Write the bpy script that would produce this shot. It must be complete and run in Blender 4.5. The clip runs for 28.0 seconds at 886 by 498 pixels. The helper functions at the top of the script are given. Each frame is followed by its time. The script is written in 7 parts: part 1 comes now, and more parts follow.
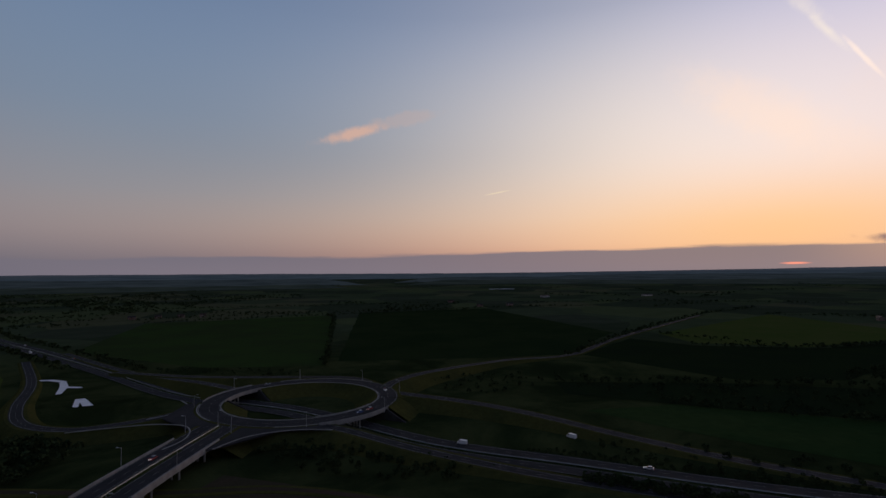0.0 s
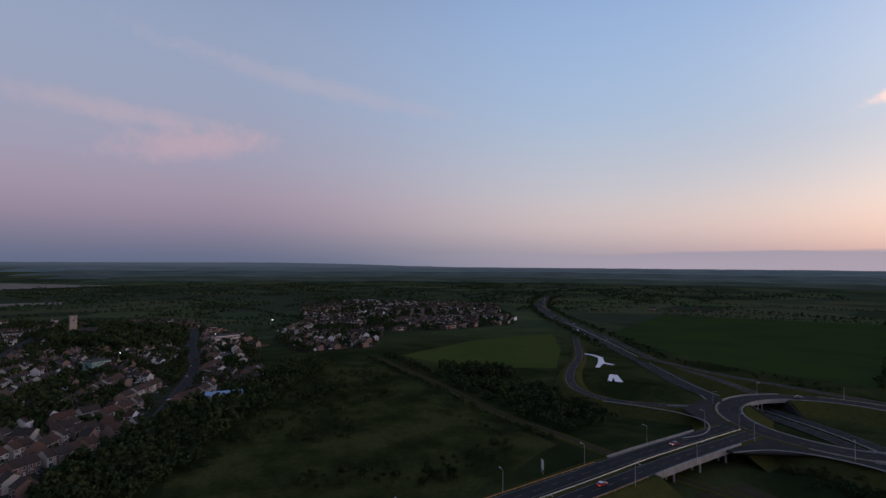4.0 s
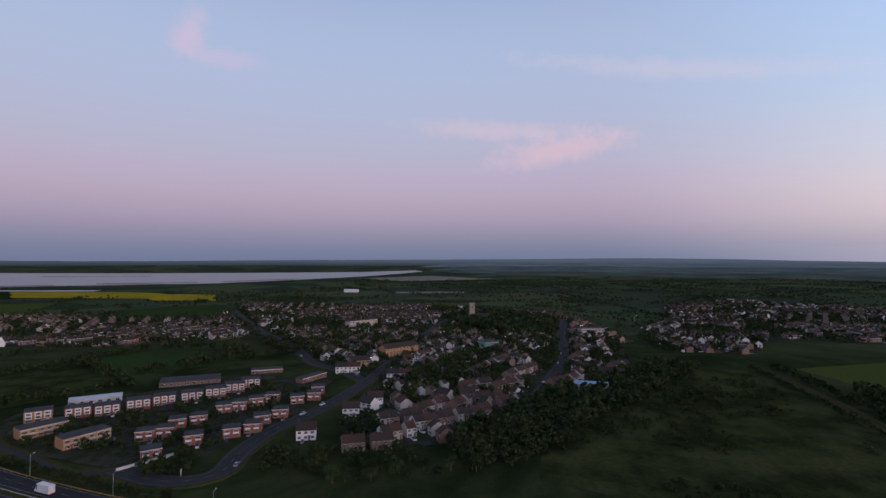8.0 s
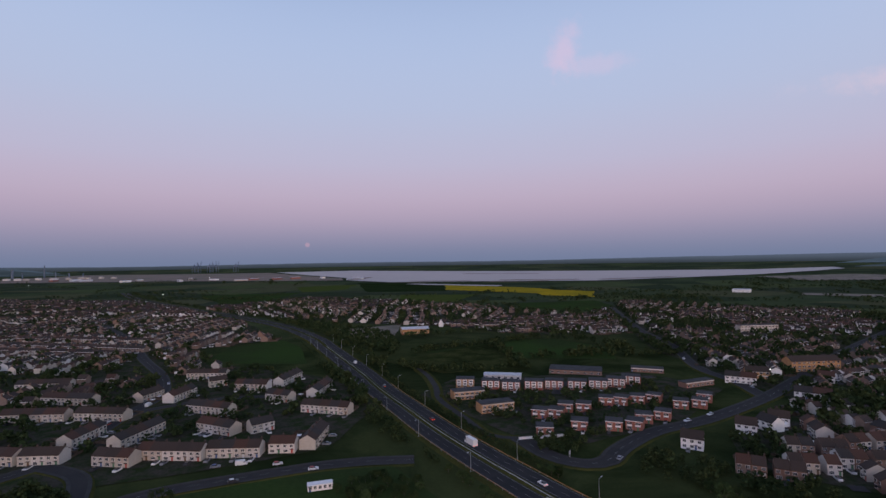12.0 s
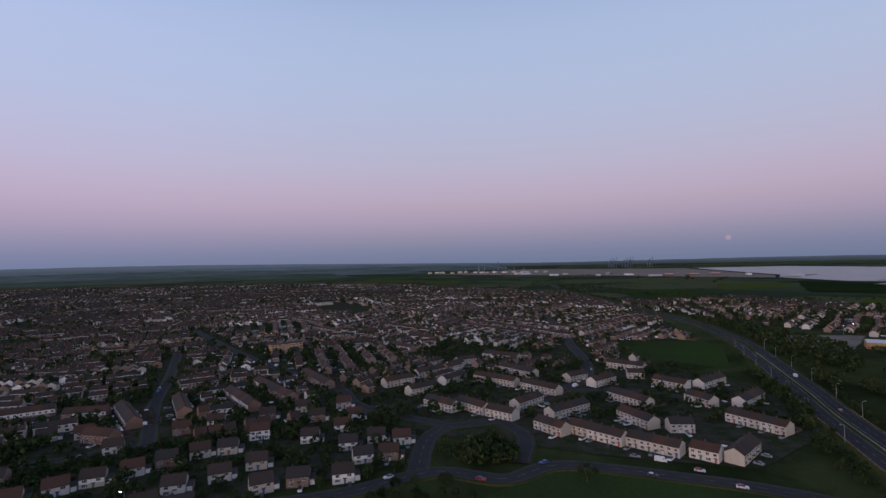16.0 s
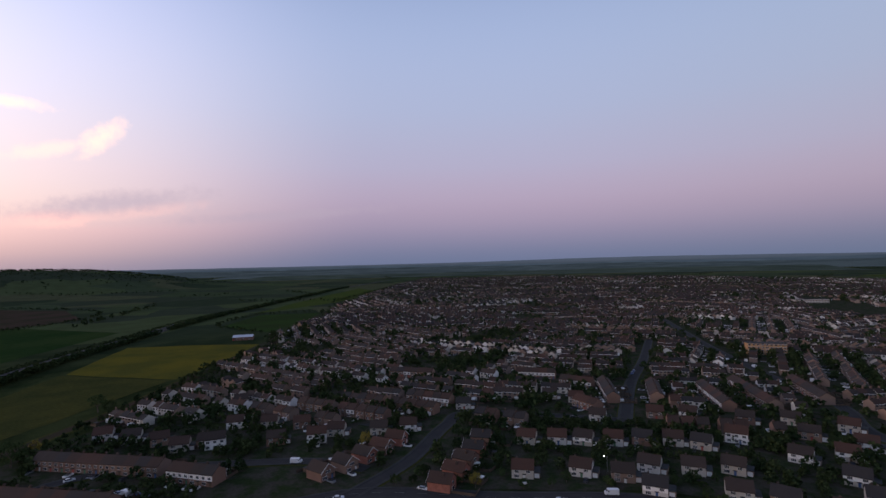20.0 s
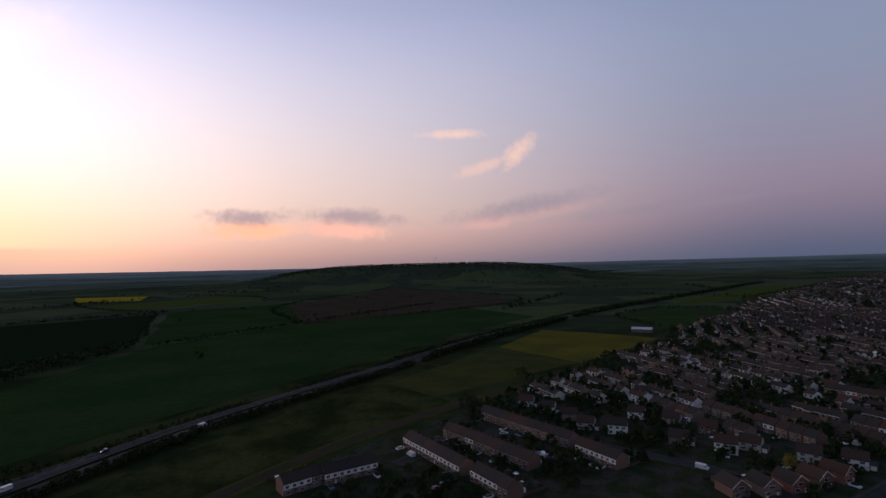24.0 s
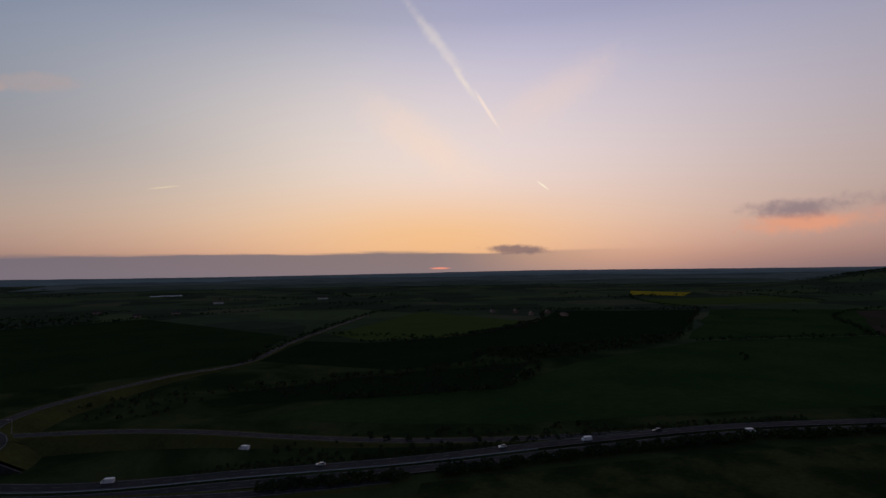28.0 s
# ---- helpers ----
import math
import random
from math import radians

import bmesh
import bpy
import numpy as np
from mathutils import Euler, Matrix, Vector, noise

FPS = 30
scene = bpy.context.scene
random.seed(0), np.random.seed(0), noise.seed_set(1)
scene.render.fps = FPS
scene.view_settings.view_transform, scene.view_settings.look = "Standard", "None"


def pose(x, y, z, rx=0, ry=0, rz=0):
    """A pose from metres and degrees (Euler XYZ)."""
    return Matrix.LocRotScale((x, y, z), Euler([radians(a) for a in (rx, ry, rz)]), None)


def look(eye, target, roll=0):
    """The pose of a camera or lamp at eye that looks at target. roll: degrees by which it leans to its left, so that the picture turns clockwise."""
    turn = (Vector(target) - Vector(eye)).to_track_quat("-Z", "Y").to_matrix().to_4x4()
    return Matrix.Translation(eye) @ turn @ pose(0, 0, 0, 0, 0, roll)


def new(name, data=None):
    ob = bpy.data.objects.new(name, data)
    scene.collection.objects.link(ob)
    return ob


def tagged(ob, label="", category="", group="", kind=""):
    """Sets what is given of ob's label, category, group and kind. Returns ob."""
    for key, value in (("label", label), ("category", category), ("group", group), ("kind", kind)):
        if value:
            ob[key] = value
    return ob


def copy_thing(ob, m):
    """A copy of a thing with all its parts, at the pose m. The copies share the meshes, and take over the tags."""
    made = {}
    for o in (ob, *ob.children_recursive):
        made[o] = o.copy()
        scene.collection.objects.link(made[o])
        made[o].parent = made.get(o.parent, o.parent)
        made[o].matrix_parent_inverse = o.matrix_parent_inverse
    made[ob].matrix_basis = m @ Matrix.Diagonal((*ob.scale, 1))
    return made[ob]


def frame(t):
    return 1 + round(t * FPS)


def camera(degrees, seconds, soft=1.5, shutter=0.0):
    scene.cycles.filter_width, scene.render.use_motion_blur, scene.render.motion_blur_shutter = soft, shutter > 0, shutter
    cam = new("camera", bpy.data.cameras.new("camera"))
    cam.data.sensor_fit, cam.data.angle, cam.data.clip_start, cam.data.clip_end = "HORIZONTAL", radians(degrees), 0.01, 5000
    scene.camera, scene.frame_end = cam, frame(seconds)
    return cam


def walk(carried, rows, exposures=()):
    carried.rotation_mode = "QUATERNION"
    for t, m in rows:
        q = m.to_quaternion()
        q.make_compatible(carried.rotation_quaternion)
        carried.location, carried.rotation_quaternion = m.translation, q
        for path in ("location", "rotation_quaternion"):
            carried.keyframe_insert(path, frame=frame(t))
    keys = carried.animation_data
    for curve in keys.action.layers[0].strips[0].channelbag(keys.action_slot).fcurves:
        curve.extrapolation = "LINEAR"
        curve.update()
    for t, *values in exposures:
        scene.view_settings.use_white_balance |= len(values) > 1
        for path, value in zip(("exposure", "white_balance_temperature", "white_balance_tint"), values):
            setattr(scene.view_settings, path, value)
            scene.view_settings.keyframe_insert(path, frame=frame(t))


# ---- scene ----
import itertools

cam = camera(82.0, 28.0, soft=1.5)
EYE = 90.0

# time, yaw, pitch, roll
PATH = [
    (0.0, 0.04, 2.82, -0.50), (0.5, 7.07, 2.87, -0.23), (1.0, 15.03, 2.85, 0.04), (1.5, 23.22, 2.77, 0.23),
    (2.0, 28.72, 2.65, 0.34), (2.5, 35.65, 2.54, 0.48), (3.0, 42.28, 2.43, 0.50), (3.5, 48.34, 2.34, 0.45),
    (4.0, 53.68, 2.26, 0.45), (4.5, 58.49, 2.20, 0.46), (5.0, 62.96, 2.15, 0.48), (5.5, 67.27, 2.10, 0.49),
    (6.0, 71.62, 2.02, 0.48), (6.5, 76.87, 1.91, 0.45), (7.0, 81.80, 1.78, 0.37), (7.5, 86.90, 1.67, 0.27),
    (8.0, 92.75, 1.56, 0.18), (8.5, 98.91, 1.48, 0.04), (9.0, 103.45, 1.46, -0.13), (9.5, 106.79, 1.43, -0.30),
    (10.0, 110.36, 1.44, -0.45), (10.5, 116.19, 1.49, -0.56), (11.0, 123.12, 1.52, -0.62), (11.5, 129.05, 1.52, -0.69),
    (12.0, 133.20, 1.51, -0.81), (12.5, 136.98, 1.53, -0.93), (13.0, 141.72, 1.54, -1.01), (13.5, 147.14, 1.55, -1.07),
    (14.0, 152.97, 1.58, -1.11), (14.5, 158.92, 1.62, -1.13), (15.0, 164.72, 1.66, -1.15), (15.5, 170.97, 1.70, -1.17),
    (16.0, 177.37, 1.76, -1.18), (16.5, 183.08, 1.81, -1.18), (17.0, 189.36, 1.86, -1.20), (17.5, 197.03, 1.90, -1.17),
    (18.0, 204.37, 1.90, -1.12), (18.5, 209.85, 1.87, -1.18), (19.0, 215.14, 1.81, -1.26), (19.5, 220.72, 1.84, -1.32),
    (20.0, 226.62, 1.85, -1.35), (20.5, 232.78, 1.85, -1.39), (21.0, 238.16, 1.85, -1.42), (21.5, 243.14, 1.86, -1.45),
    (22.0, 248.08, 1.89, -1.48), (22.5, 253.33, 1.94, -1.50), (23.0, 259.27, 2.00, -1.48), (23.5, 264.06, 2.06, -1.48),
    (24.0, 269.14, 2.10, -1.46), (24.5, 275.89, 2.15, -1.40), (25.0, 284.10, 2.30, -1.27), (25.5, 292.34, 2.51, -1.13),
    (26.0, 299.56, 2.66, -1.04), (26.5, 305.57, 2.78, -0.95), (27.0, 312.07, 2.89, -0.85), (27.5, 318.56, 2.92, -0.79),
    (28.0, 325.05, 2.93, -0.76),
]
EXPOSURES = [
    (0.0, -1.4), (1.5, -0.93), (3.0, -0.54), (5.5, -0.2), (8.0, 0.06), (11.0, 0.14), (15.0, 0.12), (17.0, 0.03),
    (18.5, 0.02), (20.0, -0.08), (22.5, -0.46), (24.0, -0.78), (25.0, -1.06), (26.5, -1.46), (28.0, -1.58),
]
walk(cam, [(t, pose(0, 0, EYE, 89.88 + p, 0, y) @ pose(0, 0, 0, 0, 0, r)) for t, y, p, r in PATH], EXPOSURES)


# ---- world: a clear dusk sky, the sun on the horizon behind a low bank of cloud ----
SUN_AZ = radians(-34.6)
SUN_XY = (-math.sin(SUN_AZ), math.cos(SUN_AZ))


class Nodes:
    """A short way to write node trees."""

    def __init__(self, tree):
        self.tree = tree
        tree.nodes.clear()

    def add(self, kind, props=None, **inputs):
        n = self.tree.nodes.new(kind)
        for k, v in (props or {}).items():
            setattr(n, k, v)
        for k, v in inputs.items():
            key = int(k[1:]) if k[0] == "i" and k[1:].isdigit() else k.replace("_", " ")
            self.put(n.inputs[key], v)
        return n

    def put(self, socket, v):
        if isinstance(v, bpy.types.NodeSocket):
            self.tree.links.new(v, socket)
        else:
            socket.default_value = v

    def math(self, op, a, b=0.0, c=0.0, clamp=False):
        n = self.add("ShaderNodeMath", {"operation": op, "use_clamp": clamp}, i0=a, i1=b, i2=c)
        return n.outputs[0]

    def mix(self, f, a, b, blend="MIX"):
        n = self.add("ShaderNodeMix", {"data_type": "RGBA", "blend_type": blend}, i0=f, i6=a, i7=b)
        return n.outputs[2]

    def span(self, v, a, b, c=0.0, d=1.0, smooth=True):
        n = self.add("ShaderNodeMapRange", {"interpolation_type": "SMOOTHSTEP" if smooth else "LINEAR"}, i0=v, i1=a, i2=b, i3=c, i4=d)
        return n.outputs[0]

    def ramp(self, f, stops, mode="EASE", gain=1.0):
        n = self.add("ShaderNodeValToRGB", Fac=f)
        r = n.color_ramp
        r.interpolation = mode
        while len(r.elements) < len(stops):
            r.elements.new(0.5)
        for e, (p, c) in zip(r.elements, stops):
            e.position, e.color = p, (*[v / gain for v in c], 1.0)
        if gain == 1.0:
            return n.outputs[0]
        scaled = self.add("ShaderNodeVectorMath", {"operation": "SCALE"}, i0=n.outputs[0])
        scaled.inputs["Scale"].default_value = gain
        return scaled.outputs[0]

    def noise(self, vec, scale, detail=4.0, rough=0.55, distortion=0.0):
        n = self.add("ShaderNodeTexNoise", Vector=vec, Scale=scale, Detail=detail, Roughness=rough, Distortion=distortion)
        return n.outputs["Fac"]


def build_sky():
    world = bpy.data.worlds.new("dusk_sky")
    scene.world = world
    world.use_nodes = True
    n = Nodes(world.node_tree)
    way = n.add("ShaderNodeTexCoord").outputs["Generated"]
    xyz = n.add("ShaderNodeSeparateXYZ", Vector=way)
    x, y, z = xyz.outputs
    el = n.math("MULTIPLY", n.math("ARCSINE", z), 180 / math.pi)
    flat = n.math("SQRT", n.math("ADD", n.math("MULTIPLY", x, x), n.math("ADD", n.math("MULTIPLY", y, y), 1e-6)))
    c = n.math("DIVIDE", n.math("ADD", n.math("MULTIPLY", x, SUN_XY[0]), n.math("MULTIPLY", y, SUN_XY[1])), flat)
    off = n.math("MULTIPLY", n.math("ARCCOSINE", n.math("MINIMUM", n.math("MAXIMUM", c, -1.0), 1.0)), 180 / math.pi)
    # azimuth counted to the left of the start of the turn, 0 to 360
    az = n.math("MULTIPLY", n.math("ARCTAN2", n.math("MULTIPLY", x, -1.0), y), 180 / math.pi)
    az = n.math("FLOORED_MODULO", az, 360.0)
    h = n.math("DIVIDE", el, 60.0, clamp=True)
    sunward = n.ramp(h, [(0.0, (1.15, 0.58, 0.48)), (0.025, (1.85, 0.78, 0.42)), (0.05, (2.25, 1.16, 0.66)), (0.10, (2.38, 1.55, 0.98)),
                         (0.20, (2.15, 1.80, 1.55)), (0.33, (1.62, 1.55, 1.66)), (0.45, (1.02, 1.12, 1.52)), (1.0, (0.10, 0.16, 0.36))], "B_SPLINE", 3.0)
    beside = n.ramp(h, [(0.0, (0.34, 0.30, 0.38)), (0.03, (0.62, 0.46, 0.48)), (0.075, (1.15, 0.72, 0.66)), (0.14, (1.05, 0.84, 0.80)),
                        (0.27, (0.82, 0.80, 0.94)), (0.47, (0.58, 0.66, 0.94)), (0.62, (0.20, 0.28, 0.52)), (1.0, (0.08, 0.13, 0.29))], "B_SPLINE")
    away = n.ramp(h, [(0.0, (0.14, 0.18, 0.29)), (0.035, (0.215, 0.225, 0.34)), (0.075, (0.37, 0.305, 0.42)), (0.12, (0.47, 0.375, 0.49)),
                      (0.18, (0.46, 0.435, 0.58)), (0.28, (0.42, 0.48, 0.65)), (0.47, (0.38, 0.49, 0.73)), (1.0, (0.07, 0.12, 0.28))], "B_SPLINE")
    # clear and bluer to the north of the sun, hazy and pinker to the south of it
    clear = n.ramp(h, [(0.0, (0.30, 0.32, 0.45)), (0.03, (0.44, 0.42, 0.51)), (0.075, (0.76, 0.63, 0.65)), (0.14, (0.73, 0.71, 0.76)),
                       (0.27, (0.49, 0.66, 0.90)), (0.47, (0.38, 0.57, 0.94)), (0.62, (0.22, 0.32, 0.58)), (1.0, (0.08, 0.13, 0.29))], "B_SPLINE")
    turn = n.math("SUBTRACT", n.math("FLOORED_MODULO", n.math("ADD", az, 180.0 - 325.4), 360.0), 180.0)
    north = n.span(turn, -12.0, 22.0)
    sky = n.mix(n.span(n.math("SUBTRACT", off, n.math("MULTIPLY", north, 22.0)), 46.0, 92.0), n.mix(north, beside, clear), away)
    reach = n.math("SUBTRACT", n.span(el, 2.0, 22.0, 37.0, 45.0), n.math("MULTIPLY", north, n.span(el, 3.0, 14.0, -5.0, 11.0)))
    near = n.math("EXPONENT", n.math("MULTIPLY", n.math("POWER", n.math("DIVIDE", off, reach), 2.0), -1.0))
    sky = n.mix(near, sky, n.mix(n.math("SUBTRACT", 1.0, north), sunward, (1.0, 0.97, 1.16, 1), "MULTIPLY"))
    # a broad pale glow over the sun
    lofty = n.math("EXPONENT", n.math("MULTIPLY", n.math("POWER", n.math("DIVIDE", n.math("SUBTRACT", el, 12.0), 13.0), 2.0), -1.0))
    round_sun = n.math("EXPONENT", n.math("MULTIPLY", n.math("POWER", n.math("DIVIDE", off, 30.0), 2.0), -1.0))
    sky = n.mix(n.math("MULTIPLY", n.math("MULTIPLY", lofty, round_sun), 0.42), sky, (2.95, 2.55, 2.25, 1))
    # golden band low round the sun
    low = n.math("EXPONENT", n.math("MULTIPLY", n.math("POWER", n.math("DIVIDE", n.math("SUBTRACT", el, 4.0), 4.5), 2.0), -1.0))
    close = n.math("EXPONENT", n.math("MULTIPLY", n.math("POWER", n.math("DIVIDE", off, 19.0), 2.0), -1.0))
    sky = n.mix(n.math("MULTIPLY", n.math("MULTIPLY", low, close), 0.6), sky, (2.75, 1.50, 0.50, 1))
    # the southern sky keeps a brighter afterglow
    after = n.math("MULTIPLY", n.span(turn, -150.0, -105.0), n.span(turn, -40.0, -75.0))
    sky = n.mix(after, sky, (1.06, 1.05, 1.09, 1), "MULTIPLY")
    # thin atmosphere of the physical model, for the share of blue overhead
    nishita = n.add("ShaderNodeTexSky", {"sky_type": "NISHITA", "sun_disc": False, "sun_elevation": radians(0.6), "sun_rotation": -SUN_AZ,
                                         "altitude": 60.0, "air_density": 1.0, "dust_density": 1.6, "ozone_density": 2.0}).outputs[0]
    sky = n.mix(0.006, sky, nishita)
    # low bank of cloud along the horizon under the glow
    west = n.math("SUBTRACT", n.math("FLOORED_MODULO", n.math("ADD", az, 180.0 - 350.0), 360.0), 180.0)
    spread = n.noise(n.add("ShaderNodeCombineXYZ", X=n.math("MULTIPLY", west, 0.06), Y=n.math("MULTIPLY", el, 0.9)).outputs[0], 1.0, 5.0)
    top = n.math("ADD", n.math("MULTIPLY", n.math("SUBTRACT", spread, 0.5), 1.4), n.span(off, 70.0, 15.0, 1.6, 2.35))
    reach = n.math("MULTIPLY", n.span(west, -50.0, -22.0), n.span(west, 78.0, 36.0))
    bank = n.math("MULTIPLY", n.span(n.math("SUBTRACT", el, top), 0.25, -0.15), reach)
    sky = n.mix(n.math("MULTIPLY", bank, 0.85), sky, n.mix(n.span(el, 0.0, 2.4), (0.53, 0.46, 0.56, 1), (0.43, 0.40, 0.51, 1)))
    plane = n.add("ShaderNodeCombineXYZ", X=az, Y=el).outputs[0]
    warp = n.noise(plane, 0.42, 5.0, 0.6)
    fine = n.noise(plane, 1.3, 4.0, 0.6)

    def blot(base, a, e, wide, high, tilt, colour, strength, soft=0.55, ragged=1.1):
        """A smear of cloud at azimuth a, elevation e."""
        wide, high = wide * 1.6, high * 1.6
        da = n.math("SUBTRACT", n.math("FLOORED_MODULO", n.math("ADD", n.math("SUBTRACT", az, a), 180.0), 360.0), 180.0)
        de = n.math("SUBTRACT", el, e)
        ct, st = math.cos(radians(tilt)), math.sin(radians(tilt))
        u = n.math("DIVIDE", n.math("ADD", n.math("MULTIPLY", da, ct), n.math("MULTIPLY", de, st)), wide)
        v = n.math("DIVIDE", n.math("SUBTRACT", n.math("MULTIPLY", de, ct), n.math("MULTIPLY", da, st)), high)
        d = n.math("SQRT", n.math("ADD", n.math("MULTIPLY", u, u), n.math("MULTIPLY", v, v)))
        d = n.math("ADD", d, n.math("MULTIPLY", n.math("SUBTRACT", n.math("ADD", warp, n.math("MULTIPLY", fine, 0.5)), 0.75), ragged))
        return n.mix(n.math("MULTIPLY", n.span(d, 1.0, 1.0 - soft), strength), base, (*colour, 1))

    warm, pale, rose, mauve = (2.6, 1.75, 1.25), (2.7, 2.35, 1.95), (0.72, 0.45, 0.50), (0.74, 0.55, 0.62)
    # one lit streak and its wisp
    sky = blot(sky, 10.0, 15.3, 3.2, 0.55, -15, (1.9, 1.15, 0.86), 0.75, 0.9)
    sky = blot(sky, 4.6, 16.9, 3.2, 0.6, -10, (1.5, 1.05, 0.9), 0.3)
    # vapour trails
    sky = blot(sky, 325.6, 25.2, 4.4, 0.55, 47, pale, 0.34, 0.98, 1.0)
    sky = blot(sky, 322.4, 20.9, 2.0, 0.35, 54, pale, 0.55, 0.95, 0.8)
    sky = blot(sky, 319.8, 17.9, 2.3, 0.17, 57, (3.0, 2.4, 2.0), 0.6, 0.9, 0.7)
    sky = blot(sky, 313.8, 9.6, 0.7, 0.08, 38, (3.0, 2.6, 2.0), 0.8, 0.7, 0.3)
    sky = blot(sky, 353.8, 8.9, 1.2, 0.07, -10, (2.3, 1.9, 1.3), 0.6, 0.8, 0.5)
    # faint fan of high haze spreading from the trail
    sky = blot(sky, 327.0, 14.6, 7.5, 2.2, 32, (2.9, 2.1, 1.6), 0.40, 0.98, 0.6)
    sky = blot(sky, 312.5, 19.0, 7.0, 2.0, -24, (2.5, 1.9, 1.65), 0.38, 0.98, 0.6)
    # rose veils high over the estuary
    sky = blot(sky, 80.0, 12.2, 6.2, 1.4, -8, (0.80, 0.53, 0.59), 0.48, 0.9)
    sky = blot(sky, 86.0, 14.4, 9.0, 0.9, 3, (0.72, 0.54, 0.62), 0.42, 0.9)
    sky = blot(sky, 68.0, 19.2, 15.0, 0.9, 9, (0.66, 0.58, 0.68), 0.35, 0.9)
    sky = blot(sky, 119.5, 22.0, 1.6, 2.2, 15, (0.66, 0.50, 0.66), 0.55, 0.9)
    sky = blot(sky, 116.4, 20.2, 3.4, 0.9, 0, (0.62, 0.50, 0.66), 0.35, 0.9)
    # lit flecks over the hill
    sky = blot(sky, 267.6, 14.6, 2.9, 0.42, 0, (1.75, 1.15, 0.95), 0.75, 0.95, 1.3)
    sky = blot(sky, 260.4, 12.5, 1.9, 0.85, -42, (1.75, 1.12, 0.90), 0.75, 0.95, 1.3)
    sky = blot(sky, 264.4, 11.0, 2.3, 0.6, -16, (1.6, 1.05, 0.9), 0.6, 0.8)
    # grey-mauve bars with their lower edges lit
    sky = blot(sky, 289.6, 4.3, 4.0, 0.85, 0, (2.25, 1.0, 0.62), 0.9, 0.8)
    sky = blot(sky, 290.2, 5.6, 3.3, 0.72, 2, mauve, 0.8, 0.9, 1.2)
    sky = blot(sky, 280.2, 4.4, 4.2, 0.95, 6, (1.85, 0.95, 0.75), 0.85, 0.8)
    sky = blot(sky, 279.2, 5.7, 5.2, 0.8, 4, mauve, 0.8, 0.9, 1.2)
    sky = blot(sky, 264.0, 4.9, 2.8, 0.7, -5, (1.4, 0.78, 0.70), 0.6, 0.8)
    sky = blot(sky, 258.0, 5.7, 5.0, 0.6, -9, (1.15, 0.70, 0.66), 0.45, 0.9)
    sky = blot(sky, 259.5, 6.5, 7.0, 0.95, -9, (0.60, 0.49, 0.59), 0.7, 0.9, 1.2)
    sky = blot(sky, 243.0, 5.7, 9.0, 0.5, -4, (0.52, 0.43, 0.54), 0.45, 0.9, 1.2)
    sky = blot(sky, 317.0, 2.65, 2.9, 0.4, 3, (0.62, 0.42, 0.44), 0.85, 0.6)
    # the sun's last sliver through the bank, and the moon
    sky = blot(sky, 325.4, 0.65, 0.9, 0.08, 0, (3.2, 0.95, 0.6), 0.9, 0.7, 0.25)
    sky = blot(sky, 148.1, 2.0, 0.2, 0.2, 0, (0.46, 0.30, 0.40), 0.6, 0.5, 0.1)
    out = n.add("ShaderNodeBackground", Color=sky, Strength=1.0)
    n.add("ShaderNodeOutputWorld", Surface=out.outputs[0])


build_sky()

# the last direct light of the sun, low and spread wide by the haze
low_sun = new("low_sun", bpy.data.lights.new("low_sun", "SUN"))
low_sun.data.energy, low_sun.data.angle, low_sun.data.color = 0.52, radians(12), (1.0, 0.66, 0.48)
low_sun.matrix_world = look((SUN_XY[0] * 1000, SUN_XY[1] * 1000, 60), (0, 0, 0))


# ---- materials ----
def material(name, colour, rough=0.85, spread=0.25, scale=1.0, fine=12.0, bump=0.0, metallic=0.0, random=0.0, tint=None, island=False, spec=0.3):
    """Base colour varied at two scales; random: how far objects (or islands) differ; tint: a second colour that the coarse noise brings in."""
    m = bpy.data.materials.new(name)
    m.use_nodes = True
    n = Nodes(m.node_tree)
    place = n.add("ShaderNodeNewGeometry")
    big = n.noise(place.outputs["Position"], scale, 4.0, 0.6)
    small = n.noise(place.outputs["Position"], scale * fine, 3.0, 0.6)
    col = n.mix(n.span(big, 0.35, 0.65), (*colour, 1), (*(tint or [c * (1 - spread) for c in colour]), 1))
    value = n.math("ADD", n.math("MULTIPLY", n.math("SUBTRACT", small, 0.5), spread * 1.6), 1.0)
    if random:
        r = place.outputs["Random Per Island"] if island else n.add("ShaderNodeObjectInfo").outputs["Random"]
        value = n.math("MULTIPLY", value, n.math("ADD", n.math("MULTIPLY", r, 2 * random), 1 - random))
    hsv = n.add("ShaderNodeHueSaturation", Value=value, Color=col)
    shader = n.add("ShaderNodeBsdfPrincipled", Base_Color=hsv.outputs[0], Roughness=rough, Metallic=metallic)
    shader.inputs["Specular IOR Level"].default_value = spec
    if bump:
        b = n.add("ShaderNodeBump", Height=small, Strength=bump, Distance=0.05)
        n.put(shader.inputs["Normal"], b.outputs[0])
    n.add("ShaderNodeOutputMaterial", Surface=shader.outputs[0])
    return m


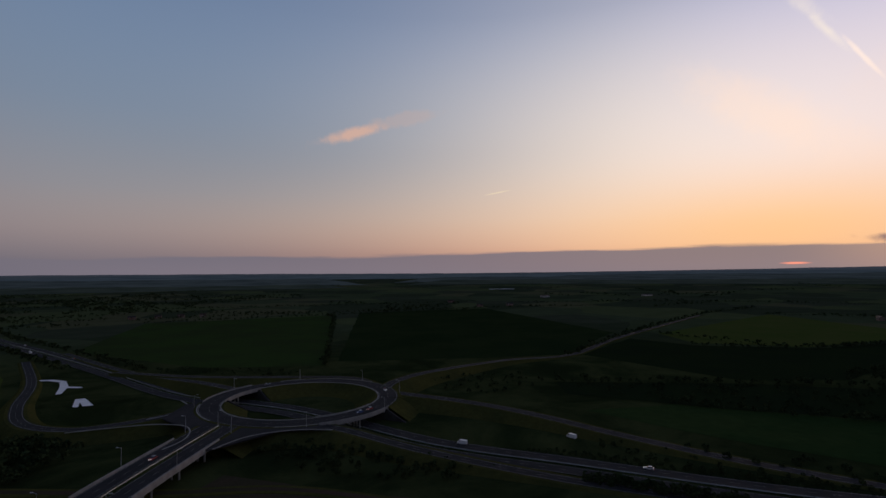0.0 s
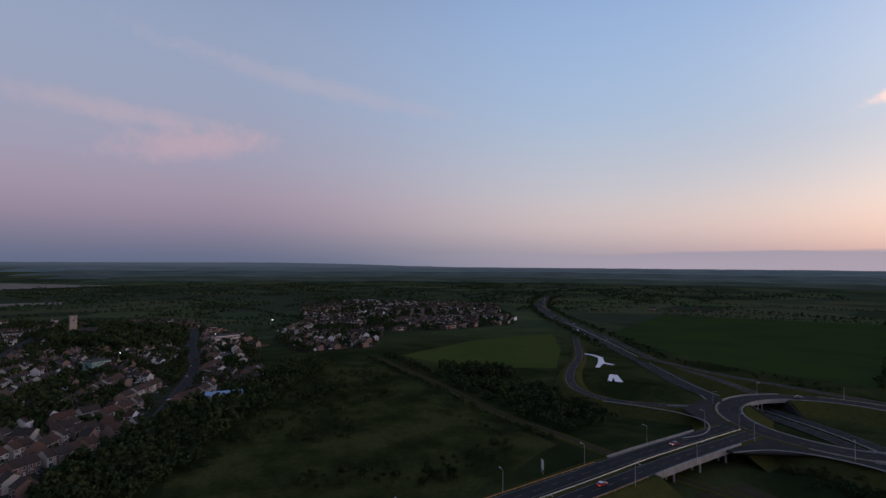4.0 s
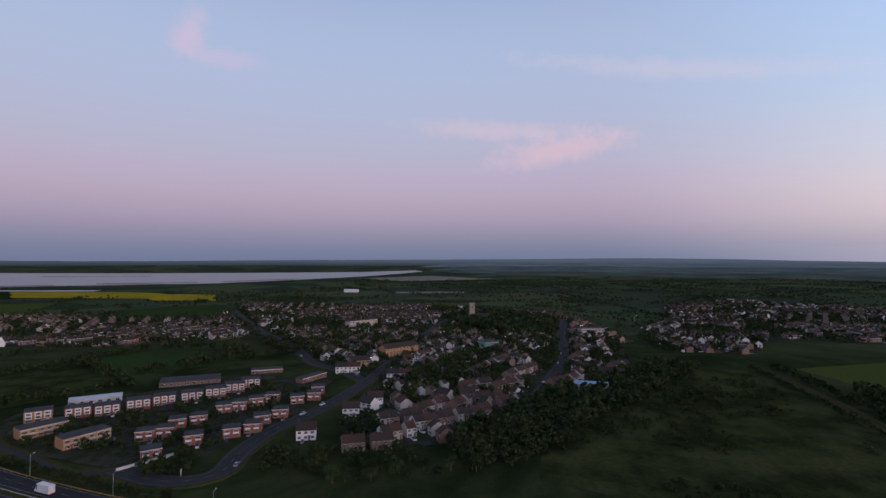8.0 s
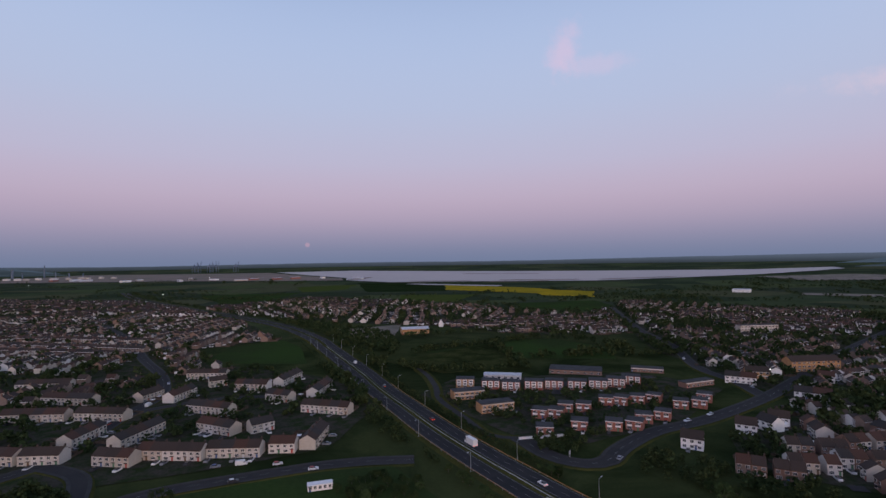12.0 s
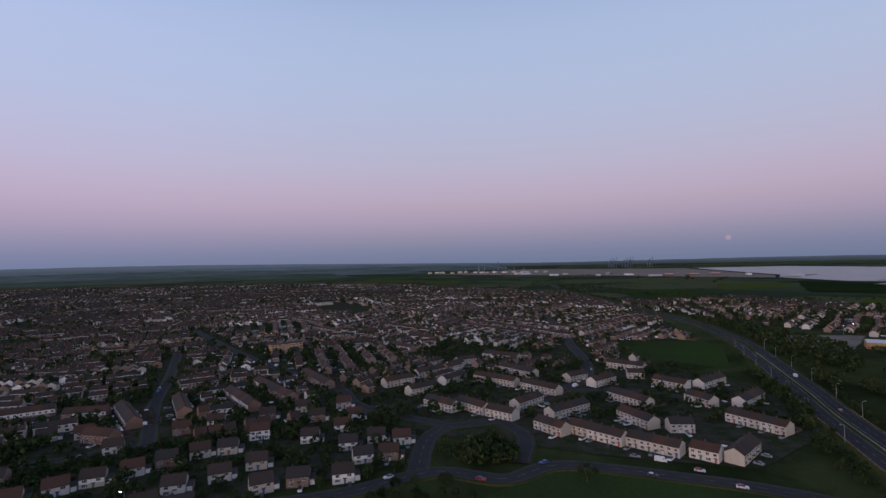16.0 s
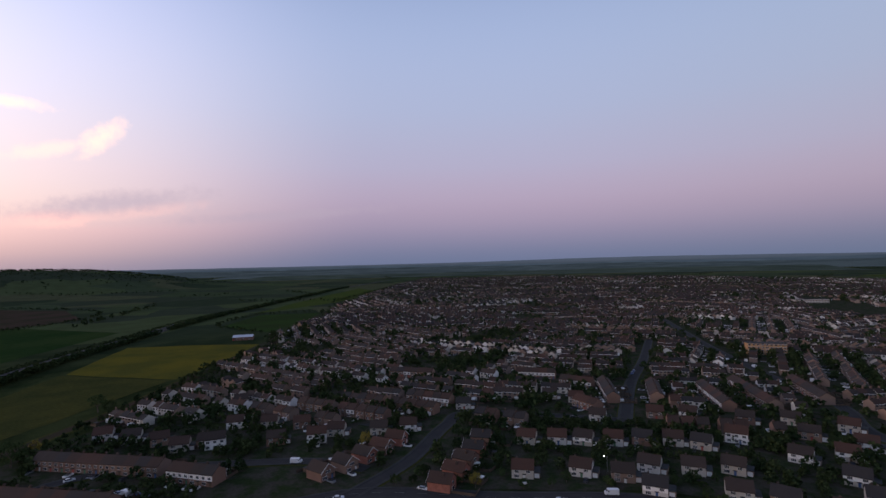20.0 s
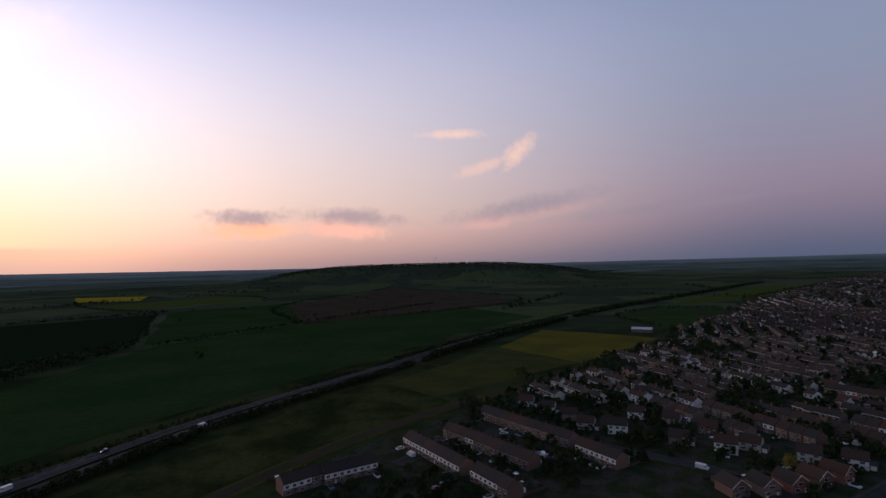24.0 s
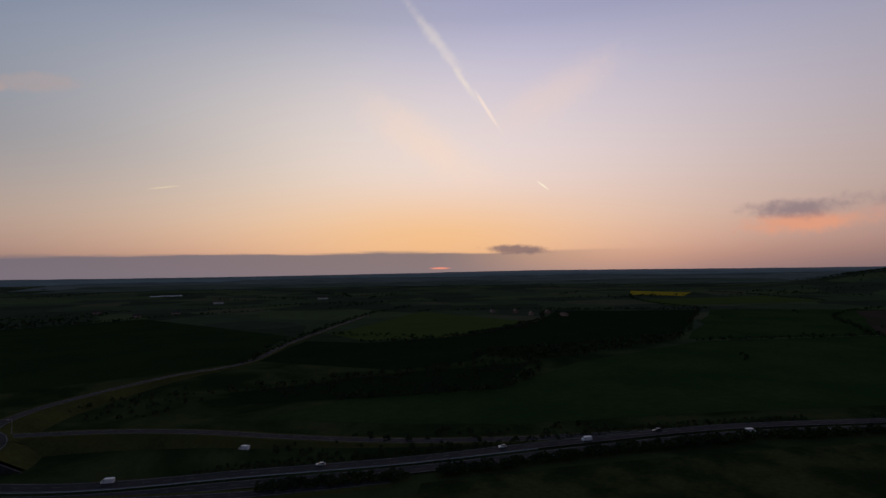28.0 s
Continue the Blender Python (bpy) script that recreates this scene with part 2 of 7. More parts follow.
def picked(name, colours, rough=0.8, island=False, grain=6.0):
    """A material that takes one of several colours at random for each object or island, with grain and stains."""
    m = bpy.data.materials.new(name)
    m.use_nodes = True
    n = Nodes(m.node_tree)
    place = n.add("ShaderNodeNewGeometry")
    r = place.outputs["Random Per Island"] if island else n.add("ShaderNodeObjectInfo").outputs["Random"]
    col = n.ramp(r, [(i / len(colours), c) for i, c in enumerate(colours)], "CONSTANT")
    small = n.noise(place.outputs["Position"], grain, 4.0, 0.6)
    big = n.noise(place.outputs["Position"], 0.5, 4.0, 0.6)
    value = n.math("ADD", n.math("ADD", n.math("MULTIPLY", n.math("SUBTRACT", small, 0.5), 0.35), n.math("MULTIPLY", n.math("SUBTRACT", big, 0.5), 0.3)), 1.0)
    hsv = n.add("ShaderNodeHueSaturation", Value=value, Color=col)
    shader = n.add("ShaderNodeBsdfPrincipled", Base_Color=hsv.outputs[0], Roughness=rough)
    shader.inputs["Specular IOR Level"].default_value = 0.25
    n.add("ShaderNodeOutputMaterial", Surface=shader.outputs[0])
    return m


def glowing(name, colour, strength):
    m = bpy.data.materials.new(name)
    m.use_nodes = True
    n = Nodes(m.node_tree)
    e = n.add("ShaderNodeEmission", Color=(*colour, 1), Strength=strength)
    n.add("ShaderNodeOutputMaterial", Surface=e.outputs[0])
    return m


def land_material():
    """Rough pasture and arable land: a patchwork of fields far off, greyed for haze, grass and bare soil near."""
    m = bpy.data.materials.new("land")
    m.use_nodes = True
    n = Nodes(m.node_tree)
    p = n.add("ShaderNodeNewGeometry").outputs["Position"]
    warp = n.add("ShaderNodeTexNoise", Vector=p, Scale=0.004, Detail=2.0).outputs["Color"]
    bent = n.add("ShaderNodeVectorMath", {"operation": "MULTIPLY_ADD"}, i0=warp, i1=(140, 140, 0), i2=p).outputs[0]
    cells = n.add("ShaderNodeTexVoronoi", Vector=bent, Scale=0.0052)
    tone = n.add("ShaderNodeSeparateColor", Color=cells.outputs["Color"]).outputs[0]
    # tones that differ by field, lifted and greyed to stand for distance haze
    col = n.ramp(tone, [(0.0, (0.030, 0.040, 0.022)), (0.22, (0.042, 0.056, 0.029)), (0.40, (0.036, 0.045, 0.027)), (0.58, (0.054, 0.068, 0.030)), (0.74, (0.042, 0.056, 0.027)), (0.86, (0.062, 0.066, 0.034))], "CONSTANT")
    out = n.add("ShaderNodeVectorMath", {"operation": "LENGTH"}, i0=p).outputs["Value"]
    patch = n.span(n.noise(p, 0.016, 6.0, 0.65, 0.6), 0.36, 0.64)
    rough = n.mix(patch, (0.014, 0.021, 0.008, 1), (0.038, 0.046, 0.017, 1))
    col = n.mix(n.span(out, 500.0, 950.0), rough, col)
    big = n.noise(p, 0.02, 5.0, 0.6)
    small = n.noise(p, 0.6, 4.0, 0.65)
    value = n.math("ADD", n.math("ADD", n.math("MULTIPLY", n.math("SUBTRACT", big, 0.5), 0.7), n.math("MULTIPLY", n.math("SUBTRACT", small, 0.5), 0.5)), 1.0)
    hsv = n.add("ShaderNodeHueSaturation", Value=value, Color=col)
    shader = n.add("ShaderNodeBsdfPrincipled", Base_Color=hsv.outputs[0], Roughness=0.95)
    shader.inputs["Specular IOR Level"].default_value = 0.0
    n.add("ShaderNodeOutputMaterial", Surface=shader.outputs[0])
    return m


LAND = land_material()
GRASS = material("meadow_grass", (0.016, 0.022, 0.008), 0.95, 0.6, 0.035, 12, tint=(0.042, 0.047, 0.016), spec=0.0)
CROP = material("green_crop", (0.027, 0.039, 0.014), 0.95, 0.35, 0.012, 40, tint=(0.029, 0.050, 0.014), spec=0.0)
DARK_CROP = material("dark_crop", (0.012, 0.022, 0.008), 0.95, 0.35, 0.012, 20, tint=(0.018, 0.027, 0.010), spec=0.0)
PALE_CROP = material("pale_crop", (0.044, 0.064, 0.015), 0.95, 0.3, 0.015, 40, tint=(0.054, 0.066, 0.018), spec=0.0)
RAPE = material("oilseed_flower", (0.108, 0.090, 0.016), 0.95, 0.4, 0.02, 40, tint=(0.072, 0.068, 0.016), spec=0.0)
DARK_SCRUB = material("dark_scrub", (0.011, 0.018, 0.008), 0.95, 0.4, 0.02, 20, tint=(0.013, 0.021, 0.008), spec=0.0)
WEST_CROP = material("young_cereal", (0.017, 0.035, 0.011), 0.95, 0.4, 0.010, 14, tint=(0.027, 0.044, 0.014), spec=0.0)
SOIL = material("bare_soil", (0.056, 0.038, 0.028), 0.95, 0.3, 0.015, 40, tint=(0.036, 0.034, 0.020), spec=0.0)
MUD = material("mud_flat", (0.16, 0.11, 0.085), 0.9, 0.3, 0.006, 20, tint=(0.11, 0.09, 0.06))
SAND = material("pale_earth", (0.17, 0.135, 0.105), 0.95, 0.4, 0.02, 20, tint=(0.085, 0.075, 0.05))
OLIVE = material("rough_olive_grass", (0.038, 0.042, 0.014), 0.95, 0.5, 0.03, 14, tint=(0.056, 0.054, 0.016), spec=0.0)
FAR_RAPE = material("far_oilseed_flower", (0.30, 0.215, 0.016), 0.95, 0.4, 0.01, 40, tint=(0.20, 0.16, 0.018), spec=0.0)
CHALK = material("white_chalk", (0.72, 0.71, 0.70), 0.9, 0.12, 0.2)
ASPHALT = material("asphalt", (0.033, 0.032, 0.033), 0.85, 0.25, 0.08, 30, tint=(0.025, 0.025, 0.026), bump=0.2, spec=0.03)
SIDE_ASPHALT = material("worn_asphalt", (0.040, 0.038, 0.036), 0.9, 0.25, 0.1, 30, tint=(0.033, 0.032, 0.032), spec=0.04)
PAINT = material("road_paint", (0.20, 0.20, 0.19), 0.8, 0.45, 0.5)
KERB = material("concrete", (0.24, 0.235, 0.22), 0.85, 0.25, 0.3, 12)
PAVING = material("paving", (0.040, 0.039, 0.037), 0.9, 0.25, 0.3, 12, spec=0.15)
LEAF = material("leaves", (0.038, 0.054, 0.020), 0.85, 0.45, 0.35, 6, random=0.5, tint=(0.020, 0.033, 0.013), spec=0.0)
LEAF_YELLOW = material("yellow_leaves", (0.20, 0.155, 0.020), 0.8, 0.4, 0.5, 6)
LEAF_MASS = material("far_leaves", (0.038, 0.050, 0.020), 0.85, 0.45, 0.05, 10, random=0.45, tint=(0.023, 0.037, 0.016), island=True, spec=0.0)
BARK = material("bark", (0.085, 0.065, 0.05), 0.9, 0.3, 2.0)
ROOF = picked("roof_tiles", [(0.043, 0.025, 0.018), (0.033, 0.024, 0.019), (0.056, 0.028, 0.019), (0.029, 0.025, 0.023), (0.039, 0.027, 0.021)], 0.85, grain=9.0)
ROOF_FAR = picked("far_roof_tiles", [(0.036, 0.021, 0.016), (0.028, 0.021, 0.018), (0.050, 0.026, 0.018), (0.025, 0.023, 0.022), (0.033, 0.024, 0.020), (0.044, 0.031, 0.025)], 0.85, island=True, grain=2.0)
FLAT_ROOF = material("felt_roof", (0.050, 0.050, 0.052), 0.9, 0.3, 0.2, spec=0.15)
RENDER = picked("painted_render", [(0.43, 0.39, 0.35), (0.38, 0.33, 0.28), (0.48, 0.45, 0.42), (0.40, 0.36, 0.31)], 0.85)
BRICK = picked("house_brick", [(0.19, 0.110, 0.080), (0.16, 0.095, 0.072), (0.22, 0.140, 0.105), (0.17, 0.120, 0.098)], 0.85, grain=14.0)
RED_BRICK = material("red_brick", (0.27, 0.105, 0.075), 0.85, 0.25, 0.6, 18)
BUFF = material("buff_brick", (0.40, 0.22, 0.10), 0.85, 0.2, 0.6, 18)
WALL_FAR = picked("far_walls", [(0.18, 0.12, 0.09), (0.20, 0.14, 0.11), (0.21, 0.14, 0.11), (0.26, 0.20, 0.16), (0.16, 0.11, 0.09), (0.40, 0.36, 0.32), (0.24, 0.15, 0.11), (0.19, 0.14, 0.12)], 0.85, island=True, grain=1.5)
WALL_PALE = picked("far_pale_walls", [(0.54, 0.51, 0.48), (0.48, 0.44, 0.39), (0.64, 0.62, 0.60), (0.42, 0.38, 0.33), (0.20, 0.14, 0.11)], 0.85, island=True, grain=1.5)
WHITE = material("white_paint", (0.70, 0.68, 0.66), 0.6, 0.1, 0.5)
GLASS = material("window_glass", (0.03, 0.035, 0.045), 0.08, 0.1, 1.0, spec=0.8)
DOOR_PAINT = picked("door_paint", [(0.30, 0.05, 0.04), (0.05, 0.09, 0.20), (0.55, 0.54, 0.52), (0.06, 0.14, 0.08), (0.12, 0.07, 0.04)], 0.5)
STEEL = material("galvanised_steel", (0.42, 0.43, 0.44), 0.45, 0.15, 1.0, metallic=0.7)
RUST_RAIL = material("weathered_rail", (0.34, 0.17, 0.07), 0.6, 0.25, 0.5)
TIN = material("metal_sheet", (0.50, 0.51, 0.54), 0.5, 0.15, 0.5, metallic=0.3)
BLUE_TIN = material("blue_roof_sheet", (0.22, 0.32, 0.46), 0.5, 0.2, 0.5)
GREEN_CLAD = material("green_cladding", (0.13, 0.25, 0.22), 0.6, 0.2, 0.5)
CAR_PAINT = picked("car_paint", [(0.45, 0.45, 0.46), (0.18, 0.19, 0.21), (0.55, 0.55, 0.55), (0.03, 0.03, 0.035), (0.05, 0.08, 0.20), (0.28, 0.03, 0.03), (0.45, 0.46, 0.48)], 0.3)
WHITE_CAR = material("white_car_paint", (0.58, 0.58, 0.58), 0.3, 0.05, 1.0)
TYRE = material("tyre_rubber", (0.025, 0.025, 0.025), 0.9, 0.2, 3.0)
STONE = material("church_stone", (0.30, 0.26, 0.22), 0.9, 0.3, 0.4)
GARDEN = material("garden_ground", (0.022, 0.031, 0.012), 0.95, 0.6, 0.12, 6, tint=(0.046, 0.041, 0.032), spec=0.0)
FENCE = material("fence_boards", (0.085, 0.060, 0.042), 0.9, 0.3, 1.0)
LAMP_WHITE = glowing("lamp_white", (1.0, 0.93, 0.82), 12.0)
LAMP_SOFT = glowing("lamp_soft", (1.0, 0.85, 0.65), 8.0)
TAIL = glowing("tail_lamp", (1.0, 0.08, 0.03), 3.0)
HEAD = glowing("head_lamp", (1.0, 0.95, 0.85), 4.0)


# ---- mesh helpers ----
def link_mesh(name, bm, mats, smooth=False):
    me = bpy.data.meshes.new(name)
    bm.to_mesh(me)
    bm.free()
    for m in mats if isinstance(mats, (list, tuple)) else [mats]:
        me.materials.append(m)
    if smooth:
        me.polygons.foreach_set("use_smooth", [True] * len(me.polygons))
    return new(name, me)


def thing(name, label, category, group="", kind=""):
    ob = new(name)
    return tagged(ob, label, category, group, kind)


def part(name, bm, mats, parent, label="", smooth=False):
    ob = link_mesh(name, bm, mats, smooth)
    ob.parent = parent
    if label:
        tagged(ob, label)
    return ob


def data_mesh(name, verts, faces, mats, index=None):
    me = bpy.data.meshes.new(name)
    me.from_pydata(verts, [], faces)
    for m in mats if isinstance(mats, (list, tuple)) else [mats]:
        me.materials.append(m)
    if index is not None:
        me.polygons.foreach_set("material_index", index)
    me.update()
    return new(name, me)


def box(bm, x0, y0, z0, x1, y1, z1, mat=0):
    v = [bm.verts.new(p) for p in ((x0, y0, z0), (x1, y0, z0), (x1, y1, z0), (x0, y1, z0), (x0, y0, z1), (x1, y0, z1), (x1, y1, z1), (x0, y1, z1))]
    for f in ((0, 3, 2, 1), (4, 5, 6, 7), (0, 1, 5, 4), (1, 2, 6, 5), (2, 3, 7, 6), (3, 0, 4, 7)):
        bm.faces.new([v[i] for i in f]).material_index = mat
    return v


def prism(bm, outline, axis, a, b, mat=0):
    """A polygon (pairs) drawn out along axis from a to b."""
    def at(p, q):
        return {"x": (q, p[0], p[1]), "y": (p[0], q, p[1]), "z": (p[0], p[1], q)}[axis]
    lo, hi = [bm.verts.new(at(p, a)) for p in outline], [bm.verts.new(at(p, b)) for p in outline]
    k = len(outline)
    bm.faces.new(lo[::-1]).material_index = mat
    bm.faces.new(hi).material_index = mat
    for i in range(k):
        bm.faces.new((lo[i], lo[(i + 1) % k], hi[(i + 1) % k], hi[i])).material_index = mat
    return lo + hi


def tube(bm, p, q, r0, r1, seg=8, mat=0):
    p, q = Vector(p), Vector(q)
    d = (q - p).normalized()
    a = d.orthogonal().normalized()
    b = d.cross(a)
    rings = []
    for c, r in ((p, r0), (q, r1)):
        rings.append([bm.verts.new(c + (a * math.cos(t) + b * math.sin(t)) * r) for t in [2 * math.pi * i / seg for i in range(seg)]])
    for i in range(seg):
        bm.faces.new((rings[0][i], rings[0][(i + 1) % seg], rings[1][(i + 1) % seg], rings[1][i])).material_index = mat
    bm.faces.new(rings[0][::-1]).material_index = mat
    bm.faces.new(rings[1]).material_index = mat


def fix(bm):
    bmesh.ops.recalc_face_normals(bm, faces=bm.faces)
    return bm


def curve(points, step=6.0):
    """A smooth line through the points (Catmull-Rom), with any number of coordinates."""
    p = np.array(points, float)
    p = np.vstack([2 * p[0] - p[1], p, 2 * p[-1] - p[-2]])
    out = []
    for i in range(1, len(p) - 2):
        a, b, c, d = p[i - 1:i + 3]
        n = max(2, int(np.linalg.norm(c[:2] - b[:2]) / step))
        for t in np.arange(n)[:, None] / n:
            out.append(0.5 * ((2 * b) + (c - a) * t + (2 * a - 5 * b + 4 * c - d) * t ** 2 + (3 * b - a - 3 * c + d) * t ** 3))
    out.append(p[-2])
    return np.array(out)


# ---- the lie of the land ----
FLAT, RIM = 1900.0, 4800.0
HILL = (2946.0, 60.0)


def height(x, y):
    """Level round the junction and the town; the ground rises gently towards the horizon, with one wooded hill."""
    r = np.hypot(x, y)
    u = np.clip((r - FLAT) / (RIM - FLAT), 0, 1)
    a = math.radians(275)
    lx, ly = -math.sin(a), math.cos(a)
    dx, dy = x - HILL[0], y - HILL[1]
    return 52 * u * u * (1.6 - 0.6 * u) + 96 * np.exp(-((dx * lx + dy * ly) / 500) ** 2 - ((dx * ly - dy * lx) / 930) ** 4)


def inside(poly, x, y):
    x, y = np.asarray(x, float), np.asarray(y, float)
    hit = np.zeros(x.shape, bool)
    k = len(poly)
    for i in range(k):
        (x1, y1), (x2, y2) = poly[i], poly[(i + 1) % k]
        if y1 == y2:
            continue
        hit ^= ((y1 > y) != (y2 > y)) & (x < (x2 - x1) * (y - y1) / (y2 - y1) + x1)
    return hit


# what stands where, on a grid of 4 m, so that nothing is built on a road or into a neighbour
CELL, REACH = 4.0, 3400
GRID = np.zeros((int(2 * REACH / CELL),) * 2, bool)


def cell(v):
    return np.clip(((np.asarray(v) + REACH) / CELL).astype(int), 0, GRID.shape[0] - 1)


def occupy_disc(x, y, r):
    i, j, k = int(cell(x)), int(cell(y)), int(r / CELL) + 1
    a = np.arange(-k, k + 1)
    m = (a[:, None] ** 2 + a[None, :] ** 2) * CELL * CELL <= r * r
    s = GRID[max(0, i - k):i + k + 1, max(0, j - k):j + k + 1]
    if s.shape == m.shape:
        s |= m


def occupy_line(line, r):
    for p in line:
        occupy_disc(p[0], p[1], r)


def occupy_poly(poly):
    xs, ys = [p[0] for p in poly], [p[1] for p in poly]
    i0, i1, j0, j1 = int(cell(min(xs))), int(cell(max(xs))), int(cell(min(ys))), int(cell(max(ys)))
    X, Y = np.meshgrid(np.arange(i0, i1 + 1) * CELL - REACH, np.arange(j0, j1 + 1) * CELL - REACH, indexing="ij")
    GRID[i0:i1 + 1, j0:j1 + 1] |= inside(poly, X, Y)


def free(x, y):
    return not GRID[int(cell(x)), int(cell(y))]


def build_ground():
    rings = [0, 25, 50, 80, 120, 170, 230, 300, 380, 470, 570, 680, 800, 930, 1070, 1220, 1380, 1550, 1720, 1900] + list(range(1960, 4901, 60))
    seg = 240
    verts = [(0, 0, 0)]
    for r in rings[1:]:
        a = np.arange(seg) * 2 * math.pi / seg
        x, y = r * np.cos(a), r * np.sin(a)
        verts += list(zip(x, y, height(x, y)))
    faces = [(0, 1 + i, 1 + (i + 1) % seg) for i in range(seg)]
    for k in range(len(rings) - 2):
        o = 1 + k * seg
        faces += [(o + i, o + seg + i, o + seg + (i + 1) % seg, o + (i + 1) % seg) for i in range(seg)]
    ob = data_mesh("ground", verts, faces, LAND)
    ob.data.polygons.foreach_set("use_smooth", [True] * len(ob.data.polygons))
    tagged(ob, "dark pasture and arable land running out to the horizon", "ground", kind="structure")


build_ground()


LAID = itertools.count()


def field(name, poly, mat, lift, label, category="field", kind="structure", block=True):
    """A patch of land laid over the ground, a hand above it, cut fine enough to follow its rise."""
    far = max(math.hypot(*p) for p in poly)
    lift = lift * (0.4 if far < 1500 else 1.0) + 0.003 * next(LAID)
    edge = []
    for (x0, y0), (x1, y1) in zip(poly, list(poly[1:]) + [poly[0]]):
        n = max(1, int(math.hypot(x1 - x0, y1 - y0) / (14 if far < 1500 else 90)))
        for k in range(n):
            x, y = x0 + (x1 - x0) * k / n, y0 + (y1 - y0) * k / n
            j = noise.noise_vector((x * 0.03, y * 0.03, 1)) * (2.5 if far < 1500 else 12)
            edge.append((x + j.x, y + j.y))
    bm = bmesh.new()
    vs = [bm.verts.new((x, y, 0)) for x, y in edge]
    bm.faces.new(vs)
    bmesh.ops.triangulate(bm, faces=bm.faces)
    if far > 1700:
        for _ in range(6):
            long = [e for e in bm.edges if e.calc_length() > 130]
            if not long:
                break
            bmesh.ops.subdivide_edges(bm, edges=long, cuts=1, use_grid_fill=False)
            bmesh.ops.triangulate(bm, faces=bm.faces)
    for v in bm.verts:
        v.co.z = float(height(v.co.x, v.co.y)) + lift
    bmesh.ops.recalc_face_normals(bm, faces=bm.faces)
    for f in bm.faces:
        if f.normal.z < 0:
            f.normal_flip()
    ob = link_mesh(name, bm, mat)
    tagged(ob, label, category, kind=kind)
    if block:
        occupy_poly(poly)
    return ob


def offset(line, d):
    """The line moved d to its right."""
    t = np.gradient(line[:, :2], axis=0)
    t /= np.linalg.norm(t, axis=1)[:, None] + 1e-9
    out = line.copy()
    out[:, 0] += t[:, 1] * d
    out[:, 1] -= t[:, 0] * d
    return out


def strip(verts, faces, index, a, b, mat):
    """A band of quads between two lines of equal length."""
    o, k = len(verts), len(a)
    verts += [tuple(p) for p in a] + [tuple(p) for p in b]
    faces += [(o + i, o + k + i, o + k + i + 1, o + i + 1) for i in range(k - 1)]
    index += [mat] * (k - 1)


def dashes(line, width, on, off_, lift):
    """Short bars of paint along a line."""
    d = np.concatenate([[0], np.cumsum(np.linalg.norm(np.diff(line[:, :2], axis=0), axis=1))])
    verts, faces = [], []
    s = 0.0
    while s + on < d[-1]:
        p = [np.array([np.interp(q, d, line[:, k]) for k in range(3)]) for q in (s, s + on)]
        t = (p[1] - p[0])[:2]
        t = t / (np.linalg.norm(t) + 1e-9) * width / 2
        n = np.array([t[1], -t[0], 0])
        o = len(verts)
        for q in (p[0] - n, p[0] + n, p[1] + n, p[1] - n):
            verts.append((q[0], q[1], q[2] + lift))
        faces.append((o, o + 1, o + 2, o + 3))
        s += on + off_
    return verts, faces


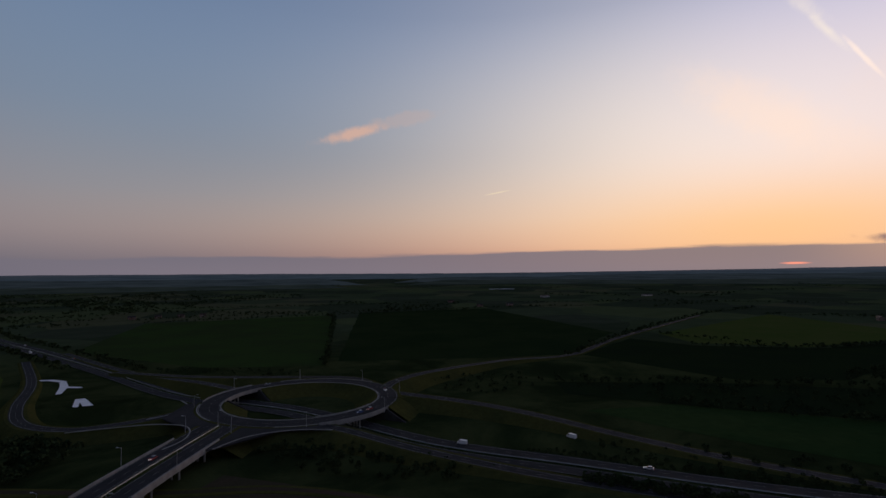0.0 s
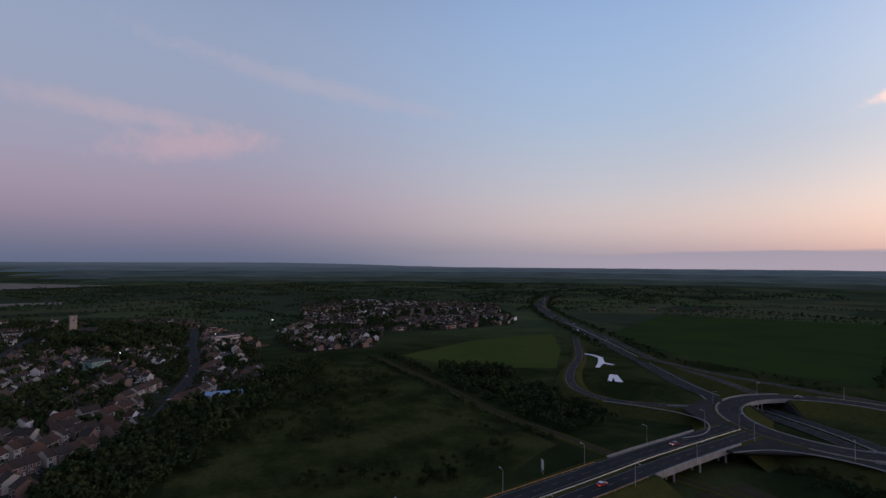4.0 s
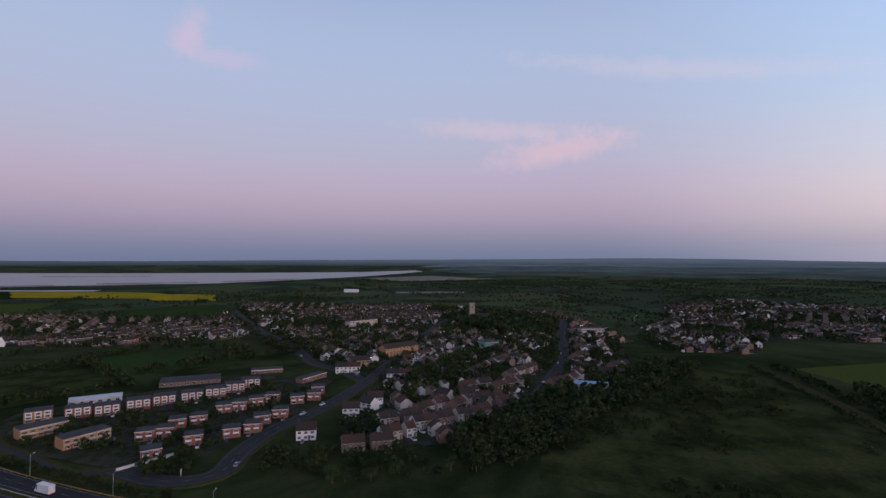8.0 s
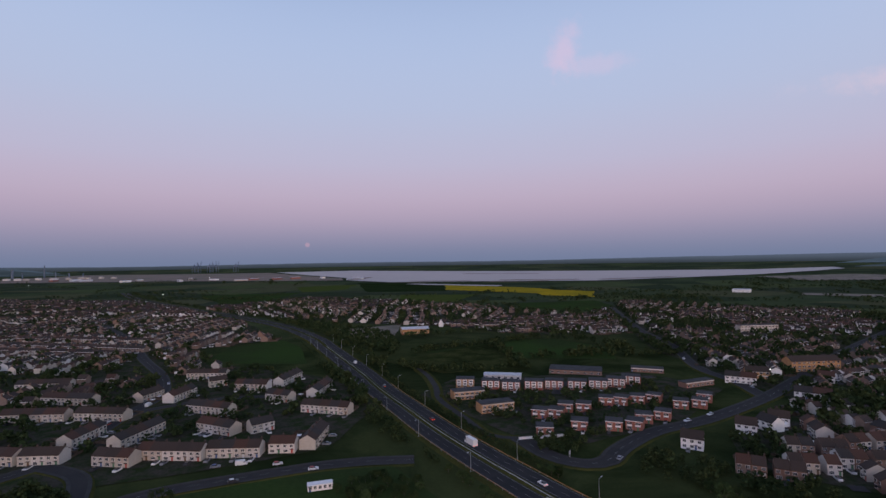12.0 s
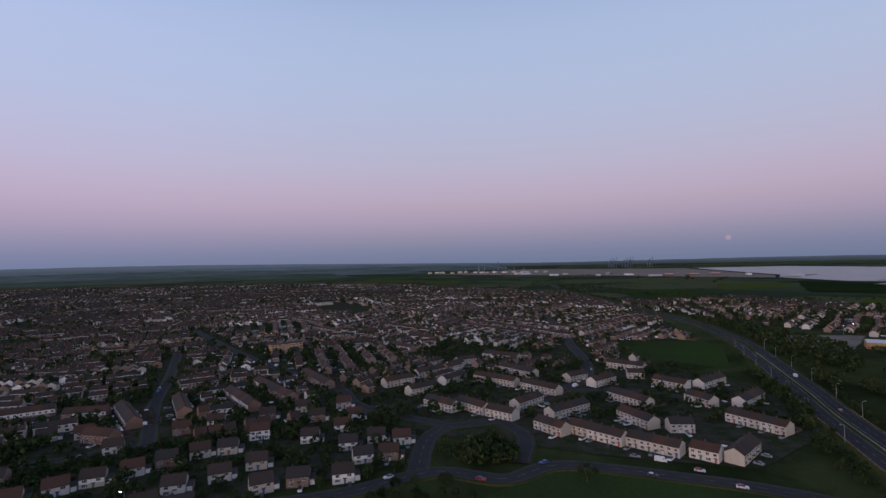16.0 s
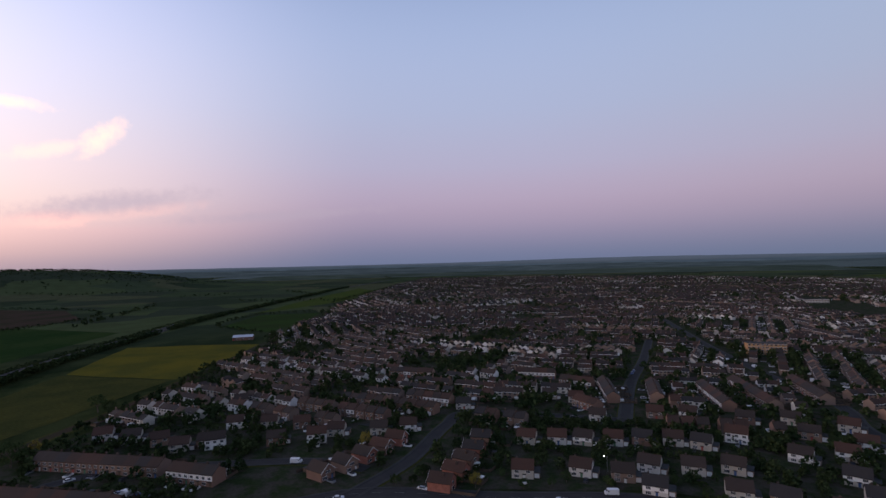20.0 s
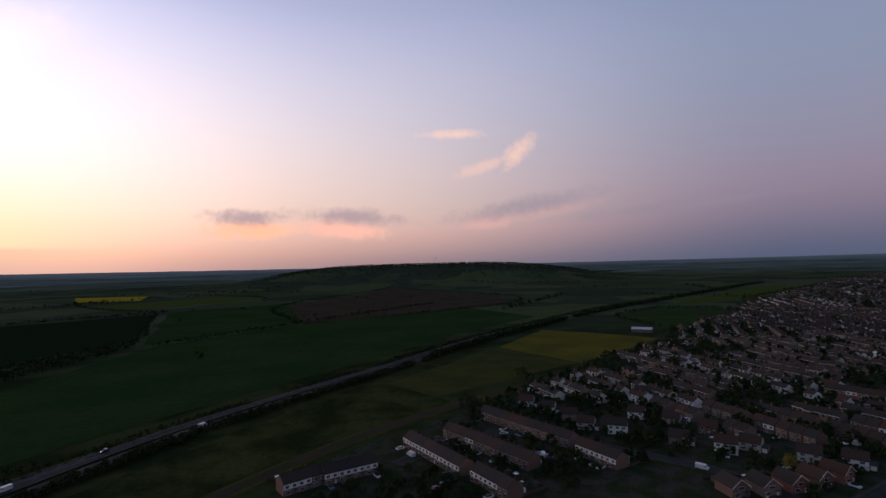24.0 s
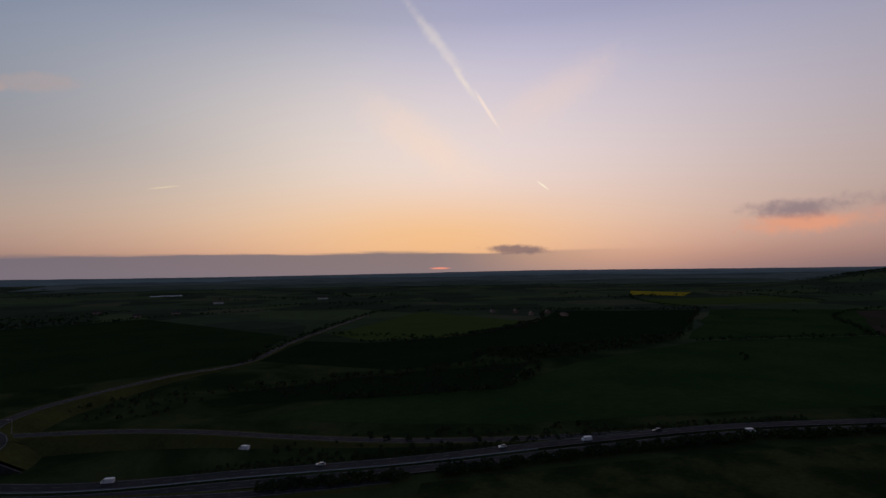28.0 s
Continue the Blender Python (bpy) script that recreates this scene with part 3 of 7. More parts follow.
def road(name, points, width, label, mat=None, lift=0.45, edges=True, centre=True, bank=True, kerbs=False, kind="structure", skip_bank=()):
    """A road of the given width along a line of (x, y) or (x, y, z): surface, painted lines, and grassy banks where it is raised."""
    lift += 0.002 * next(LAID)
    p = [(q[0], q[1], q[2] if len(q) > 2 else 0.0) for q in points]
    line = curve(p, 5.0 if width > 5 else 8.0)
    if max(np.hypot(line[:, 0], line[:, 1])) > FLAT:
        line[:, 2] += height(line[:, 0], line[:, 1])
    line[:, 2] = np.maximum(line[:, 2], 0) + lift
    occupy_line(line, width / 2 + 3.5)
    verts, faces, index = [], [], []
    strip(verts, faces, index, offset(line, -width / 2), offset(line, width / 2), 0)
    ob = data_mesh(name, verts, faces, mat or ASPHALT)
    tagged(ob, label, "road", kind=kind)
    if edges:
        v, f, i = [], [], []
        up = np.array([0, 0, 0.03])
        for s in (-1, 1):
            strip(v, f, i, offset(line, s * (width / 2 - 0.65)) + up, offset(line, s * (width / 2 - 0.65) + 0.22) + up, 0)
        m = data_mesh("edge_line", v, f, PAINT)
        m.parent = ob
        tagged(m, "white painted edge lines")
    if centre:
        v, f = dashes(line, 0.15, 4.0, 5.0, 0.03)
        m = data_mesh("lane_dash", v, f, PAINT)
        m.parent = ob
        tagged(m, "broken white lane line", kind="stuff")
    if kerbs:
        v, f, i = [], [], []
        for s in (-1, 1):
            a, b, c = offset(line, s * width / 2), offset(line, s * (width / 2 + 0.25)), offset(line, s * (width / 2 + 1.5))
            for q in (b, c):
                q[:, 2] += 0.13
            a2 = a.copy()
            a2[:, 2] += 0.13
            strip(v, f, i, a, a2, 0)
            strip(v, f, i, a2, b, 0)
            strip(v, f, i, b, c, 1)
        m = data_mesh("kerb", v, f, [PAVING, PAVING], i)
        m.parent = ob
        tagged(m, "concrete kerbs with a paved footway")
    if bank and line[:, 2].max() > 0.5:
        v, f, i = [], [], []
        keep = np.ones(len(line), bool)
        for cx, cy, r in skip_bank:
            keep &= np.hypot(line[:, 0] - cx, line[:, 1] - cy) > r
        for s in (-1, 1):
            runs = np.flatnonzero(np.diff(np.concatenate([[0], keep.astype(int), [0]])))
            for a0, b0 in zip(runs[::2], runs[1::2]):
                if b0 - a0 < 2:
                    continue
                part_line = line[a0:b0]
                top = offset(line, s * (width / 2))[a0:b0]
                shoulder = offset(line, s * (width / 2 + 2.0))[a0:b0]
                drop = np.maximum(part_line[:, 2] - 0.1, 0)
                foot = shoulder.copy()
                t = np.gradient(line[:, :2], axis=0)[a0:b0]
                t /= np.linalg.norm(t, axis=1)[:, None] + 1e-9
                foot[:, 0] += s * t[:, 1] * drop * 2.0
                foot[:, 1] -= s * t[:, 0] * drop * 2.0
                foot[:, 2] = -0.05
                top[:, 2] -= 0.02
                shoulder[:, 2] -= 0.06
                strip(v, f, i, top, shoulder, 0)
                strip(v, f, i, shoulder, foot, 0)
        if f:
            m = data_mesh("bank", v, f, OLIVE)
            m.parent = ob
            tagged(m, "mown grass bank")
    return line


# ---- land cover: fields, water, waste ground ----
FIELDS = [
    ("meadow", [(-215, 30), (-393, 66), (-466, 160), (-437, 232), (-316, 222), (-178, 205), (-160, 130)], GRASS, 0.30, "rough green meadow with scattered bushes"),
    ("crop_field", [(-449, 278), (-493, 412), (-484, 545), (-385, 450), (-315, 360), (-345, 317), (-394, 285)], PALE_CROP, 0.34, "pale yellowish green crop field beside the slip road"),
    ("crop_field", [(-560, 960), (-250, 1110), (-215, 1000), (-118, 505), (-240, 500), (-440, 610)], CROP, 0.30, "dark green crop field beyond the junction"),
    ("crop_field", [(-110, 530), (-195, 1184), (103, 1292), (250, 760), (130, 560), (40, 545)], DARK_CROP, 0.30, "dark green crop field beyond the roundabout"),
    ("crop_field", [(307, 739), (662, 1043), (673, 690), (425, 600), (314, 640)], PALE_CROP, 0.40, "pale crop field between dark hedges"),
    ("crop_field", [(90, 335), (160, 268), (215, 226), (300, 186), (400, 130), (520, 60), (690, -30), (880, -170), (1250, 0), (900, 215), (640, 350), (400, 345), (270, 302), (155, 348)], WEST_CROP, 0.32, "wide dark green cereal field sloping to the trunk road"),
    ("crop_field", [(655, 366), (905, 222), (1270, 20), (1719, 63), (1184, 616)], WEST_CROP, 0.34, "dark green field under the hill"),
    ("crop_field", [(330, 420), (380, 455), (520, 428), (700, 408), (1150, 625), (900, 830), (690, 680), (440, 590), (300, 620), (250, 690), (150, 560), (240, 425)], DARK_SCRUB, 0.32, "dark field beyond the wood"),
    ("ploughed_field", [(955, 102), (871, 235), (1328, 386), (2138, 178), (1510, -181), (1192, -167)], SOIL, 0.60, "brown ploughed field under the hill"),
    ("flower_field", [(697, -142), (650, -205), (573, -280), (509, -189), (462, -128), (560, -66)], RAPE, 0.34, "field of yellow oilseed in flower"),
    ("meadow", [(560, -62), (462, -124), (398, -50), (355, 2), (400, 40), (480, -12)], OLIVE, 0.34, "rough olive grass running into the yellow field"),
    ("meadow", [(120, 190), (215, 152), (306, 110), (400, 58), (420, 30), (352, -2), (327, -15), (258, 62), (170, 118), (90, 160)], GRASS, 0.30, "grassy strip between the trunk road and the houses"),
    ("meadow", [(703, -314), (830, -300), (960, -420), (900, -520), (786, -454)], CROP, 0.30, "small green paddock beside the houses"),
    ("meadow", [(1000, -420), (1400, -810), (1750, -1180), (1500, -1080), (1130, -690)], PALE_CROP, 0.32, "long green field between the road and the town"),
    ("recreation_ground", [(-205, -460), (-250, -402), (-300, -500), (-305, -545), (-249, -548), (-203, -500)], CROP, 0.30, "mown green recreation ground"),
    ("recreation_ground", [(287, -1395), (104, -1113), (97, -938), (185, -996)], CROP, 0.30, "green school playing field"),
    ("paddock", [(-357, -365), (-480, -335), (-509, -309), (-493, -233), (-441, -203), (-395, -265)], CROP, 0.30, "green paddock enclosed by hedges"),
    ("paddock", [(-300, -357), (-440, -342), (-357, -245), (-300, -282)], GRASS, 0.33, "dark green paddock enclosed by hedges"),
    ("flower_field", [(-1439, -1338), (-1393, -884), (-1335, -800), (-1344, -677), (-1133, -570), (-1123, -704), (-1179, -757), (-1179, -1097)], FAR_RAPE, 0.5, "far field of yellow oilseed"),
    ("crop_field", [(-878, -634), (-1041, -524), (-900, -400), (-824, -414), (-796, -542)], CROP, 0.4, "green field behind the town"),
    ("crop_field", [(-937, -1043), (-1059, -875), (-838, -755), (-782, -871)], PALE_CROP, 0.4, "pale green field below the yellow one"),
    ("crop_field", [(-597, -1536), (-842, -1388), (-601, -1145), (-490, -1124)], CROP, 0.45, "bright green field beyond the houses"),
    ("crop_field", [(-1020, -1721), (-1278, -1686), (-1017, -1401), (-842, -1388)], PALE_CROP, 0.6, "pale green field by the port flats"),
    ("crop_field", [(-1347, -1777), (-1541, -1449), (-1129, -1050), (-964, -1219)], DARK_CROP, 0.55, "dark green field above the marsh"),
    
    ("crop_field", [(-120, -2150), (350, -2620), (200, -2800), (-250, -2350)], PALE_CROP, 1.2, "pale green field beyond the town"),
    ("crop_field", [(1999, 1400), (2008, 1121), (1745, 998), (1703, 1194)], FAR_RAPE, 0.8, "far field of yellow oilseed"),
    ("crop_field", [(1250, 760), (1700, 560), (1900, 800), (1450, 1000)], PALE_CROP, 0.5, "pale field on the rising ground"),
    ("waste_ground", [(-402, -575), (-495, -548), (-400, -460), (-373, -500)], SAND, 0.30, "bare waste ground with pale earth"),
    ("waste_ground", [(-2556, -530), (-2892, -214), (-2544, 169), (-2260, -305)], SAND, 1.2, "pale quarried ground beside the estuary"),
    ("waste_ground", [(-1440, -210), (-1520, -215), (-1535, 0), (-1450, -10)], SAND, 0.5, "strip of bare pale earth"),
    ("mud_flat", [(-100, -3350), (-900, -2750), (-1469, -2050), (-1600, -2250), (-1750, -3300), (-800, -3900)], MUD, 1.4, "brown reclaimed flats of a port by the water"),
            ("scrub_field", [(92, 422), (236, 409), (368, 375), (268, 305), (155, 350), (90, 380)], DARK_SCRUB, 0.38, "dark rough field between the roads"),
    ("bare_bank", [(-100, 232), (-40, 215), (30, 200), (20, 180), (-60, 178), (-108, 205)], SOIL, 0.32, "bare earth and rough grass beside the bridge"),
    ("verge", [(-150, -178), (-62, -222), (-20, -196), (-60, -150), (-140, -130)], CROP, 0.30, "mown grass beside the estate road"),
]
for name, poly, mat, lift, label in FIELDS:
    field(name, poly, mat, lift, label)


def water_material():
    m = bpy.data.materials.new("estuary_water")
    m.use_nodes = True
    n = Nodes(m.node_tree)
    p = n.add("ShaderNodeNewGeometry").outputs["Position"]
    w = n.noise(p, 0.01, 4.0)
    col = n.mix(n.span(w, 0.4, 0.6), (0.075, 0.07, 0.075, 1), (0.05, 0.047, 0.055, 1))
    b = n.add("ShaderNodeBump", Height=n.noise(p, 0.15, 3.0), Strength=0.15, Distance=0.3)
    s = n.add("ShaderNodeBsdfPrincipled", Base_Color=col, Roughness=0.3, Normal=b.outputs[0])
    n.add("ShaderNodeOutputMaterial", Surface=s.outputs[0])
    return m


WATER = water_material()
field("estuary_water", [(-1600, -1500), (-1460, -1690), (-1480, -2050), (-1640, -2250), (-1800, -3300), (-2300, -3100), (-2750, -2000), (-3350, -700), (-3700, -380), (-3500, -300),
                        (-2750, -560), (-2300, -800), (-1950, -980), (-1800, -1250)], WATER, 2.0, "pale wide river estuary reflecting the dusk sky", "water")
field("estuary_water", [(-3500, 200), (-3300, 1000), (-3420, 1020), (-3640, 200)], WATER, 2.0, "far thin reach of pale water", "water")
for poly in ([(-1530, -1640), (-1690, -1420), (-1730, -1440), (-1560, -1680)], [(-1660, -1300), (-1850, -1130), (-1880, -1160), (-1700, -1340)], [(-1500, -2080), (-1740, -2190), (-1760, -2160), (-1560, -2040)],
             [(-1800, -1350), (-2000, -1080), (-2040, -1100), (-1850, -1390)], [(-2050, -1000), (-2400, -800), (-2420, -840), (-2090, -1040)], [(-2300, -2000), (-2500, -1600), (-2530, -1610), (-2340, -2030)]):
    field("mud_bank", poly, MUD, 2.4, "dark mud bank showing in the shallow water", "mud", block=False)
field("tidal_creek", [(-1420, -1080), (-1380, -1500), (-1430, -1500), (-1480, -1100)], WATER, 1.4, "narrow pale tidal creek beyond the fields", "water")


def build_horizon():
    """The far hills all round the horizon, evening haze put into their own glow."""
    seg = 360
    verts, faces = [], []
    top = 0
    for i in range(seg):
        a = 2 * math.pi * i / seg
        d = math.degrees(a) % 360
        e = 0.13 + 0.10 * noise.noise((math.cos(a) * 2.5, math.sin(a) * 2.5, 3)) + 0.03 * noise.noise((math.cos(a) * 30, math.sin(a) * 30, 7))
        for c, wide, rise in ((70, 14, 0.22), (90, 18, 0.12), (205, 16, 0.22), (318, 14, 0.22), (355, 30, -0.16), (135, 25, -0.16), (165, 12, -0.16), (293, 14, 0.10)):
            q = (d - c + 180) % 360 - 180
            e += rise * math.exp(-(q / wide) ** 2)
        x, y = -4900 * math.sin(a), 4900 * math.cos(a)
        verts += [(x, y, 20.0), (x, y, EYE + 4900 * math.tan(radians(e)))]
    faces = [(2 * i, 2 * ((i + 1) % seg), 2 * ((i + 1) % seg) + 1, 2 * i + 1) for i in range(seg)]
    m = bpy.data.materials.new("haze_glow_hills")
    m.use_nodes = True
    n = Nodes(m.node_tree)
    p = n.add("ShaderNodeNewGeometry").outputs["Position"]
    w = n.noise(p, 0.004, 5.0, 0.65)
    # haze painted as emission: dark slate below, bluer and paler towards the top
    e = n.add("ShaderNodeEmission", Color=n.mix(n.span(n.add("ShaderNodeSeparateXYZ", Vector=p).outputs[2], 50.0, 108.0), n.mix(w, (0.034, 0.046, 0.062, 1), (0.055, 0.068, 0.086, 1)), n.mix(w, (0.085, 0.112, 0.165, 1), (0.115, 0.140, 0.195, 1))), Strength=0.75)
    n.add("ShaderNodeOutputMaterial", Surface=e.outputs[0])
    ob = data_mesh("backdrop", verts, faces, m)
    tagged(ob, "low hills far off along the horizon, blue-grey with painted haze", "backdrop", kind="structure")


build_horizon()


def build_ridges():
    """Backdrop strips added as wooded ridges before the far hills, haze in their glow, open where the estuary runs out.
    """
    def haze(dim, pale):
        m = bpy.data.materials.new("haze_glow_ridge")
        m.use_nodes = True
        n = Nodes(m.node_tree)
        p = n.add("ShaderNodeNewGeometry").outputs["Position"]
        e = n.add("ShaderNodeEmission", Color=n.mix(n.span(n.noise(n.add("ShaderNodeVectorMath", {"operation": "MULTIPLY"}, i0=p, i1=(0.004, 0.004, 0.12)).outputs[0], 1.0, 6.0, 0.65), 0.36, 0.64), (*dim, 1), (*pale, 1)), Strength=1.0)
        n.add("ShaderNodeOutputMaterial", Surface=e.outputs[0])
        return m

    # emission steps that imitate haze: bluer and paler the farther the ridge stands
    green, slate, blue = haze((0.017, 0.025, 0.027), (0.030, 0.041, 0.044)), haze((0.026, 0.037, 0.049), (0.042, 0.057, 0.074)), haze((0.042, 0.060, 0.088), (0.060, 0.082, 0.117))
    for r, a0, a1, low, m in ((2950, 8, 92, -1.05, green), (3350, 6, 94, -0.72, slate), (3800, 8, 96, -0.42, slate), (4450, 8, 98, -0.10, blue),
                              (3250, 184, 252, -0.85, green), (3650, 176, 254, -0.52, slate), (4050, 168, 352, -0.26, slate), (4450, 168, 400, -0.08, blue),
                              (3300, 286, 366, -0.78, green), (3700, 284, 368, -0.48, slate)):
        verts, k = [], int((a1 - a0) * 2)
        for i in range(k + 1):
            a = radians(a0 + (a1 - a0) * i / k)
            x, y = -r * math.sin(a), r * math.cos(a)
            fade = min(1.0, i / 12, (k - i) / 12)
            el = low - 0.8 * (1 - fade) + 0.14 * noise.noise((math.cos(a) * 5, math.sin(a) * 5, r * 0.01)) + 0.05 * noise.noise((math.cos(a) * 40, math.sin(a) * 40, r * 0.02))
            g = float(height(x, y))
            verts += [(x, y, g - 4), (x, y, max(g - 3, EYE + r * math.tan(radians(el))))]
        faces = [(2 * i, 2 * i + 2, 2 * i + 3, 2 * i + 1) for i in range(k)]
        tagged(data_mesh("backdrop", verts, faces, m), "wooded ridge strip far off below the hills, haze painted in", "backdrop", kind="structure")


build_ridges()

# ---- roads ----
TRUNK = [(-1100, 1220), (-988, 1074), (-841, 906), (-649, 735), (-478, 607), (-307, 474), (-197, 386), (-95, 336), (-10, 272), (60, 240), (128, 210), (213, 180), (300, 145), (390, 92),
         (463, 46), (552, -6), (655, -70), (775, -160), (960, -300), (1165, -495), (1500, -820), (1850, -1170), (2342, -1800)]
SPUR = [(-124, 284, 6.5), (-127, 240, 6.4), (-129, 205, 6.2), (-130, 175, 5.6), (-133, 140, 4.2), (-137, 100, 2.4), (-143, 40, 0.8), (-152, -30, 0), (-165, -92, 0), (-174, -123, 0), (-182, -150, 0), (-196, -191, 0),
        (-211, -228, 0), (-231, -278, 0), (-258, -337, 0), (-310, -460, 0), (-342, -540, 0), (-378, -686, 0), (-393, -876, 0), (-400, -1060, 0), (-430, -1500, 0), (-500, -1900, 0)]
trunk_line, spur_line = curve(TRUNK, 5.0), curve(SPUR, 5.0)
RING = (-95.0, 345.0, 57.0, 6.5)
crossings = []
for k in range(len(trunk_line)):
    if abs(math.hypot(trunk_line[k, 0] - RING[0], trunk_line[k, 1] - RING[1]) - RING[2]) < 3:
        crossings.append((trunk_line[k, 0], trunk_line[k, 1], 19))
for s, label in ((-1, "westbound carriageway of the trunk road"), (1, "eastbound carriageway of the trunk road")):
    road("trunk_road", [tuple(q) for q in offset(trunk_line, s * 6.4)[::6]], 9.0, "dark asphalt " + label, bank=False)
field("reservation", [tuple(q) for q in offset(trunk_line, -2)[3:170:8]] + [tuple(q) for q in offset(trunk_line, 2)[3:170:8][::-1]], GRASS, 0.12, "grass strip between the carriageways", "verge", block=False)
for s in (-1, 1):
    road("spur_road", [tuple(q) for q in offset(spur_line, s * 6.4)[::6]], 9.0, "asphalt carriageway of the raised dual road", skip_bank=[(-128, 226, 30)])
road("roundabout_road", [(RING[0] + RING[2] * math.cos(a), RING[1] + RING[2] * math.sin(a), RING[3]) for a in np.linspace(0, 2 * math.pi, 25)], 13.0,
     "circular asphalt road raised over the trunk road", skip_bank=crossings)
road("slip_road", [(-152, 338, 6.4), (-163, 312, 6.0), (-185, 295, 5.0), (-212, 288, 4.0), (-250, 305, 2.8), (-290, 350, 1.5), (-345, 430, 0.4), (-440, 540, 0)], 7.5, "curving asphalt slip road with pale kerbs")
road("slip_road", [(-148, 372, 6.4), (-190, 404, 5.2), (-225, 428, 3.5), (-307, 486, 0.8), (-440, 596, 0)], 7.0, "straight asphalt slip road beside the trunk road")
road("slip_road", [(-50, 384, 6.4), (-75, 412, 6.4), (-130, 418, 6.2), (-210, 432, 4.4), (-300, 470, 1.5)], 7.0, "asphalt link road round the roundabout")
road("side_road", [(-44, 372, 6.5), (-36, 402, 6.4), (-10, 442, 5.4), (62, 512, 2.5), (140, 560, 0), (245, 707, 0), (520, 1040, 0)], 8.0, "asphalt side road leading into the fields")
road("slip_road", [(-42, 364, 6.5), (-20, 354, 6.0), (8, 342, 5.2), (34, 327, 4.4), (62, 306, 3.4), (90, 281, 2.2), (138, 243, 0.6), (187, 211, 0), (222, 191, 0), (262, 171, 0)], 7.5, "asphalt slip road falling to the trunk road")
road("slip_road", [(-98, 286, 6.5), (-62, 284, 5.4), (-12, 254, 3.0), (50, 224, 0.6), (110, 200, 0)], 7.0, "asphalt slip road falling to the trunk road")
# pale kerbs round the island and along the outside of the ring
for r, a0, a1 in ((RING[2] - 6.8, 0.0, 2 * math.pi), (RING[2] + 6.8, 3.35, 4.05), (RING[2] + 6.8, 4.75, 5.35), (RING[2] + 6.8, 0.9, 2.1)):
    v, f, i = [], [], []
    a = np.linspace(a0, a1, 60)
    ring = [np.column_stack([RING[0] + q * np.cos(a), RING[1] + q * np.sin(a), np.full(60, RING[3] + z)]) for q, z in ((r - 0.3, 0.48), (r - 0.3, 0.66), (r + 0.3, 0.66), (r + 0.3, 0.48))]
    for p, q in zip(ring, ring[1:]):
        strip(v, f, i, p, q, 0)
    tagged(data_mesh("kerb", v, f, KERB), "pale concrete kerb round the roundabout", "kerb", kind="structure")
# kerbs that flare where the other roads meet the ring, and the paved apron between them
FLARES = [[(-206, 280), (-185, 286), (-164, 290), (-145, 286), (-136, 276), (-132, 261), (-135, 247)], [(-174, 301), (-163, 313), (-165, 331), (-176, 345)],
          [(-111, 247), (-102, 265), (-88, 274), (-74, 277), (-60, 276)]]
for pts in FLARES:
    line = curve([(x, y, 6.7 - 0.03 * max(0, -150 - x)) for x, y in pts], 3.0)
    v, f, i = [], [], []
    for d0, d1, z0, z1 in ((-0.3, -0.3, 0.1, 0.42), (-0.3, 0.3, 0.42, 0.42), (0.3, 0.3, 0.42, 0.1)):
        strip(v, f, i, offset(line, d0) + np.array([0, 0, z0]), offset(line, d1) + np.array([0, 0, z1]), 0)
    tagged(data_mesh("kerb", v, f, KERB), "pale concrete kerb curving into the roundabout", "kerb", kind="structure")
bm = bmesh.new()
prism(bm, [(-167, 333), (-153, 341), (-134, 302), (-106, 290), (-76, 294), (-64, 278), (-88, 276), (-112, 247), (-134, 247), (-134, 262), (-137, 277), (-146, 286), (-164, 300)], "z", 6.2, 6.925)
tagged(link_mesh("apron", fix(bm), ASPHALT), "wide dark asphalt apron where the dual road meets the ring", "road", kind="structure")
# the town
LOCAL = [
    ([(-214, -150), (-204, -126), (-206, -110), (-216, -104), (-234, -106), (-268, -103), (-307, -89), (-378, -75), (-440, -69), (-597, -56), (-800, -30)], 9.0, "curving asphalt main street of the old town"),
    ([(-378, -75), (-412, -100), (-450, -138), (-547, -192), (-642, -263), (-900, -420)], 8.0, "asphalt street lined with houses"),
    ([(-312, 35), (-401, 65), (-492, 92), (-639, 116), (-800, 150)], 8.0, "asphalt street climbing through the old town"),
    ([(-597, -56), (-620, 30), (-639, 116), (-660, 240)], 7.0, "asphalt cross street of the old town"),
    ([(-160, -170), (-140, -188), (-114, -203), (-61, -224), (-34, -212), (-5, -222), (32, -205), (64, -196), (92, -184), (130, -150), (174, -112), (190, -60)], 8.5, "asphalt estate road past a green"),
    ([(3, -223), (-2, -262), (-14, -282), (-44, -292), (-70, -321), (-93, -350), (-124, -386), (-146, -455), (-160, -545), (-190, -700), (-210, -900)], 8.5, "asphalt estate road between terraces"),
    ([(-43, -228), (-52, -262), (-44, -290)], 7.0, "short asphalt link round a stand of trees"),
    ([(141, -270), (179, -353), (210, -438), (260, -560)], 6.5, "asphalt street with parked cars"),
    ([(172, -105), (184, -149), (208, -195), (214, -226), (141, -270)], 6.5, "asphalt close between gabled houses"),
    ([(-14, -284), (40, -330), (62, -380), (120, -450), (200, -560), (330, -760)], 7.0, "asphalt street through the estate"),
    ([(-60, -320), (-100, -350), (-150, -340), (-190, -300)], 5.5, "asphalt service road with parked cars"),
    ([(235, 20), (262, -4), (275, -34), (262, -62), (240, -92), (214, -120), (190, -130)], 6.0, "asphalt close between brick terraces"),
    ([(-300, -180), (-330, -190), (-360, -170), (-390, -150)], 5.0, "asphalt service road before the flats"),
]
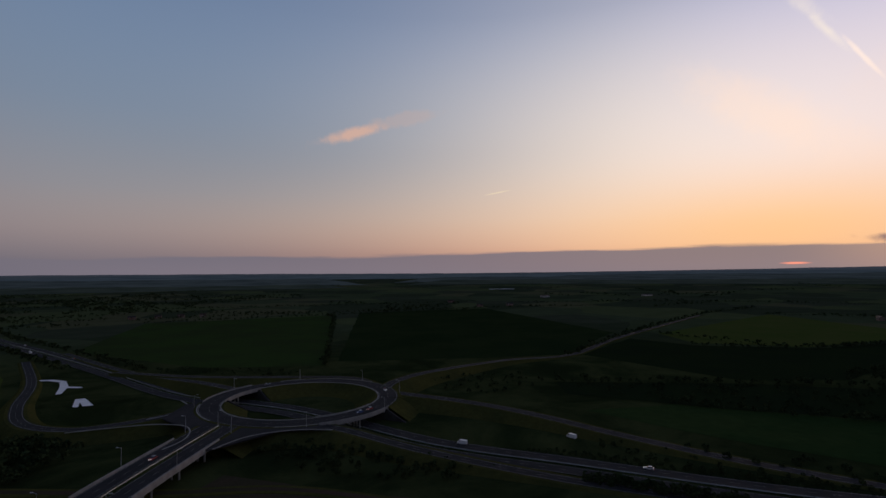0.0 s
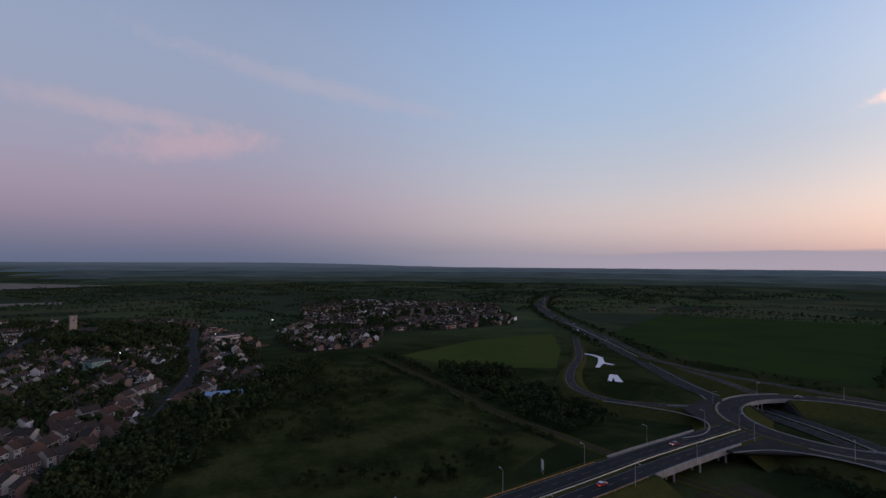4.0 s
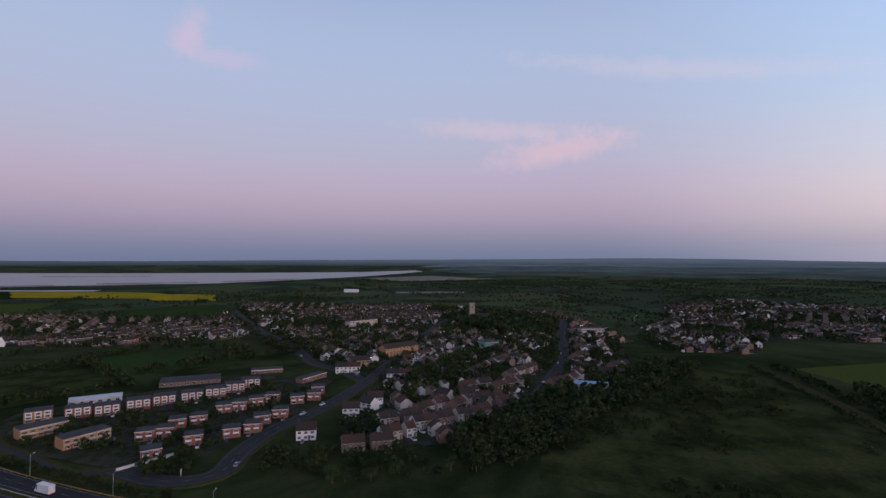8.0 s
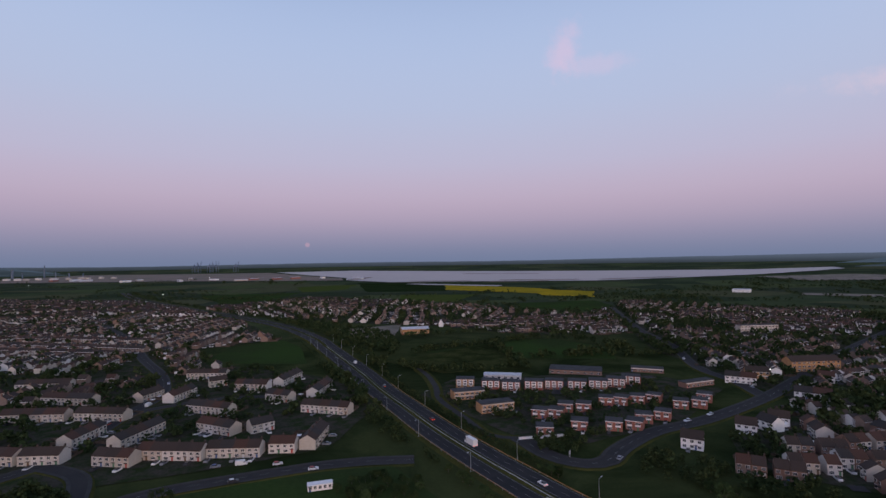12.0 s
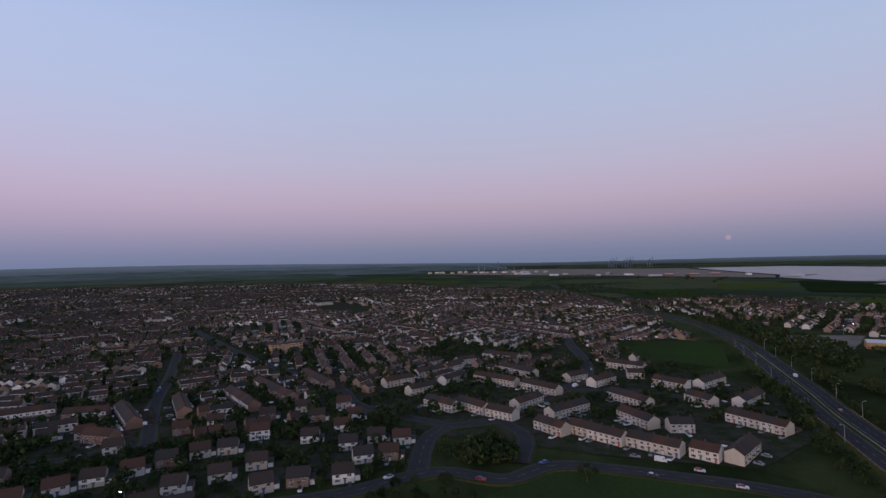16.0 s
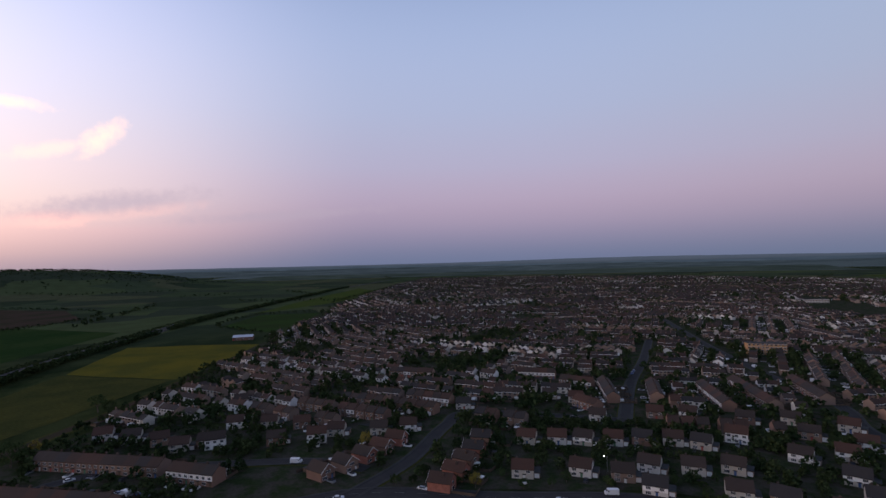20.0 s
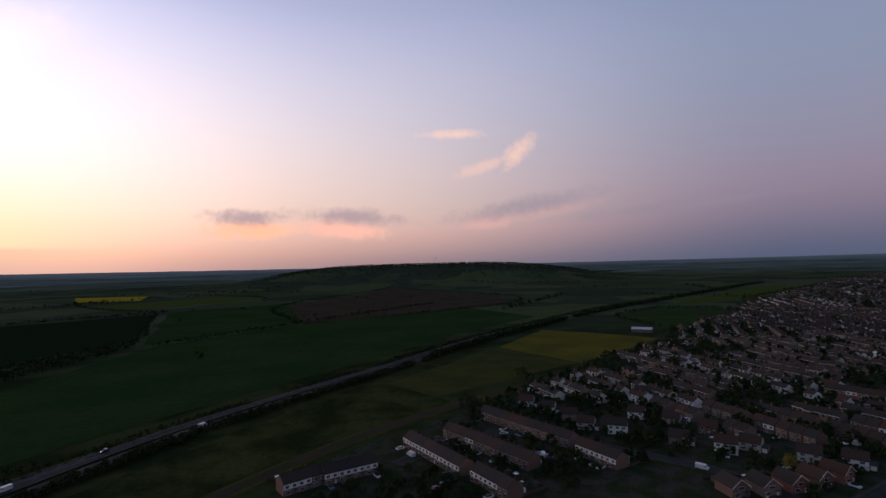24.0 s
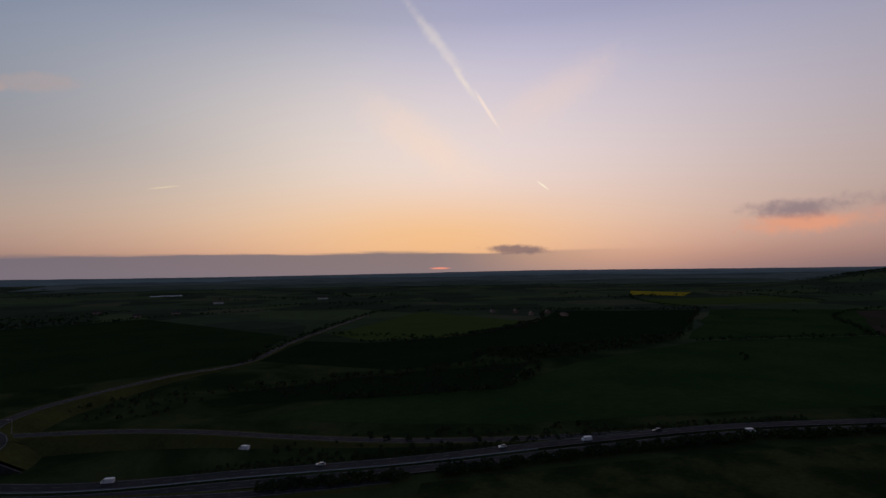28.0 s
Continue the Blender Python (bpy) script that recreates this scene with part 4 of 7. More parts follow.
for pts, w, label in LOCAL:
    road("street", pts, w * 0.82, label, SIDE_ASPHALT, edges=False, kerbs=True, centre=w > 8.4)
road("lane", [(-298, -310), (-284, -285), (-262, -255), (-240, -230), (-221, -192), (-208, -165), (-214, -150)], 4.0, "narrow asphalt lane beside the dual road", SIDE_ASPHALT, edges=False, centre=False)
road("farm_track", [(180, 108), (200, 95), (268, 49), (334, -12), (391, -77), (470, -150)], 7.0, "brown earth track along the backs of the houses", SOIL, edges=False, centre=False)
road("railway_track", [(-450, 250), (-331, 235), (-247, 219), (-180, 216), (-120, 214), (-60, 216), (20, 190)], 3.4, "stony track along an old line under the road bridge", SOIL, edges=False, centre=False)


# ---- bridges ----
def bridge_over_trunk(cx, cy):
    """Deck, parapets, abutments of one of the two bridges of the roundabout."""
    b = thing("road_bridge", "concrete road bridge carrying the roundabout over the trunk road", "bridge", "bridges of the roundabout")
    a0 = math.atan2(cy - RING[1], cx - RING[0])
    span = 0.40
    k = 10
    for name, r0, r1, z0, z1, mat in (("deck", RING[2] - 7.2, RING[2] + 7.2, 5.2, 6.5, KERB), ("parapet", RING[2] - 7.2, RING[2] - 6.8, 6.5, 7.7, KERB), ("parapet", RING[2] + 6.8, RING[2] + 7.2, 6.5, 7.7, KERB)):
        bm = bmesh.new()
        prev = None
        for i in range(k + 1):
            a = a0 - span + 2 * span * i / k
            c, s = math.cos(a), math.sin(a)
            vs = [bm.verts.new((RING[0] + r * c, RING[1] + r * s, z)) for r, z in ((r0, z0), (r1, z0), (r1, z1), (r0, z1))]
            if prev:
                for q in range(4):
                    bm.faces.new((prev[q], prev[(q + 1) % 4], vs[(q + 1) % 4], vs[q]))
            else:
                bm.faces.new(vs)
            prev = vs
        bm.faces.new(prev[::-1])
        part(name, fix(bm), mat, b, "pale concrete")
    for s in (-1, 1):
        a = a0 + s * span * 0.95
        bm = bmesh.new()
        box(bm, RING[2] - 7, -0.8, -0.2, RING[2] + 7, 0.8, 5.2)
        bmesh.ops.transform(bm, matrix=Matrix.Translation((RING[0], RING[1], 0)) @ Matrix.Rotation(a, 4, "Z"), verts=bm.verts)
        part("abutment", fix(bm), KERB, b)
    for s in (-1, 1):
        bm = bmesh.new()
        prism(bm, [(RING[2] - 22, -0.2), (RING[2] - 8.6, 6.5), (RING[2] + 8.6, 6.5), (RING[2] + 22, -0.2)], "y", -0.5, 0.5)
        bmesh.ops.transform(bm, matrix=Matrix.Translation((RING[0], RING[1], 0)) @ Matrix.Rotation(a0 + s * 0.335, 4, "Z"), verts=bm.verts)
        part("wing_wall", fix(bm), PAVING, b, "dark sloping wing wall against the bank")
    for q in range(-2, 3):
        bm = bmesh.new()
        tube(bm, (RING[2] + q * 2.8, 0, -0.2), (RING[2] + q * 2.8, 0, 5.2), 0.45, 0.45, 10)
        bmesh.ops.transform(bm, matrix=Matrix.Translation((RING[0], RING[1], 0)) @ Matrix.Rotation(a0, 4, "Z"), verts=bm.verts)
        part("pier", fix(bm), KERB, b, "round concrete pier under the deck")


seen = []
for cx, cy, r in crossings:
    if all(math.hypot(cx - q[0], cy - q[1]) > 40 for q in seen):
        seen.append((cx, cy))
        bridge_over_trunk(cx, cy)


def spur_bridge():
    b = thing("road_bridge", "concrete bridge of the dual road with pale parapets and piers", "bridge", "bridges of the roundabout")
    line = spur_line[(spur_line[:, 1] > 190) & (spur_line[:, 1] < 262)]
    for off0, off1, z0, z1, name in ((-12.2, 12.2, -1.5, 0.0, "deck"), (-12.2, -11.6, 0.0, 1.3, "parapet"), (11.6, 12.2, 0.0, 1.3, "parapet")):
        verts, faces, idx = [], [], []
        a, c = offset(line, off0), offset(line, off1)
        lo_a, lo_c, hi_a, hi_c = (q + np.array([0, 0, z]) for q, z in ((a, z0), (c, z0), (a, z1), (c, z1)))
        for p, q in ((hi_a, hi_c), (lo_c, lo_a), (hi_c, lo_c), (lo_a, hi_a)):
            strip(verts, faces, idx, p, q, 0)
        ob = data_mesh(name, verts, faces, KERB)
        ob.parent = b
        tagged(ob, "pale weathered concrete")
    for i in (2, 6, 10):
        p = line[min(i, len(line) - 1)]
        for k in range(-3, 4):
            bm = bmesh.new()
            tube(bm, (p[0] + k * 3.4, p[1], -0.2), (p[0] + k * 3.4, p[1], p[2] - 1.4), 0.5, 0.5, 10)
            part("pier", fix(bm), KERB, b)


spur_bridge()


# ---- houses ----
def window(bm, x, y, z, w, h, face=-1, bars=1):
    """A casement proud of the wall: white frame and dark panes. face: -1 looks to -y, 1 to +y."""
    f = face
    box(bm, x - w / 2, min(y, y + 0.07 * f), z, x + w / 2, max(y, y + 0.07 * f), z + h, 0)
    n = bars + 1
    for i in range(n):
        a = x - w / 2 + 0.08 + i * (w - 0.08) / n
        box(bm, a, min(y, y + 0.09 * f), z + 0.09, a + (w - 0.08) / n - 0.08, max(y, y + 0.09 * f), z + h - 0.09, 1)


def gable_house(root, w, d, eaves, ridge, wall, roof, over=0.35, side=0.0, cladding=None):
    """Walls with gables and a tiled roof whose ridge runs along x."""
    bm = bmesh.new()
    prism(bm, [(-d / 2, 0), (d / 2, 0), (d / 2, eaves), (0, ridge - 0.06), (-d / 2, eaves)], "x", -w / 2, w / 2)
    part("wall", fix(bm), wall, root)
    if cladding:
        bm = bmesh.new()
        box(bm, -w / 2 + 0.1, -d / 2 - 0.05, eaves * 0.53, w / 2 - 0.1, -d / 2, eaves - 0.1)
        part("cladding", fix(bm), cladding, root, "white boarded upper front")
    slope = (ridge - eaves) / (d / 2)
    bm = bmesh.new()
    y, z = d / 2 + over, eaves - over * slope
    for s in (-1, 1):
        prism(bm, [(s * y, z), (0, ridge), (0, ridge + 0.2), (s * y, z + 0.18)], "x", -w / 2 - side, w / 2 + side)
    prism(bm, [(-0.2, ridge + 0.12), (0.2, ridge + 0.12), (0, ridge + 0.3)], "x", -w / 2 - side, w / 2 + side)
    part("roof", fix(bm), roof, root)


def add_windows(root, spots, y, face):
    for x, z, w, h, bars in spots:
        bm = bmesh.new()
        window(bm, x, y, z, w, h, face, bars)
        part("window", fix(bm), [WHITE, GLASS], root)


def add_door(root, x, y, face=-1, porch=True):
    bm = bmesh.new()
    f = face
    box(bm, x - 0.45, min(y, y + 0.06 * f), 0.05, x + 0.45, max(y, y + 0.06 * f), 2.1)
    part("door", fix(bm), DOOR_PAINT, root)
    if porch:
        bm = bmesh.new()
        box(bm, x - 0.8, min(y, y + 0.8 * f), 2.3, x + 0.8, max(y, y + 0.8 * f), 2.42)
        part("porch", fix(bm), FLAT_ROOF, root)


STACK = material("sooty_brick", (0.075, 0.050, 0.040), 0.9, 0.3, 1.0, 10)


def add_chimney(root, x, y, z, h=0.9):
    bm = bmesh.new()
    box(bm, x - 0.3, y - 0.42, z - 1.0, x + 0.3, y + 0.42, z + h)
    box(bm, x - 0.36, y - 0.48, z + h - 0.25, x + 0.36, y + 0.48, z + h - 0.05)
    for s in (-0.25, 0.25):
        tube(bm, (x, y + s, z + h - 0.05), (x, y + s, z + h + 0.35), 0.12, 0.1, 8)
    part("chimney", fix(bm), STACK, root)


def build_house(kind, label, category, group):
    root = thing({"F": "block_of_flats", "X": "block_of_flats", "R": "flat_roofed_house", "T": "rendered_terraced_house", "B": "brick_terraced_house", "O": "old_terraced_house", "D": "detached_house", "C": "gabled_house", "W": "white_house"}[kind], label, category, group)
    if kind in "TBO":
        w, d, e, r = {"T": (6.2, 8.0, 5.0, 7.3), "B": (6.0, 8.2, 5.1, 7.6), "O": (5.4, 7.6, 5.0, 7.4)}[kind]
        wall = {"T": RENDER, "B": BRICK, "O": RENDER if "cream" in label else BRICK}[kind]
        gable_house(root, w, d, e, r, wall, ROOF, cladding=WHITE if kind == "B" and "boarded" in label else None)
        add_windows(root, [(-1.5, 3.1, 1.5, 1.25, 1), (1.5, 3.1, 1.5, 1.25, 1), (-1.2, 0.8, 2.0, 1.35, 2)], -d / 2 - (0.05 if kind == "B" else 0), -1)
        add_windows(root, [(-1.5, 3.1, 1.4, 1.2, 1), (0.8, 0.8, 2.2, 1.4, 2)], d / 2, 1)
        add_door(root, 1.8, -d / 2)
        add_chimney(root, w / 2 - 0.5, 0.6, r)
        if kind == "O":
            bm = bmesh.new()
            prism(bm, [(d / 2, 0), (d / 2 + 3.6, 0), (d / 2 + 3.6, 2.6), (d / 2 - 0.1, 3.6)], "x", -w / 2 + 0.2, w / 2 - 2.4)
            part("rear_extension", fix(bm), BRICK, root)
    elif kind == "D":
        w, d, e, r = 9.0, 8.6, 4.2, 6.9
        gable_house(root, w, d, e, r, RENDER if "white" in label else BRICK, ROOF, side=0.3, cladding=WHITE if "boarded" in label else None)
        add_windows(root, [(-2.4, 2.7, 1.8, 1.2, 2), (2.4, 2.7, 1.8, 1.2, 2), (-2.4, 0.8, 2.1, 1.3, 2)], -d / 2, -1)
        add_windows(root, [(-2.0, 2.9, 1.6, 1.2, 1), (1.6, 0.8, 2.2, 1.5, 2)], d / 2, 1)
        add_door(root, 0.6, -d / 2)
        add_chimney(root, -2.6, 0.8, r - 0.4)
        bm = bmesh.new()
        box(bm, w / 2, -2.6, 0, w / 2 + 2.6, 3.2, 2.5)
        part("garage", fix(bm), BRICK, root)
        bm = bmesh.new()
        box(bm, w / 2 + 0.0, -2.8, 2.5, w / 2 + 2.75, 3.35, 2.7)
        part("garage_roof", fix(bm), FLAT_ROOF, root)
        bm = bmesh.new()
        box(bm, w / 2 + 0.35, -2.66, 0.05, w / 2 + 2.3, -2.6, 2.1)
        part("garage_door", fix(bm), WHITE, root)
    elif kind == "C":
        w, d, e, r = 7.6, 9.5, 4.2, 7.0
        bm = bmesh.new()
        prism(bm, [(-w / 2, 0), (w / 2, 0), (w / 2, e), (0, r - 0.06), (-w / 2, e)], "y", -d / 2, d / 2)
        part("wall", fix(bm), RED_BRICK if "red" in label else BRICK, root)
        bm = bmesh.new()
        slope = (r - e) / (w / 2)
        for s in (-1, 1):
            prism(bm, [(s * (w / 2 + 0.35), e - 0.35 * slope), (0, r), (0, r + 0.2), (s * (w / 2 + 0.35), e - 0.35 * slope + 0.18)], "y", -d / 2 - 0.45, d / 2 + 0.3)
        part("roof", fix(bm), ROOF, root)
        bm = bmesh.new()
        for s in (-1, 1):
            prism(bm, [(s * (w / 2 + 0.4), e - 0.4 * slope - 0.1), (0, r - 0.08), (0, r + 0.22), (s * (w / 2 + 0.4), e - 0.4 * slope + 0.2)], "y", -d / 2 - 0.52, -d / 2 - 0.46)
        part("bargeboard", fix(bm), WHITE, root, "white painted bargeboards")
        add_windows(root, [(0, 3.1, 2.6, 1.2, 2), (-1.7, 0.8, 2.4, 1.4, 2)], -d / 2, -1)
        add_windows(root, [(0, 3.1, 2.0, 1.2, 1), (0, 0.8, 2.6, 1.4, 2)], d / 2, 1)
        add_door(root, 2.2, -d / 2)
        add_chimney(root, 1.4, 1.0, r - 0.6)
    elif kind == "F":
        w, d, e = 12.6, 9.0, 6.2
        bm = bmesh.new()
        box(bm, -w / 2, -d / 2, 0, w / 2, d / 2, e)
        part("wall", fix(bm), RED_BRICK if "red" in label else BUFF, root)
        bm = bmesh.new()
        box(bm, -w / 2 - 0.2, -d / 2 - 0.2, e, w / 2 + 0.2, d / 2 + 0.2, e + 0.35)
        part("roof", fix(bm), FLAT_ROOF, root)
        for x in (-4.2, 0.0, 4.2):
            bm = bmesh.new()
            box(bm, x - 1.5, -d / 2 - 0.7, 2.2, x + 1.5, -d / 2, e - 0.2)
            part("bay", fix(bm), WHITE, root, "white boarded bay")
            for z in (2.6, 4.4):
                bm = bmesh.new()
                window(bm, x, -d / 2 - 0.7, z, 2.2, 1.2, -1, 2)
                part("window", fix(bm), [WHITE, GLASS], root)
        add_windows(root, [(-4.2, 0.7, 2.4, 1.3, 1), (0.0, 0.7, 2.4, 1.3, 1)], -d / 2, -1)
        add_door(root, 4.2, -d / 2)
    elif kind == "R":
        w, d, e = 8.4, 8.4, 5.0
        bm = bmesh.new()
        box(bm, -w / 2, -d / 2, 0, w / 2, d / 2, e)
        part("wall", fix(bm), RED_BRICK if "red" in label else RENDER, root)
        bm = bmesh.new()
        box(bm, -w / 2 - 0.25, -d / 2 - 0.25, e, w / 2 + 0.25, d / 2 + 0.25, e + 0.3)
        part("roof", fix(bm), FLAT_ROOF, root)
        bm = bmesh.new()
        box(bm, -w / 2 - 0.29, -d / 2 - 0.29, e + 0.02, w / 2 + 0.29, -d / 2 - 0.25, e + 0.28)
        part("fascia", fix(bm), WHITE, root)
        for x in (-2.2, 2.0):
            bm = bmesh.new()
            box(bm, x - 1.3, -d / 2 - 0.08, 2.4, x + 1.3, -d / 2, 3.3)
            part("panel", fix(bm), WHITE, root, "white panel between the windows")
        add_windows(root, [(-2.2, 3.2, 2.4, 1.3, 2), (2.0, 3.2, 2.4, 1.3, 2), (-2.2, 0.9, 2.4, 1.4, 2)], -d / 2, -1)
        add_windows(root, [(-2.2, 3.3, 2.0, 1.3, 1), (2.0, 3.3, 2.0, 1.3, 1), (0, 0.9, 2.4, 1.4, 2)], d / 2, 1)
        add_door(root, 2.0, -d / 2)
    elif kind == "X":
        w, d, e = 7.0, 9.0, 5.6
        bm = bmesh.new()
        box(bm, -w / 2, -d / 2, 0, w / 2, d / 2, e)
        part("wall", fix(bm), BUFF, root)
        bm = bmesh.new()
        box(bm, -w / 2, -d / 2 - 0.3, e, w / 2, d / 2 + 0.3, e + 0.35)
        part("roof", fix(bm), FLAT_ROOF, root)
        add_windows(root, [(x, z, 2.2, 1.4, 2) for x in (-1.8, 1.7) for z in (0.9, 3.3)], -d / 2, -1)
        bm = bmesh.new()
        for z in (2.6, 5.0):
            box(bm, -w / 2 + 0.1, -d / 2 - 0.05, z, w / 2 - 0.1, -d / 2, z + 0.5)
        part("band", fix(bm), RENDER, root, "pale horizontal bands")
        add_door(root, 0, -d / 2)
    elif kind == "W":
        w, d, e, r = 9.6, 8.5, 5.2, 8.0
        gable_house(root, w, d, e, r, WHITE, ROOF, side=0.3)
        add_windows(root, [(x, z, 1.6, 1.3, 1) for x in (-3.2, 0, 3.2) for z in (0.9, 3.3)], -d / 2, -1)
        add_windows(root, [(x, z, 1.6, 1.3, 1) for x in (-3.2, 3.2) for z in (0.9, 3.3)], d / 2, 1)
        add_door(root, 1.6, -d / 2)
        add_chimney(root, -3.6, 0.4, r - 0.2)
        bm = bmesh.new()
        prism(bm, [(-3.0, 0), (3.0, 0), (3.0, 2.8), (0, 4.6), (-3.0, 2.8)], "y", d / 2, d / 2 + 5)
        part("rear_wing", fix(bm), WHITE, root)
    return root


LOOKS = {
    "T": [("white-rendered terraced house with a brown tiled roof", 6.2), ("cream-rendered terraced house with a brown tiled roof", 6.2)],
    "B": [("brown brick terraced house with a tiled roof", 6.0), ("brick terraced house with a white boarded front", 6.0)],
    "O": [("old dark brick terraced house with a slate-brown roof", 5.6), ("old brick terraced house with a rear extension", 5.6), ("old cream-rendered terraced house with a rear extension", 5.6)],
    "D": [("white detached house with a brown roof and garage", 9.0), ("low brick detached house with a wide brown roof", 9.0), ("brick detached house with a white boarded front", 9.0)],
    "C": [("gabled brick house with white bargeboards facing the close", 8.6), ("gabled red brick house with white bargeboards facing the close", 8.6)],
    "F": [("red brick flats with white boarded bays", 10.4), ("buff brick flats with white boarded bays", 10.4)],
    "R": [("red brick flat-roofed house with white panels", 8.8), ("pale rendered flat-roofed house with white panels", 8.8)],
    "X": [("buff brick two-storey flats with pale bands", 7.0)],
    "W": [("white-painted house with a brown pitched roof", 9.8)],
}
MADE = {}
HOUSE_SPOTS = []
pick = random.Random(5)


def put_house(kind, look_no, x, y, rz, group):
    label, width = LOOKS[kind][look_no % len(LOOKS[kind])]
    key = (kind, look_no % len(LOOKS[kind]), group)
    base = (kind, look_no % len(LOOKS[kind]))
    m = pose(x, y, 0.0, 0, 0, rz)
    if base in MADE:
        ob = copy_thing(MADE[base], m)
    else:
        ob = MADE[base] = build_house(kind, label, "flats" if kind in "FX" else "house", group)
        ob.matrix_basis = m
    tagged(ob, group=group)
    occupy_disc(x, y, 6.5)
    HOUSE_SPOTS.append((x, y, rz))
    return ob


def put_rows(rows, group):
    for i, (kind, x, y, rz, n) in enumerate(rows):
        w = LOOKS[kind][0][1]
        c, s = math.cos(radians(rz)), math.sin(radians(rz))
        shade = pick.randrange(3)
        for k in range(n):
            u = (k - (n - 1) / 2) * w + (2.4 * (k // 2 - (n - 1) // 4) if kind == "O" else 0)
            put_house(kind, shade if kind in "TB" and pick.random() < 0.75 else (pick.choice((0, 2, 0, 1)) if kind == "D" else pick.choice((0, 1, 2, 2)) if kind == "O" else pick.randrange(3)), x + c * u, y + s * u, rz + (pick.uniform(-7, 7) if kind in "DCR" else 0), group)


put_rows([("T", -68, -269, 125, 3), ("T", -88, -257, 129, 5), ("T", -109, -238, 134, 4), ("T", -127, -226, 134, 2), ("T", -31, -313, 126, 4), ("T", -46, -296, 135, 3), ("T", -55, -380, 135, 6),
          ("T", -82, -352, 127, 5), ("T", -77, -409, 125, 6), ("T", -74, -473, 140, 6), ("T", -168, -415, 133, 5), ("T", -174, -352, 123, 4), ("T", -130, -317, 115, 5), ("T", -172, -310, 110, 3),
          ("T", -118, -278, 109, 4), ("T", -177, -264, 118, 5), ("T", -12, -319, 132, 4)], "terraces of the white estate")
put_rows([("T", -85, -299, -147, 5), ("T", -201, -308, -143, 5), ("T", -144, -226, -139, 4), ("T", -203, -354, -147, 5), ("T", -65, -318, -139, 4), ("T", -130, -367, -145, 4), ("T", -162, -383, 164, 2),
          ("T", -134, -263, 173, 2), ("T", -25, -429, -133, 3), ("T", -39, -457, -154, 3), ("T", 18, -385, -146, 4), ("T", -7, -415, -141, 5), ("T", -28, -438, -133, 3), ("T", 0, -360, -141, 4),
          ("T", -23, -388, -132, 4), ("T", -115, -381, -150, 3)], "terraces of the white estate")
put_rows([("B", 120, -347, 125, 9), ("B", 105, -370, 126, 11), ("B", 81, -400, 121, 9), ("B", 177, -317, 127, 8), ("B", 153, -334, 119, 7), ("B", 21, -542, 127, 7), ("B", 0, -605, 136, 6),
          ("B", 169, -278, 165, 3), ("B", 243, -326, -150, 5), ("B", 319, -264, -150, 6), ("B", 204, -322, -170, 4), ("B", 242, 2, -147, 8), ("B", 250, -23, -143, 10), ("B", 278, -46, -144, 11),
          ("B", 234, -73, -150, 4), ("B", 208, -22, -148, 4), ("B", 225, 40, -60, 4), ("B", 215, 58, -52, 3)], "brick terraces")
put_rows([("D", x, y, rz, 1) for x, y, rz in ((137, -173, -147), (120, -191, -152), (105, -198, -155), (90, -195, -158), (101, -214, -158), (87, -224, -161), (75, -236, -164), (66, -212, -164),
                                              (52, -217, -167), (34, -219, -171), (28, -239, -173), (16, -241, -176), (37, -256, -172), (24, -265, -175), (11, -261, -177), (160, -206, -148),
                                              (149, -216, -150), (139, -224, -152), (128, -233, -154), (118, -243, -157), (107, -252, -160), (95, -256, -162), (88, -276, -165), (118, -300, -162), (58, -268, -170), (44, -284, -172), (62, -304, -168), (40, -304, -174), (74, -324, -166), (50, -330, -170), (92, -310, -163))], "detached houses")
put_rows([("D", x, y, rz, 1) for x, y, rz in ((132, -288, -159), (153, -262, -155), (183, -287, -153), (200, -283, -151), (267, -140, -127), (276, -92, -119), (242, -147, -130), (226, -228, -142),
                                              (219, -178, -136), (227, -164, -134), (282, -128, -125), (296, -114, -122), (328, -56, -106), (313, -66, -108), (297, -75, -109), (280, -80, -110),
                                              (343, -136, -117), (253, -118, -116))], "detached houses")
put_rows([("C", x, y, rz, 1) for x, y, rz in ((198, -112, -75), (198, -124, -75), (200, -136, -72), (203, -148, -70), (207, -160, -66), (152, -140, 110), (156, -152, 110), (162, -164, 112), (168, -176, 114), (176, -190, 116))], "gabled houses of the close")
put_rows([("F", x, y, rz, 1) for x, y, rz in ((-278, -241, 128), (-286, -224, 125), (-292, -211, 124), (-304, -200, 121), (-314, -190, 120), (-323, -177, 117), (-334, -167, 116), (-347, -160, 114), (-361, -155, 113))], "flats with white bays")
put_rows([("R", x, y, rz, 1) for x, y, rz in ((-252, -162, 116), (-258, -155, 112), (-272, -157, 116), (-279, -149, 112), (-300, -145, 114), (-307, -138, 110), (-316, -132, 112), (-325, -125, 108), (-259, -121, 114), (-267, -113, 110),
                                              (-281, -114, 112), (-293, -108, 108), (-322, -108, 110), (-331, -100, 108), (-347, -102, 106), (-228, -144, 118), (-248, -135, 114))] + [("X", -256, -220, 149, 3), ("X", -245, -189, 151, 3)], "flat-roofed estate houses")
